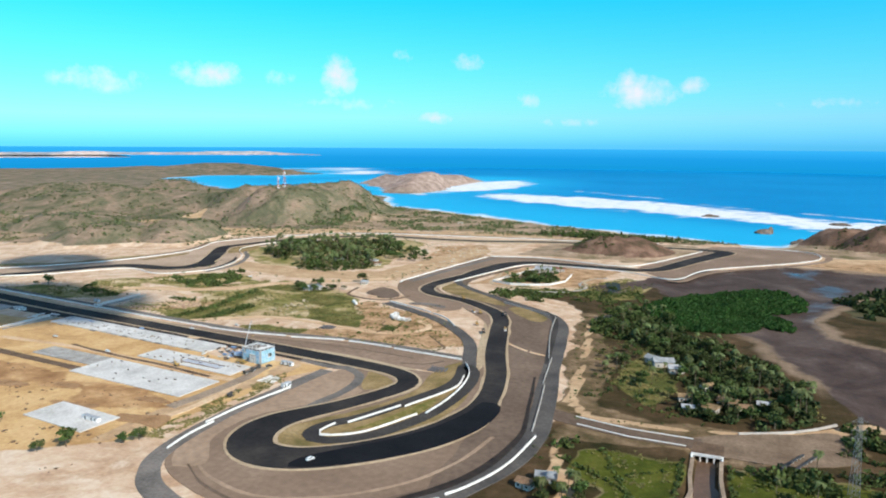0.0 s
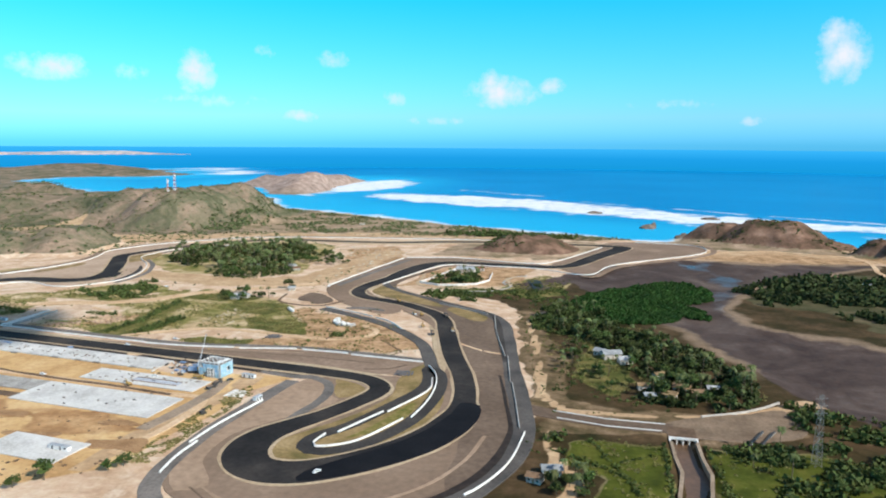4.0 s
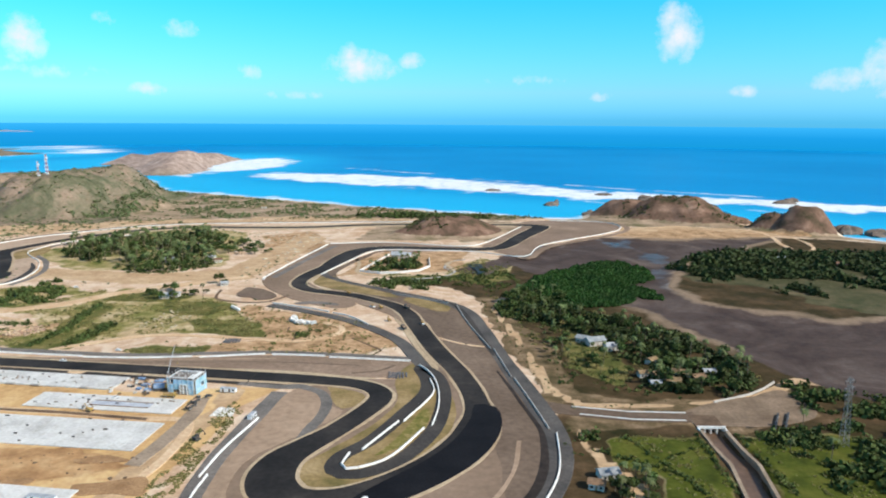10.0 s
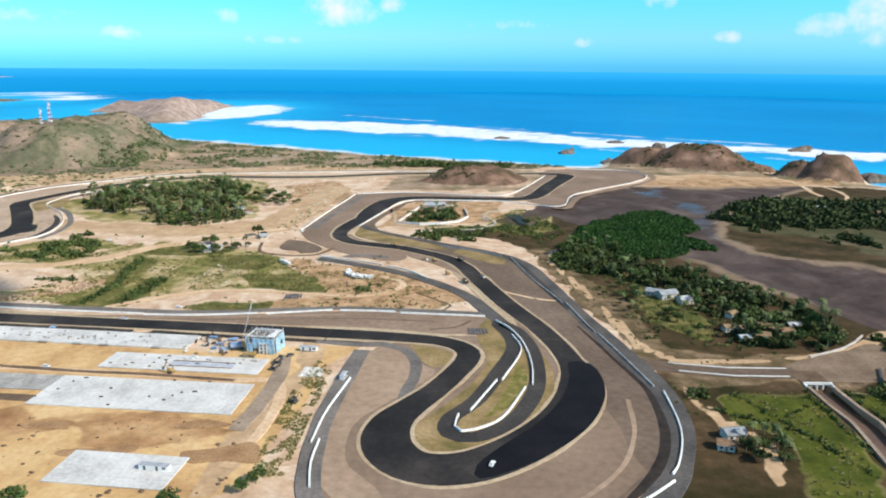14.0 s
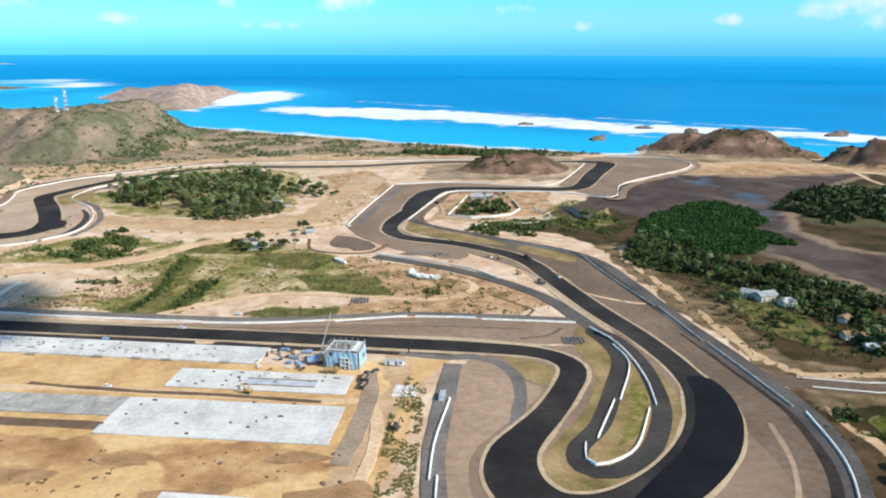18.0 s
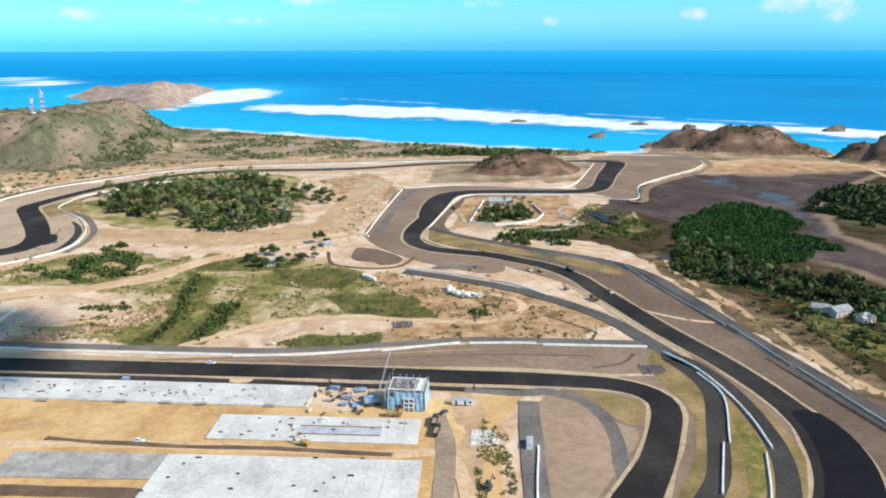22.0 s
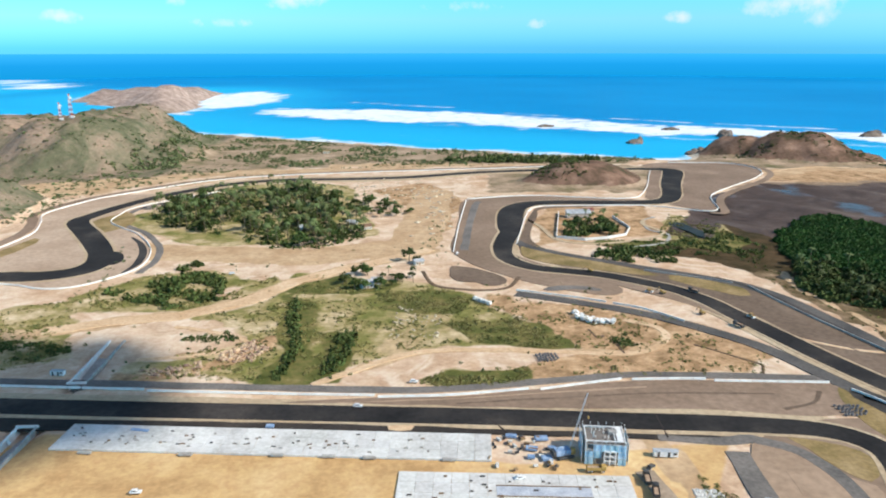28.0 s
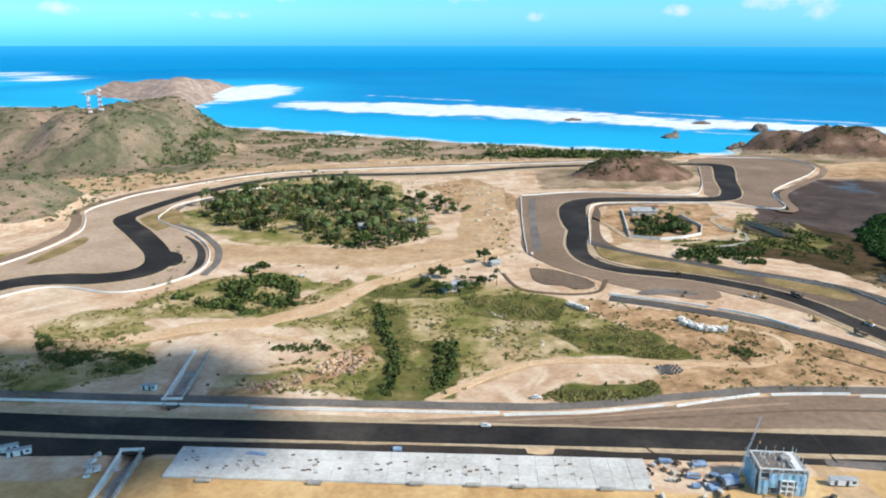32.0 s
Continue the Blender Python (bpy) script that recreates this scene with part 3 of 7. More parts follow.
def ground_material():
    m, nt, b = base_mat("earth", 0.95, 0.1)

    def mark(key):
        a = nt.nodes.new("ShaderNodeAttribute")
        a.attribute_name = key
        return a.outputs["Fac"]

    def edge(fac, noise, lo=0.42, hi=0.58, amount=0.8):
        v = calc(nt, 'MULTIPLY_ADD', calc(nt, 'SUBTRACT', noise, 0.5), amount, fac)
        r = nd(nt, "ShaderNodeMapRange", From_Min=lo, From_Max=hi)
        r.clamp = True
        nt.links.new(v, r.inputs["Value"])
        return r.outputs[0]
    big, mid, fine = grain(nt, 0.012, 5, dist=1.5), grain(nt, 0.06, 6), grain(nt, 0.6, 4)
    sand = mix(nt, 0.5, ramp(nt, big, [(0.32, (0.51, 0.32, 0.195)), (0.48, (0.60, 0.425, 0.295)), (0.66, (0.71, 0.555, 0.42))]),
               ramp(nt, mid, [(0.34, (0.42, 0.26, 0.155)), (0.5, (0.62, 0.435, 0.295)), (0.64, (0.73, 0.555, 0.405)), (0.76, (0.82, 0.70, 0.56))]))
    streak = grain(nt, 0.02, 7, rough=0.6, dist=4.0)
    sand = mix(nt, ramp(nt, streak, [(0.5, (0, 0, 0)), (0.62, (0.55, 0.55, 0.55))]), sand, (0.80, 0.67, 0.53))
    sand = mix(nt, ramp(nt, streak, [(0.36, (0.45, 0.45, 0.45)), (0.44, (0, 0, 0))]), sand, (0.46, 0.29, 0.18))
    scrub = ramp(nt, grain(nt, 0.035, 8, rough=0.65), [(0.32, (0.13, 0.125, 0.055)), (0.44, (0.27, 0.205, 0.13)), (0.58, (0.40, 0.29, 0.20)), (0.74, (0.56, 0.43, 0.32))])
    hill = ramp(nt, grain(nt, 0.022, 9, rough=0.72, dist=0.8), [(0.30, (0.055, 0.072, 0.028)), (0.40, (0.12, 0.12, 0.056)), (0.49, (0.22, 0.165, 0.098)), (0.60, (0.33, 0.225, 0.155)), (0.73, (0.47, 0.335, 0.25))])
    grass = ramp(nt, grain(nt, 0.05, 7, rough=0.65), [(0.3, (0.10, 0.125, 0.028)), (0.42, (0.20, 0.19, 0.06)), (0.5, (0.32, 0.262, 0.112)), (0.58, (0.47, 0.365, 0.205)), (0.7, (0.67, 0.53, 0.36))])
    mud = ramp(nt, grain(nt, 0.015, 8, rough=0.6, dist=2.0), [(0.3, (0.050, 0.034, 0.030)), (0.5, (0.085, 0.060, 0.051)), (0.64, (0.125, 0.095, 0.082)), (0.78, (0.27, 0.20, 0.155))])
    sand = mix(nt, edge(mark("ochre"), mid, amount=0.4), sand, ramp(nt, grain(nt, 0.03, 6, dist=0.6), [(0.3, (0.42, 0.245, 0.11)), (0.5, (0.60, 0.385, 0.18)), (0.7, (0.70, 0.49, 0.26))]))
    sand = mix(nt, edge(mark("dug"), mid, amount=1.1), sand, ramp(nt, mid, [(0.35, (0.28, 0.15, 0.07)), (0.55, (0.46, 0.27, 0.13)), (0.7, (0.58, 0.38, 0.20))]))
    sand = mix(nt, edge(mark("loam"), mid), sand, ramp(nt, grain(nt, 0.045, 7, rough=0.65), [(0.32, (0.024, 0.024, 0.008)), (0.46, (0.054, 0.040, 0.018)), (0.62, (0.098, 0.063, 0.033)), (0.78, (0.21, 0.138, 0.08))]))
    col = mix(nt, edge(mark("scrub"), mid), sand, scrub)
    col = mix(nt, edge(mark("hill"), mid), col, hill)
    col = mix(nt, edge(mark("west"), mid, amount=0.4), col, ramp(nt, grain(nt, 0.018, 9, rough=0.72, dist=0.8), [(0.33, (0.072, 0.083, 0.045)), (0.44, (0.148, 0.139, 0.085)), (0.53, (0.235, 0.185, 0.128)), (0.63, (0.33, 0.235, 0.17)), (0.75, (0.48, 0.35, 0.27))]))
    col = mix(nt, edge(mark("rust"), mid, amount=0.4), col, ramp(nt, grain(nt, 0.05, 8, rough=0.65), [(0.3, (0.052, 0.052, 0.025)), (0.42, (0.125, 0.080, 0.054)), (0.56, (0.215, 0.130, 0.092)), (0.73, (0.36, 0.235, 0.168))]))
    # pinkish rock of the headland, lightened with distance haze in its colour
    col = mix(nt, mark("pale"), col, ramp(nt, mid, [(0.35, (0.27, 0.20, 0.165)), (0.5, (0.40, 0.30, 0.25)), (0.65, (0.52, 0.40, 0.335))]))
    col = mix(nt, edge(mark("grass"), mid), col, grass)
    col = mix(nt, edge(mark("brown"), mid, amount=1.2), col, ramp(nt, grain(nt, 0.09, 7, rough=0.7), [(0.3, (0.13, 0.10, 0.04)), (0.4, (0.29, 0.18, 0.095)), (0.54, (0.48, 0.305, 0.17)), (0.70, (0.66, 0.465, 0.295))]))
    col = mix(nt, edge(mark("tan"), mid, amount=1.2), col, ramp(nt, grain(nt, 0.09, 7, rough=0.7), [(0.3, (0.055, 0.05, 0.02)), (0.42, (0.115, 0.085, 0.043)), (0.56, (0.21, 0.145, 0.085)), (0.72, (0.38, 0.27, 0.175))]))
    col = mix(nt, edge(mark("green"), mid, amount=1.2), col, ramp(nt, grain(nt, 0.08, 7, rough=0.65), [(0.3, (0.062, 0.076, 0.020)), (0.48, (0.118, 0.122, 0.036)), (0.62, (0.22, 0.18, 0.070)), (0.76, (0.42, 0.32, 0.175))]))
    col = mix(nt, edge(mark("lush"), mid), col, ramp(nt, grain(nt, 0.07, 7, rough=0.65), [(0.3, (0.032, 0.044, 0.008)), (0.5, (0.075, 0.092, 0.014)), (0.66, (0.125, 0.125, 0.026)), (0.8, (0.19, 0.14, 0.055))]))
    col = mix(nt, edge(mark("path"), mid, amount=0.5), col, ramp(nt, mid, [(0.3, (0.42, 0.27, 0.15)), (0.7, (0.60, 0.43, 0.27))]))
    col = mix(nt, edge(mark("marsh"), mid, amount=0.9), col, ramp(nt, grain(nt, 0.03, 8, rough=0.68), [(0.3, (0.035, 0.045, 0.018)), (0.46, (0.075, 0.075, 0.036)), (0.6, (0.125, 0.105, 0.06)), (0.75, (0.24, 0.185, 0.12))]))
    mk = edge(mark("mud"), mid, amount=0.5)
    col = mix(nt, mk, col, mud)
    col = mix(nt, edge(mark("shore"), grain(nt, 0.05, 5), 0.25, 1.0, 1.1), col, (0.27, 0.195, 0.135))
    col = mix(nt, edge(mark("beach"), mid, amount=0.3), col, (0.62, 0.52, 0.4))
    col = mix(nt, 0.30, col, ramp(nt, grain(nt, 0.22, 5, rough=0.6), [(0.32, (0.28, 0.27, 0.25)), (0.5, (0.5, 0.5, 0.5)), (0.68, (0.72, 0.72, 0.72))]), 'OVERLAY')
    col = mix(nt, 0.28, col, ramp(nt, fine, [(0.3, (0.3, 0.3, 0.3)), (0.7, (0.72, 0.72, 0.72))]), 'OVERLAY')
    nt.links.new(col, b.inputs["Base Color"])
    wet = edge(calc(nt, 'MULTIPLY', mark("wet"), mk), grain(nt, 0.03, 5, dist=1.2), 0.45, 1.15, 1.3)
    nt.links.new(calc(nt, 'MULTIPLY_ADD', wet, -0.48, calc(nt, 'MULTIPLY_ADD', mk, -0.2, 0.95)), b.inputs["Roughness"])
    nt.links.new(calc(nt, 'MULTIPLY_ADD', wet, 0.28, 0.08), b.inputs["Specular IOR Level"])
    bump(nt, b, grain(nt, 0.12, 6), 0.35, 1.2)
    return m


ground = sheet("ground", steps(-3400, -300, 600, 3300, 3.5), steps(-900, -20, 840, 3000, 3.5), height, ground_marks, ground_material())
tagged(ground, "dry sandy earth with scrub, grass and mudflats", "ground", kind="structure")

# ---- sea ----
SURF = [(-240, 1420), (-120, 1375), (17, 1320), (166, 1262), (295, 1163), (404, 1065), (518, 1020), (680, 950), (800, 880), (1050, 820)]


def sea_marks(X, Y):
    d = -coast(X, Y)
    line = along(X, Y, SURF)
    wob = waves2(X, Y, 120, 21)
    half = np.interp(X, [-250, -100, 20, 170, 290, 520, 1000], [50, 88, 110, 100, 72, 58, 48])
    foam = smooth(line + 26 * wob + 9 * waves2(X, Y, 40, 23), half + 22, half - 22) * smooth(X, -270, -180)
    foam = np.maximum(foam, 0.55 * smooth(along(X, Y, [(x + 10, y - 120) for x, y in SURF[2:8]]) + 8 * wob, 16, 2) * smooth(waves2(X, Y, 140, 25), -0.1, 0.3))
    for k, (a, b) in enumerate((((40, 1560), (150, 1490)), ((250, 1350), (330, 1290)), ((420, 1230), (520, 1150)), ((560, 1130), (700, 1040)), ((640, 1000), (760, 960)), ((-60, 1640), (20, 1600)))):
        foam = np.maximum(foam, 0.75 * smooth(along(X, Y, [a, b]) + 6 * wob, 15, 2))      # single breakers farther out
    foam = np.maximum(foam, smooth(d + 10 * wob, 16, 2) * 0.7)
    head = inside_distance(X, Y, HEADLAND)
    foam = np.maximum(foam, smooth(np.hypot((X + 345) / 1.0, (Y - 1780) / 2.9) + 24 * wob, 135, 75))
    foam = np.maximum(foam, smooth(along(X, Y, [(-1060, 2330), (-1120, 2480), (-1420, 2820), (-1700, 3100)]) + 30 * wob, 100, 45))
    foam = np.maximum(foam, 0.8 * smooth(np.hypot(X + 745, (Y - 1860) / 2.0) + 12 * wob, 45, 15))
    shallow = np.clip(smooth(d, 420, 60) * (0.6 + 0.4 * smooth(line, 40, 200)), 0, 1)
    return {"foam": foam, "shallow": shallow}


def water_material():
    m, nt, b = base_mat("sea_water", 0.45, 0.03)

    def mark(key):
        a = nt.nodes.new("ShaderNodeAttribute")
        a.attribute_name = key
        return a.outputs["Fac"]
    deep = ramp(nt, grain(nt, 0.002, 3), [(0.3, (0.0, 0.225, 0.53)), (0.7, (0.004, 0.275, 0.61))])
    col = mix(nt, mark("shallow"), deep, (0.014, 0.43, 0.76))
    n = grain(nt, 0.028, 9, rough=0.75, dist=0.8)
    v = calc(nt, 'ADD', mark("foam"), calc(nt, 'MULTIPLY', calc(nt, 'SUBTRACT', n, 0.5), 2.1))
    r = nd(nt, "ShaderNodeMapRange", From_Min=0.3, From_Max=1.0)
    nt.links.new(v, r.inputs["Value"])
    col = mix(nt, r.outputs[0], col, (0.85, 0.88, 0.9))
    nt.links.new(col, b.inputs["Base Color"])
    bump(nt, b, grain(nt, 0.05, 5), 0.3, 1.0)
    return m


MAT_WATER = water_material()
water = sheet("water", steps(-3500, -400, 800, 3500, 9), steps(100, 700, 1500, 3500, 9), lambda X, Y: np.full(X.shape, WATER_Z), sea_marks, MAT_WATER)
tagged(water, "deep blue sea with a white surf line", "sea", kind="structure")


# ---- one low cloud between the sun and the paddock ----
def cloud(x, y, z, rx, ry, seed):
    m, nt, b = base_mat("cloud_white", 1.0, 0.0)
    b.inputs["Base Color"].default_value = (0.9, 0.9, 0.9, 1)
    t = nt.nodes.new("ShaderNodeBsdfTransparent")
    mx = nt.nodes.new("ShaderNodeMixShader")
    mx.inputs[0].default_value = 0.78
    nt.links.new(t.outputs[0], mx.inputs[1])
    nt.links.new(b.outputs[0], mx.inputs[2])
    nt.links.new(mx.outputs[0], nt.nodes["Material Output"].inputs[0])
    rng = np.random.RandomState(seed)
    bm = bmesh.new()
    for k in range(190):
        a, r = rng.uniform(0, 6.28), math.sqrt(rng.uniform(0, 1))
        s = rng.uniform(6, 16) * (1.15 - 0.45 * r)
        p = Matrix.Translation((x + rx * r * math.cos(a), y + ry * r * math.sin(a), z + rng.uniform(-6, 10) * (1 - r))) @ Matrix.Diagonal((s * 1.4, s * 1.2, s * 0.6, 1))
        bmesh.ops.create_icosphere(bm, subdivisions=2, radius=1.0, matrix=p)
    me = bpy.data.meshes.new("cloud")
    bm.to_mesh(me)
    bm.free()
    me.materials.append(m)
    return tagged(new("cloud", me), "small white fair-weather cloud over the site", "cloud", kind="structure")


def shadowing(gx, gy, high):
    """Where a cloud at that height shades the ground place."""
    k = high / math.tan(_el)
    return gx + k * math.sin(_az), gy + k * math.cos(_az), high


cloud(*shadowing(-128, 210, 1000), 84, 56, 4)
cloud(*shadowing(-258, 335, 1000), 44, 34, 6)

# ---- shapes ----
def curve_points(ctrl, step=3.0, closed=False):
    """Even points along a Catmull-Rom curve through ctrl."""
    p = [Vector((x, y)) for x, y in ctrl]
    p = [p[-1]] + p + [p[0], p[1]] if closed else [2 * p[0] - p[1]] + p + [2 * p[-1] - p[-2]]
    out = []
    for a, b, c, d in zip(p, p[1:], p[2:], p[3:]):
        n = max(2, int((c - b).length / step))
        for i in range(n):
            t = i / n
            out.append(0.5 * ((2 * b) + (c - a) * t + (2 * a - 5 * b + 4 * c - d) * t * t + (3 * b - a - 3 * c + d) * t ** 3))
    if not closed:
        out.append(p[-2])
    return out


def mesh_from(name, verts, faces, mat, smooth_faces=False):
    me = bpy.data.meshes.new(name)
    me.from_pydata([tuple(v) for v in verts], [], faces)
    me.materials.append(mat)
    if smooth_faces:
        me.polygons.foreach_set("use_smooth", [True] * len(me.polygons))
    me.update()
    return me


def ribbon(name, ctrl, width, top, mat, thick=0.3, closed=False, wobble=0.0, label="", category="road", step=3.0):
    """A paved band with thickness along a curve. width: a number or one per control point."""
    pts = curve_points(ctrl, step, closed)
    n = len(pts)
    knots = []
    for k, (b, c) in enumerate(zip(ctrl, ctrl[1:] + (ctrl[:1] if closed else []))):
        m = max(2, int((Vector(c) - Vector(b)).length / step))
        knots += [k + i / m for i in range(m)]
    knots = (knots + [len(ctrl) - 1])[:n]
    widths = [width] * n if isinstance(width, (int, float)) else list(np.interp(knots, range(len(width)), width))
    verts, faces = [], []
    for i, p in enumerate(pts):
        a, b = pts[i - 1] if i or closed else p, pts[(i + 1) % n] if i < n - 1 or closed else p
        t = (b - a).normalized()
        s = Vector((t.y, -t.x))
        l, r = widths[i] / 2 + wobble * noise.noise((i * 0.21, 3.7, width if isinstance(width, float) else 1)), widths[i] / 2 + wobble * noise.noise((i * 0.21, 9.1, 2))
        for q, z in ((p - s * l, top), (p + s * r, top), (p + s * (r + 0.15), top - thick), (p - s * (l + 0.15), top - thick)):
            verts.append((q.x, q.y, z))
    for i in range(n if closed else n - 1):
        a, b = 4 * i, 4 * ((i + 1) % n)
        faces += [(a, a + 1, b + 1, b), (a + 1, a + 2, b + 2, b + 1), (a + 3, a, b, b + 3)]
    ob = new(name, mesh_from(name, verts, faces, mat))
    return tagged(ob, label, category, kind="structure")


def patch(name, ctrl, top, mat, label="", category="ground", thick=0.25, wobble=0.0, step=5.0, kind="structure"):
    """A flat area with a rounded outline and a small edge."""
    pts = curve_points(ctrl, step, True)
    if wobble:
        pts = [p + Vector((noise.noise((p.x * 0.08, p.y * 0.08, 1)), noise.noise((p.x * 0.08, p.y * 0.08, 5)))) * wobble for p in pts]
    bm = bmesh.new()
    ring = [bm.verts.new((p.x, p.y, top)) for p in pts]
    low = [bm.verts.new((p.x, p.y, top - thick)) for p in pts]
    f = bm.faces.new(ring)
    f.normal_update()
    for i in range(len(ring)):
        j = (i + 1) % len(ring)
        bm.faces.new((ring[i], low[i], low[j], ring[j]))
    bmesh.ops.triangulate(bm, faces=[f])
    bmesh.ops.recalc_face_normals(bm, faces=bm.faces)
    me = bpy.data.meshes.new(name)
    bm.to_mesh(me)
    bm.free()
    me.materials.append(mat)
    return tagged(new(name, me), label, category, kind=kind)


# ---- distance ----
def horizon_band():
    """The sea beyond the built water: a standing band that glows in the colours of lit water, paler up to the true
    horizon.
    """
    m, nt, b = base_mat("far_sea", 1.0, 0.0)
    sep = nt.nodes.new("ShaderNodeSeparateXYZ")
    nt.links.new(place(nt), sep.inputs[0])
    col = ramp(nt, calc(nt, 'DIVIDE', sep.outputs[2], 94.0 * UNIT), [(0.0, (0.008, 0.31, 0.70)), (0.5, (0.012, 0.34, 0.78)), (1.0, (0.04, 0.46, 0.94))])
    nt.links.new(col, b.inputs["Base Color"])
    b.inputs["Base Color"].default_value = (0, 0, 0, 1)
    # emission stands in for daylight on the far water
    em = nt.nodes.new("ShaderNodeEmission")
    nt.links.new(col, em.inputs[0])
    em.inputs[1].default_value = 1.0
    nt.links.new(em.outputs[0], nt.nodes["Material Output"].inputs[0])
    verts, faces = [], []
    n = 60
    for i in range(n + 1):
        a = radians(-75 + 150 * i / n)
        x, y = 160 + 3400 * math.sin(a), -60 + 3400 * math.cos(a)
        verts += [(x, y, WATER_Z - 1), (x, y, 92.5)]
    for i in range(n):
        faces.append((2 * i, 2 * i + 2, 2 * i + 3, 2 * i + 1))
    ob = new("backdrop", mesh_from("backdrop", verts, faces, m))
    ob.visible_shadow = False
    return tagged(ob, "far blue sea reaching the horizon", "sea", kind="structure")


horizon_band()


def far_ridge(a0, a1, base, top, seed, mat):
    """A low ridge far across the water, part of the backdrop; bearings in degrees, heights on the backdrop."""
    n, k = 90, 7
    verts = []
    for i in range(n + 1):
        u = i / n
        a = radians(a0 + (a1 - a0) * u)
        env = min(1, 7 * u, 5 * (1 - u)) ** 0.7
        crest = base + (top - base) * env * (0.62 + 0.38 * float(waves2(np.array([u * 100.0]), np.array([seed * 17.0]), 46, seed)[0]))
        for j in range(k):
            v = j / (k - 1)
            r = 3330 + 50 * v + 6 * noise.noise((u * 40, v * 3, seed))
            verts.append((160 + r * math.sin(a), -60 + r * math.cos(a), base + (crest - base) * v ** 0.8))
    faces = [(i * k + j, (i + 1) * k + j, (i + 1) * k + j + 1, i * k + j + 1) for i in range(n) for j in range(k - 1)]
    ob = new("backdrop_ridge", mesh_from("backdrop_ridge", verts, faces, mat, True))
    return tagged(ob, "pale eroded ridge far across the bay", "ridge", kind="structure")


# distance haze is put into the rock colour as blue-grey beside the pink
MAT_HAZY_ROCK = two_tone("far_cliff", [(0.35, (0.30, 0.33, 0.36)), (0.5, (0.36, 0.36, 0.38)), (0.6, (0.62, 0.50, 0.46))], 0.009, 0.04, 0.95)
far_ridge(-62, -30.5, 58, 79, 31, MAT_HAZY_ROCK)
far_ridge(-60, -45, 46, 76, 33, MAT_HAZY_ROCK)

# ---- circuit ----
# east, north, width
COURSE = [(-420, 248, 10.7), (-250, 225, 10.7), (-120, 206.5, 10.7), (-68, 200, 10.7), (11, 191.5, 10.7), (58, 186.6, 10.7), (87, 183.3, 10.7), (116, 179.6, 10.7), (140, 176.8, 10.7), (158, 174, 10), (170, 171.5, 9.6),
          (179.5, 166.5, 9.6), (184.3, 159, 9.8), (183.8, 150.5, 9.8), (179, 138.4, 9.6), (171.4, 122.8, 9.9), (163, 109.5, 11.6), (157.4, 99.5, 14), (155.6, 89, 15.8), (157.8, 79.5, 16.4),
          (164, 72, 16.5), (173, 69.5, 17), (183, 71.5, 17), (193.5, 78, 17), (204, 87.5, 17), (214.5, 100.5, 17.6), (221.5, 114, 17.4), (225, 128, 15.5), (226, 140, 12.5), (225, 152, 10.2),
          (223.2, 164, 9.8), (220.2, 177, 9.9), (216.5, 190, 10.1), (211.8, 203, 10.5), (206.2, 219, 10.7), (200.6, 238, 10.7), (194.5, 260, 10.7), (191, 272, 10.4), (186, 290, 10), (176, 308, 10),
          (161, 322, 10), (147, 332.5, 10), (131.5, 339.2, 10), (116, 346, 10.2), (107, 355.5, 10.4), (102.7, 366, 10.4), (102, 377, 10.6), (104, 392, 12), (109, 411, 12.8), (113.5, 425, 13.4),
          (115, 437, 16), (119, 462, 18.5), (124.5, 487, 18.5), (132, 503, 17), (145, 512.5, 15.5), (168, 515, 15), (214, 511, 15), (246, 514, 15), (262, 535, 15), (281, 587, 17), (303, 640, 19), (306, 660, 18), (280, 668, 14)]
TRACK_A = [(x, y) for x, y, w in COURSE]
WIDTH_A = [w for x, y, w in COURSE]
TRACK_B = [(280, 668), (240, 667), (171, 665), (115, 656), (49, 634), (-12, 628), (-63, 627), (-109, 606), (-145, 565), (-164, 529), (-177, 490),
           (-178, 470), (-158, 437), (-141, 408), (-131.5, 389), (-126, 370), (-131, 355), (-148, 347.5), (-166, 348), (-184, 344), (-200, 326), (-215, 300), (-232, 276), (-262, 257), (-400, 247)]
WIDTH_B = [11.5] * 10 + [12.5, 14, 15, 14.5, 13.5, 15.5, 16.5, 17, 17, 16, 14, 13, 12, 12, 12]
ribbon("road_verge_south", TRACK_A, 19.0, 0.09, MAT_VERGE, label="pale sandy verge beside the race track", category="verge", wobble=0.8)
ribbon("road_verge_north", TRACK_B, 26.0, 0.065, MAT_VERGE, label="pale sandy verge beside the race track", category="verge", wobble=1.0)
MAT_TRACK_SAND = two_tone("track_sand", [(0.3, (0.52, 0.33, 0.185)), (0.7, (0.72, 0.53, 0.35))], 0.05, 0.6, 0.95)
MAT_SITE_GREY = two_tone("crushed_stone", [(0.3, (0.24, 0.18, 0.13)), (0.7, (0.40, 0.31, 0.23))], 0.08, 0.8, 0.95)
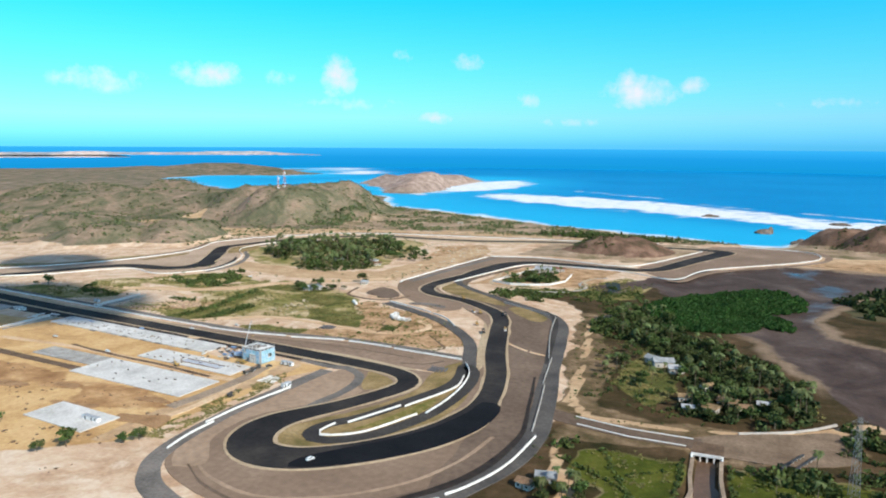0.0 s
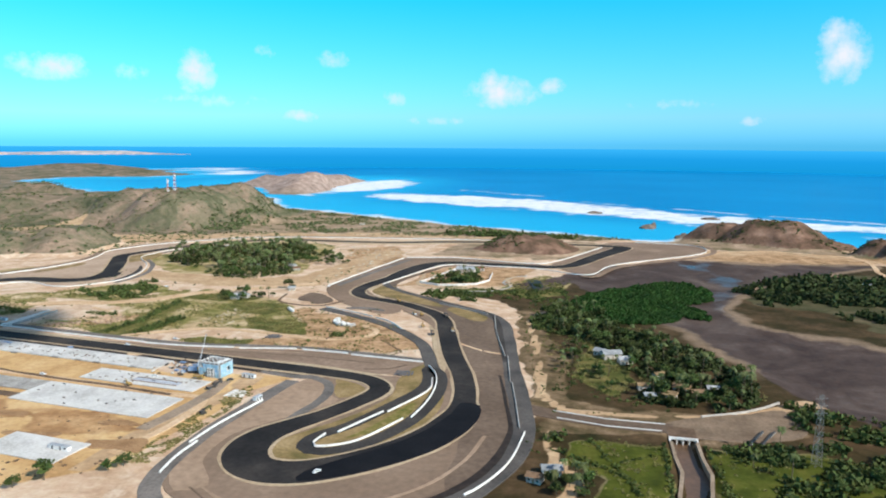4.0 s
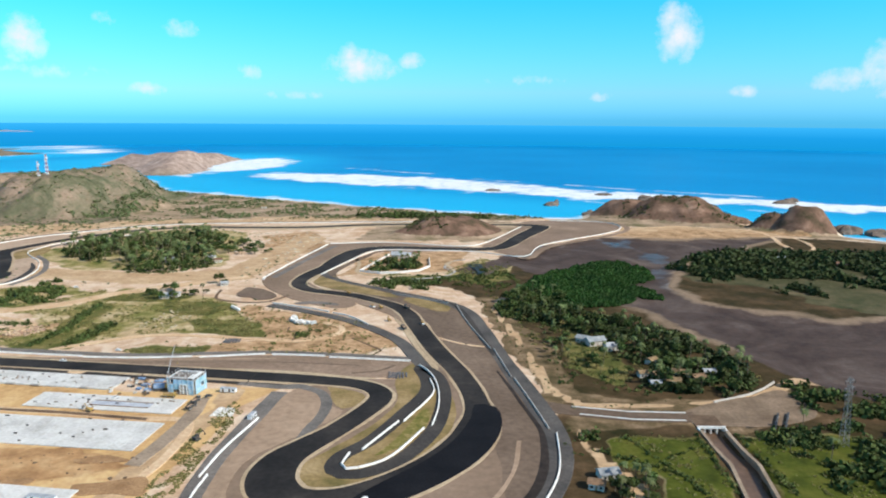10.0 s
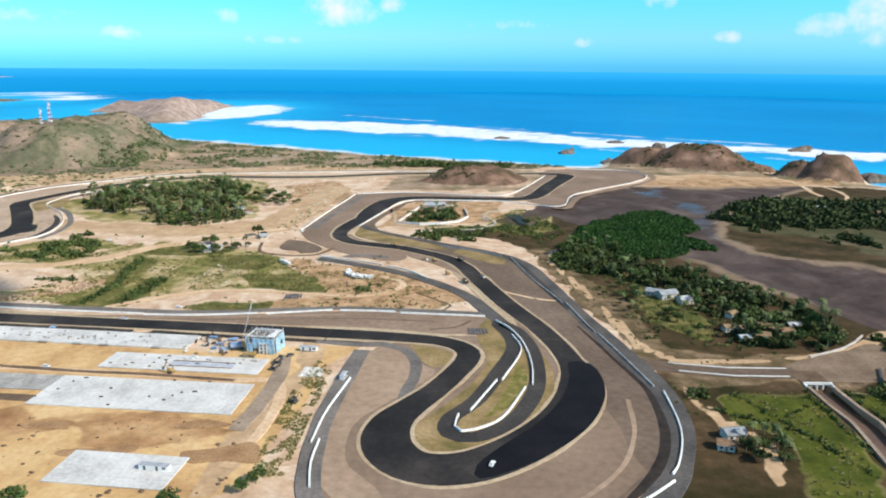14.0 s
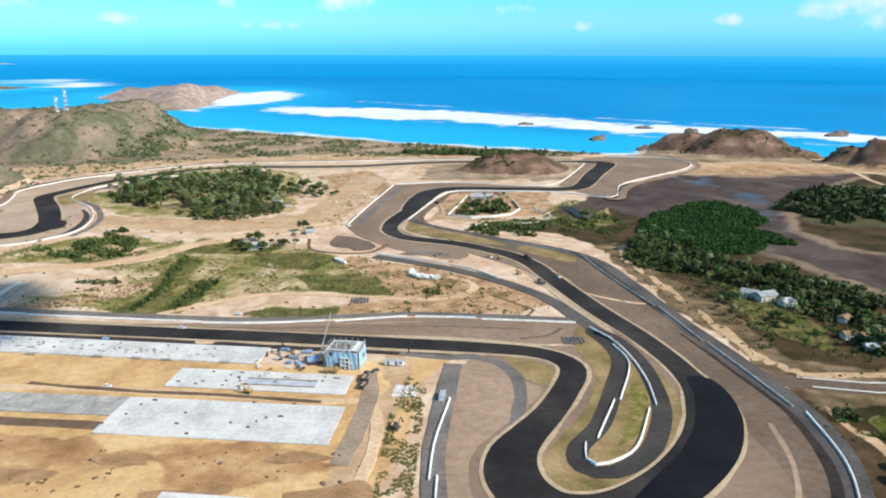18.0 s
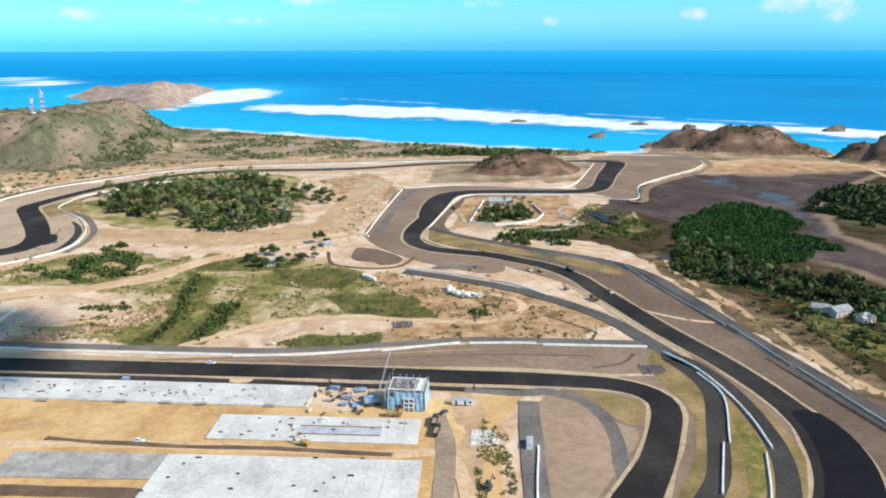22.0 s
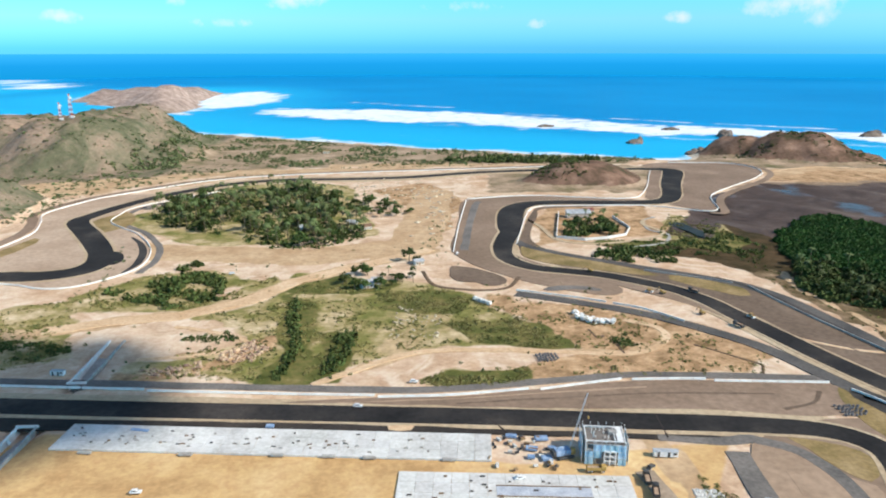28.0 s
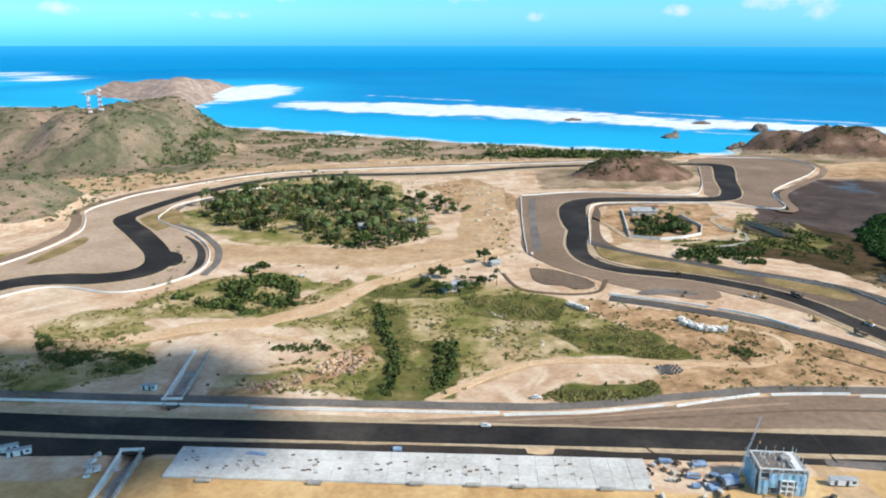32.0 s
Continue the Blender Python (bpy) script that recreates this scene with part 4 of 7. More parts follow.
RUNOFFS = [
    [(139, 136), (133, 110), (132, 88), (136, 64), (150, 46), (185, 36), (222, 52), (244, 80), (251, 106), (250, 135), (242, 174), (230, 235), (213, 308),
     (187, 331), (150, 346), (128, 353), (150, 316), (176, 285), (192, 250), (203, 212), (208, 190), (200, 178), (178, 177), (160, 173), (147, 161)],
    [(73, 380), (82, 445), (95, 531), (149, 541), (220, 527), (230, 508), (140, 505), (115, 450), (105, 380), (150, 318), (140, 300), (100, 330)],
    [(273, 479), (297, 537), (372, 612), (395, 655), (383, 694), (322, 706), (290, 690), (285, 655), (250, 560), (240, 520)],
    [(-196, 420), (-196, 445), (-214, 498), (-188, 560), (-150, 560), (-156, 480), (-128, 434), (-106, 395), (-101, 354), (-120, 328), (-136, 326), (-155, 333), (-171, 333), (-206, 290), (-262, 250), (-288, 272), (-228, 335)],
    [(0, 198), (30, 201), (60, 200), (90, 204), (124, 208), (160, 206), (194, 201), (197, 186), (178, 179), (140, 186), (87, 190)],
    [(115, 400), (137, 478), (152, 500), (200, 500), (150, 494), (140, 470), (124, 400), (150, 360), (200, 325), (190, 318), (140, 350), (118, 372)]]
for level, outline in enumerate(RUNOFFS):
    patch("run_off_area", outline, 0.10 + 0.006 * level, (MAT_RUNOFF, MAT_RUNOFF, MAT_RUNOFF_DARK, MAT_RUNOFF_PALE, MAT_RUNOFF_DARK, MAT_RUNOFF_MID)[level], "wide grey-tan gravel run-off area", "run-off")
patch("run_off_area", [(139, 136), (134, 110), (133.5, 88), (137, 66), (148, 50), (158, 56), (147, 70), (143.5, 88), (147, 101), (156, 114), (167, 131), (171, 141), (163, 148), (160, 160), (151, 166), (144, 158)], 0.142, MAT_RUNOFF_TAN, "pale tan gravel run-off outside the hairpin", "run-off", wobble=1.5)
DRY = [[(189, 170), (192, 152), (188, 136), (177, 115), (165, 97), (161, 86), (166, 80), (180, 80.5), (194, 88), (206, 101), (215, 122), (217, 145), (211, 168), (203, 190), (196, 200), (190, 186)],
       [(159, 167), (169, 164.5), (176.5, 158), (177.5, 149), (171, 143), (166, 150), (163, 160)],
       [(113, 384), (119, 359), (170, 329), (174, 335), (140, 368), (122, 392)], [(180, 322), (205, 295), (212, 300), (208, 316), (190, 330)],
       [(-170, 470), (-150, 440), (-140, 470), (-155, 500)], [(-187, 428), (-180, 416), (-186, 386), (-195, 374), (-193, 402)]]
patch("run_off_area", [(236, 60), (244, 80), (251, 106), (250, 135), (242, 174), (230, 235), (213, 308), (187, 331), (160, 340), (148, 338), (176, 300), (196, 262), (210, 215), (224, 170), (233, 140), (231, 110)], 0.14, MAT_RUNOFF_MID, "grey-brown gravel run-off beside the fast bends", "run-off", wobble=2.0)
for level, outline in enumerate(DRY):
    patch("dry_grass_patch", outline, 0.155 + 0.004 * level, MAT_DRY_GRASS, "sun-dried yellow grass beside the track", "grass", wobble=1.5)
WORN = [([(150, 58), (166, 48), (186, 44), (208, 52), (226, 70), (236, 92), (240, 116)], 1.4), ([(152, 53), (168, 43), (188, 39), (214, 48), (232, 66)], 1.0), ([(146, 120), (142, 104), (141, 84), (146, 66)], 1.2),
        ([(60, 195), (90, 196.5), (130, 198), (170, 195)], 1.0), ([(20, 198), (60, 198.5), (96, 201), (128, 203)], 0.9), ([(236, 150), (232, 180), (226, 210), (216, 250)], 1.1), ([(150, 150), (148, 136), (142, 124)], 0.9), ([(168, 184), (180, 188), (187, 196)], 1.6)]
TRENCHES = [[(160, 239), (169, 229), (178, 218.5)], [(178, 218.5), (175, 212), (171.5, 206)], [(121.5, 258), (123, 248), (126, 251)], [(128, 247), (129, 238), (129, 232)]]
# dirt tracks
ribbon("dirt_track", [(10, 212), (25, 224), (50, 239), (86, 238), (132, 232.5), (150, 245), (151, 258), (140, 268)], 3.6, 0.03, MAT_TRACK_SAND, label="pale dirt track through the infield grass", category="dirt track", wobble=0.7)
ribbon("dirt_track_wide", [(60, 388), (27, 362), (15, 354), (-12, 331), (-30, 304), (-55, 286), (-81, 280), (-110, 270)], 9.0, 0.035, MAT_TRACK_SAND, label="broad sandy track across the infield", category="dirt track", wobble=2.5)
ribbon("dirt_track_loop", [(-55, 272), (-34, 263), (-21, 253), (-23, 245), (-45, 240), (-60, 238)], 2.6, 0.04, MAT_TRACK_SAND, label="pale dirt loop round a thicket", category="dirt track", wobble=0.6)
ribbon("dirt_track_site", [(-60, 139), (-10, 141), (40, 137), (90, 131), (112, 128), (116, 100), (110, 70)], 4.0, 0.03, MAT_TRACK_SAND, label="pale haul road between the slabs", category="dirt track", wobble=0.8)
ribbon("site_road_grey", [(110, 152), (111.5, 135), (110, 112), (107, 92)], 6.0, 0.045, MAT_SITE_GREY, label="grey-brown crushed stone site road", category="site road", wobble=1.0)
ribbon("earth_berm", [(-9, 143.5), (26, 138), (65, 134), (96, 129.5)], 1.5, 0.35, MAT_BROWN_EARTH, label="low brown earth berm along the haul road", category="berm", wobble=0.9)
patch("pit_crossing", [(38.5, 186), (45.5, 185), (44.5, 178.5), (37.5, 179)], 0.17, MAT_TRACK_SAND, "sandy crossing over the pit lane", "crossing", wobble=0.8)
ribbon("tidal_channel", [(340, 275), (350, 261), (363, 243), (361, 231), (371, 226), (374, 205), (373, 187)], 1.4, -1.2, MAT_DITCH, label="narrow dark tidal channel in the mud", category="channel", wobble=0.6)
MAT_DUG = two_tone("dug_sand", [(0.3, (0.26, 0.145, 0.07)), (0.7, (0.44, 0.27, 0.14))], 0.15, 1.0, 0.95, relief=0.3)
for k, outline in enumerate([[(35, 96), (44, 97.5), (52, 97.5), (54, 93), (46, 92.5), (38, 92.8)], [(56, 79.6), (66, 81), (79, 81.6), (80.5, 78), (70, 77), (59, 76)], [(94, 78.5), (104, 82), (115, 83.5), (118, 74), (107, 73.5), (98, 72)],
                             [(10, 88), (22, 90), (30, 87), (24, 84), (12, 84)], [(86, 96), (96, 98.5), (104, 97), (100, 94), (90, 93)]]):
    patch("dug_strip", outline, 0.05 + 0.004 * k, MAT_DUG, "strip of freshly dug brown sand on the paddock", "earth", wobble=2.2, step=2.0)
patch("dug_trench", [(-60, 124), (-6, 120), (35, 115.5), (36, 111.5), (-3, 115), (-60, 119)], 0.02, MAT_BROWN_EARTH, "dark freshly dug trench on the site", "trench", wobble=0.8)
ribbon("dirt_track_cape", [(398, 640), (430, 660), (470, 668), (530, 650), (560, 690), (576, 716)], 4.0, 0.05, MAT_TRACK_SAND, label="pale sandy track to the cape", category="dirt track", wobble=0.8)
ribbon("dirt_track_spit", [(530, 650), (538, 610), (528, 560), (526, 532)], 4.5, 0.06, MAT_TRACK_SAND, label="pale sandy track along the spit", category="dirt track", wobble=0.9)
ribbon("dirt_track_spit_east", [(534, 640), (556, 590), (552, 545), (538, 518)], 3.5, 0.055, MAT_TRACK_SAND, label="pale sandy track along the spit", category="dirt track", wobble=0.9)
ribbon("run_off_crossing", [(205, 242), (212, 236), (222.5, 229), (231, 226)], 2.2, 0.165, MAT_TRACK_SAND, label="sandy crossing over the run-off", category="crossing", wobble=0.5)
ribbon("earth_cut", [(54, 344), (56, 331), (60, 319), (72, 313), (84, 311), (96, 315), (104, 331)], 2.0, 0.2, MAT_BROWN_EARTH, label="reddish cut edge of the raised run-off", category="earth bank", wobble=0.6)
patch("asphalt_trial", [(112, 310.5), (122, 316), (134, 313.5), (142, 309), (139, 306), (128, 309.5), (118, 308)], 0.168, MAT_OLD_ASPHALT, "grey trial strip of asphalt on the run-off", "asphalt", wobble=1.2)
for k, ends in enumerate([[(124.3, 183.5), (123, 169)], [(68, 187), (76, 172)]]):
    ribbon("drain_joint", ends, 0.5, 0.245 + 0.004 * k, MAT_DITCH, label="dark open joint across the straight", category="joint", wobble=0.2)
for k, line in enumerate(TRENCHES):
    ribbon("site_trench", line, 1.0, 0.05 + 0.004 * k, MAT_BROWN_EARTH, label="narrow brown trench dug across the infield", category="trench", wobble=0.35)
for k, (line, wide) in enumerate(WORN):
    ribbon("worn_band", line, wide, 0.158 + 0.002 * k, MAT_RUNOFF_MID if k % 2 else MAT_RUNOFF_TAN, label="wheel-worn band across the run-off gravel", category="wheel marks", wobble=0.6)
# service roads
MAT_RING = two_tone("ring_road_asphalt", [(0.3, (0.062, 0.059, 0.058)), (0.7, (0.135, 0.122, 0.112))], 0.05, 0.8, 0.9)
ribbon("road_service_ring", [(140.5, 160), (138, 140), (135.3, 115), (133.8, 98), (134.2, 76), (136.5, 58), (142, 46), (156, 34), (185, 26), (212, 34)], [7] * 7 + [8, 9, 9], 0.19, MAT_OLD_ASPHALT, label="pale grey service road round the hairpin", category="service road", wobble=0.4)
ribbon("road_service_ring_east", [(204, 31), (222, 42), (238, 62), (245.5, 77), (251, 92), (253.5, 106), (254, 124), (250.5, 147), (245.5, 173), (240, 202), (235.5, 230), (230, 262), (224, 290), (210, 315), (172, 345), (140, 369), (119, 390), (114, 402)],
       [8, 9, 9, 9, 9, 9, 9, 9.5, 10, 8.5, 8.5, 8.5, 8.5, 8, 6, 6, 6, 6], 0.192, MAT_RING, label="grey service road round the fast bends", category="service road", wobble=0.4)
ribbon("ring_dark_lane", [(206, 324), (216, 306), (222, 284), (227, 256), (231.5, 232), (235, 212)], [2, 3.4, 3.8, 3.8, 3.2, 1.5], 0.198, MAT_BASE_DARK, label="dark paved lane inside the ring road wall", category="service road", wobble=0.3)
ribbon("road_service_island", [(199, 193), (203, 178), (203.5, 162), (196, 140), (186, 115), (176.5, 101), (176, 91), (184, 88.5), (197, 99), (207.5, 122), (211, 146), (210.5, 168), (206, 186)],
       6.5, 0.195, MAT_BASE_DARK, label="dark service road round the hairpin island", category="service road", closed=True)
patch("green_island", [(188, 102), (196, 119), (203, 144), (206, 138), (203, 121), (196, 109)], 0.20, MAT_GREEN_PATCH, "small green grass island inside barriers", "grass", wobble=1.0)
ribbon("road_old_link", [(120, 169.6), (138, 166), (146.6, 166.9), (150.1, 165.6), (158.6, 159.6), (163.1, 146.9), (162.9, 133.1), (160.7, 122.4), (157.5, 98)], [3.5, 4, 4.6, 4.6, 4.6, 4.6, 4.6, 4.6, 2.5], 0.178, MAT_OLD_ASPHALT, label="old grey asphalt link road", category="service road", wobble=0.5)
ribbon("road_service_north_wall", [(-300, 247), (-225, 237.7), (-150, 228.3), (-100, 222), (-70, 218.5), (-48, 216), (-23, 213), (32, 207), (56, 206), (89, 209.5), (124, 213), (153, 211), (196, 206)], 4.4, 0.14, MAT_OLD_ASPHALT,
       label="grey service road behind the barrier", category="service road", wobble=0.5)
ribbon("road_service_inner", [(98, 305), (125, 291), (151, 274), (173, 252), (187, 232), (196, 208), (203, 188)], 7.0, 0.185, MAT_RING, label="grey service road beside the curve", category="service road", wobble=0.5)
ribbon("road_service_west", [(80, 384), (89, 447), (100, 510), (104, 522)], 5.0, 0.18, MAT_OLD_ASPHALT, label="dark gravel service strip", category="service road", wobble=0.8)
ribbon("road_service_east", [(268, 474), (279, 474), (303, 531), (378, 607), (402, 655), (389, 700), (325, 712)], 6.0, 0.15, MAT_RUNOFF, label="tan perimeter road outside the barrier", category="service road", wobble=0.8)
ribbon("road_service_back", [(-308, 270), (-265, 306), (-235, 340), (-217, 372), (-207, 398), (-202, 422), (-202, 447), (-211, 476), (-221, 500), (-212, 533), (-192, 570), (-119, 640), (-17, 667), (150, 688), (241, 703)], 7.0, 0.15, MAT_RUNOFF, label="tan perimeter road behind the far barrier", category="service road", wobble=0.8)
ribbon("road_service_chicane", [(-97, 350), (-95.5, 371), (-100.5, 397), (-110, 418), (-123, 439), (-139, 456), (-151.5, 472), (-153, 490), (-147, 521), (-108, 570)], 4.0, 0.15, MAT_OLD_ASPHALT, label="grey service road outside the chicane wall", category="service road", wobble=0.5)
ribbon("road_service_loop", [(-105.5, 350), (-104, 370), (-109, 393.5), (-117.5, 413), (-127, 427)], [2, 4.5, 4.5, 3.5, 1.5], 0.165, MAT_BASE_DARK, label="dark paved strip inside the chicane wall", category="service road", wobble=0.3)
ribbon("road_pit_lane", [(-420, 231.5), (-250, 209.5), (-116, 193.2), (-66, 188.9), (22, 181.9), (77, 175.1), (143, 167.2)], [11, 11, 10, 7, 3.5, 3.2, 2.6], 0.15, MAT_PIT, label="unfinished dark pit lane", category="pit lane", wobble=0.5)
ribbon("road_east", [(250, 150), (264, 145), (286, 140.5), (312, 140)], 10.0, 0.17, MAT_RUNOFF_MID, label="grey access road crossing the canal", category="road", wobble=0.2)
ribbon("ditch_east", [(235.5, 190), (239.4, 172), (243.8, 150), (247, 135), (248.8, 122), (247.3, 100), (243.3, 83.5), (238, 72), (233, 64.6), (225, 55)], [1.3, 1.5, 1.6, 1.8, 2.2, 3, 3.4, 3.4, 3, 2], 0.205, MAT_DITCH, label="dark open drainage ditch", category="ditch", wobble=0.3)
patch("gravel_bed", [(70, 353), (76, 351), (84, 347), (91, 338), (97, 327), (92, 318), (84, 319), (80, 324), (72, 326), (68, 336)], 0.16, MAT_RUNOFF_MID, "dark gravel bed laid in strips", "gravel", wobble=1.5)
patch("asphalt_spur", [(-128, 394), (-118.5, 388), (-114, 374), (-117, 366), (-126, 372)], 0.236, MAT_ASPHALT, "short asphalt stub beside the chicane", "asphalt")
ribbon("track_edge_south", TRACK_A, [v + 2.6 for v in WIDTH_A], 0.206, MAT_VERGE, label="pale sandy edge of the race track", category="verge", wobble=0.9)
ribbon("track_edge_north", TRACK_B, [v + 3.4 for v in WIDTH_B], 0.21, MAT_VERGE, label="pale sandy edge of the race track", category="verge", wobble=0.9)
ribbon("road_track_south", TRACK_A, WIDTH_A, 0.22, MAT_ASPHALT, label="fresh black asphalt race track", category="race track")
ribbon("road_track_north", TRACK_B, WIDTH_B, 0.23, MAT_ASPHALT, label="fresh black asphalt race track", category="race track")
MAT_NEW_ASPHALT = two_tone("fresh_asphalt", [(0.3, (0.007, 0.007, 0.009)), (0.7, (0.014, 0.0135, 0.016))], 0.08, 1.2, 0.8, 0.1)
patch("fresh_asphalt_layer", [(232.6, 147.5), (224, 149), (222.5, 136), (216, 116), (206, 99), (193, 84), (184, 72), (184.5, 64.5), (198, 71.5), (208.5, 80), (218.8, 91.5), (227, 105), (232.6, 119.5), (234.6, 134.5)], 0.232, MAT_NEW_ASPHALT, "newest darkest asphalt layer on the bend", "asphalt")

WALLS = [
    [(-260, 236.5), (-75, 214.8), (-48, 211.8)], [(-47, 210.7), (0, 205.4), (33, 202.2)], [(33.4, 201), (60, 201), (89.5, 204.4)], [(90, 203.2), (107, 206.8), (124, 210)], [(124.6, 208.8), (140, 208.4), (153, 207.4)], [(153.6, 206), (196.5, 201.7)],
    [(139, 132), (134.1, 104.7), (132.6, 84)], [(134.9, 86.4), (134.6, 72.5), (136.8, 58)],
    [(204.5, 178), (206.5, 160), (196, 130.5)], [(194.3, 131.2), (182, 103.2)],
    [(179.3, 103.8), (177.8, 96), (179, 92), (185.5, 93.8), (194.4, 102.2), (205, 126.7)], [(207.3, 127.4), (209.3, 146.4), (208.5, 167.3), (204.6, 184.8), (196.6, 199.7)],
    [(172.5, 338), (214, 312)], [(216, 309), (223, 268), (234, 222)], [(235.5, 222), (241.8, 180)], [(242.8, 180), (247.8, 152), (252.4, 124)], [(254.5, 122.5), (252.9, 102), (250.4, 89), (246, 77), (242, 69.2), (237.6, 64.3)], [(240.2, 64), (230.7, 55.8), (221, 48.5)],
    [(73, 380), (81.7, 445), (95, 531)], [(96, 532), (149, 542), (218, 526), (245, 552), (286, 655)],
    [(113, 396), (136, 484), (151, 503)], [(151, 502), (225, 499), (273, 478), (297, 537), (371, 612), (395, 655), (383, 695), (322, 706)],
    [(-300, 262), (-258, 300), (-228, 335), (-210, 368), (-200, 395), (-195, 420), (-195, 445), (-204, 473), (-213, 498), (-205, 530), (-186, 565), (-115, 634), (-15, 660), (151, 681), (241, 697)],
    [(-240, 256), (-205, 288), (-186, 316), (-171, 333), (-155, 334), (-136, 326), (-121, 328), (-110, 339), (-101, 355), (-100, 372), (-105, 395), (-114, 415), (-127, 436), (-143, 453), (-156, 470), (-158, 490), (-152, 522), (-103, 580)],
    [(98.7, 309.5), (127, 296.6), (140, 289)], [(141, 288), (153, 280), (165.5, 263.7)]]


def barrier_block():
    """One precast barrier of about six metres: broad foot, sloped flank, narrower top."""
    prof = [(-0.32, 0), (-0.32, 0.08), (-0.24, 0.2), (-0.2, 0.74), (0.2, 0.74), (0.24, 0.2), (0.32, 0.08), (0.32, 0)]
    verts = [(x, y, z) for x in (-2.145, 2.145) for y, z in prof]
    n = len(prof)
    faces = [tuple(range(n))[::-1], tuple(range(n, 2 * n))] + [(i, (i + 1) % n, n + (i + 1) % n, n + i) for i in range(n)]
    return mesh_from("block", verts, faces, MAT_BARRIER)


BLOCK = barrier_block()


def barrier(ctrl, mesh, label):
    pts = curve_points(ctrl, 0.3)
    root = new("concrete_barrier")
    root.location = (pts[0].x, pts[0].y, 0.1)
    tagged(root, label, "barrier", "track barriers")
    run, last = 0.0, pts[0]
    for a, b in zip(pts, pts[1:]):
        run += (b - a).length
        if run >= 4.27:
            run = 0.0
            t = b - last
            mid = (b + last) / 2
            ob = new("block", mesh)
            ob.parent = root
            ob.matrix_basis = pose(mid.x - pts[0].x, mid.y - pts[0].y, 0, 0, 0, math.degrees(math.atan2(t.y, t.x)))
            last = b
    return root


# greyer copy for the ring road: the shade on its flanks is coloured in
SHADED_BLOCK = BLOCK.copy()
SHADED_BLOCK.materials[0] = MAT_GREY_CONCRETE
for line in WALLS:
    if line[0][0] in (172.5, 216, 235.5, 242.8):
        barrier(line, SHADED_BLOCK, "long grey precast concrete barrier along the ring road")
    else:
        barrier(line, BLOCK, "long white precast concrete barrier along the run-off")


# ---- shapes for things ----
def box(bm, x0, x1, y0, y1, z0, z1, bevel=0.0, m=None):
    """Adds a box to bm, with its edges bevelled where bevel is given."""
    vs = [bm.verts.new((x, y, z)) for x in (x0, x1) for y in (y0, y1) for z in (z0, z1)]
    fs = [bm.faces.new([vs[i] for i in q]) for q in ((0, 1, 3, 2), (4, 6, 7, 5), (0, 4, 5, 1), (2, 3, 7, 6), (0, 2, 6, 4), (1, 5, 7, 3))]
    if bevel:
        es = list({e for f in fs for e in f.edges})
        got = bmesh.ops.bevel(bm, geom=es, offset=bevel, segments=1, affect='EDGES', profile=0.5)
        vs = list({v for f in got["faces"] for v in f.verts} | {v for v in vs if v.is_valid})
    if m is not None:
        bmesh.ops.transform(bm, matrix=m, verts=vs)
    return bm


def bar(bm, a, b, r, sides=5, r2=None):
    """Adds a round bar from a to b."""
    a, b = Vector(a), Vector(b)
    q = (b - a).to_track_quat('Z', 'Y')
    rings = []
    for p, rad in ((a, r), (b, r if r2 is None else r2)):
        rings.append([bm.verts.new(p + q @ Vector((rad * math.cos(2 * math.pi * i / sides), rad * math.sin(2 * math.pi * i / sides), 0))) for i in range(sides)])
    for i in range(sides):
        j = (i + 1) % sides
        bm.faces.new((rings[0][i], rings[0][j], rings[1][j], rings[1][i]))
    bm.faces.new(rings[0][::-1])
    bm.faces.new(rings[1])
    return bm


def part(name, bm, material, parent, label="", at=None):
    me = bpy.data.meshes.new(name)
    bmesh.ops.recalc_face_normals(bm, faces=bm.faces)
    bm.to_mesh(me)
    bm.free()
    me.materials.append(material)
    ob = new(name, me)
    ob.parent = parent
    if at is not None:
        ob.matrix_basis = at
    return tagged(ob, label)


def again(ob, at):
    """The same part once more under the same thing, on the same mesh."""
    o = new(ob.name.split(".")[0], ob.data)
    o.parent = ob.parent
    o.matrix_basis = at
    if "label" in ob:
        o["label"] = ob["label"]
    return o


def thing(name, label, category, group="", kind=""):
    return tagged(new(name), label, category, group, kind)


def bm_box(*a, **k):
    return box(bmesh.new(), *a, **k)


def many(name, template, faces, pos, size, turn, mat, tilt=None):
    """One mesh with a copy of the template at each place (numpy arrays)."""
    T = np.array(template, np.float32)
    n, k = len(pos), len(T)
    c, s = np.cos(turn)[:, None], np.sin(turn)[:, None]
    S = size[:, None, :] * T[None]
    if tilt is not None:
        ct, st = np.cos(tilt)[:, None], np.sin(tilt)[:, None]
        S = np.stack([S[..., 0] * ct + S[..., 2] * st, S[..., 1], -S[..., 0] * st + S[..., 2] * ct], -1)
    V = np.stack([S[..., 0] * c - S[..., 1] * s, S[..., 0] * s + S[..., 1] * c, S[..., 2]], -1) + pos[:, None, :]
    F = np.array(faces, np.int64)
    w = F.shape[1]
    A = (F[None] + (np.arange(n) * k)[:, None, None]).reshape(-1, w)
    me = bpy.data.meshes.new(name)
    me.vertices.add(n * k)
    me.vertices.foreach_set("co", V.reshape(-1).astype(np.float32))
    me.loops.add(A.size)
    me.loops.foreach_set("vertex_index", A.ravel().astype(np.int32))
    me.polygons.add(len(A))
    me.polygons.foreach_set("loop_start", np.arange(0, A.size, w, dtype=np.int32))
    me.update(calc_edges=True)
    me.materials.append(mat)
    return me


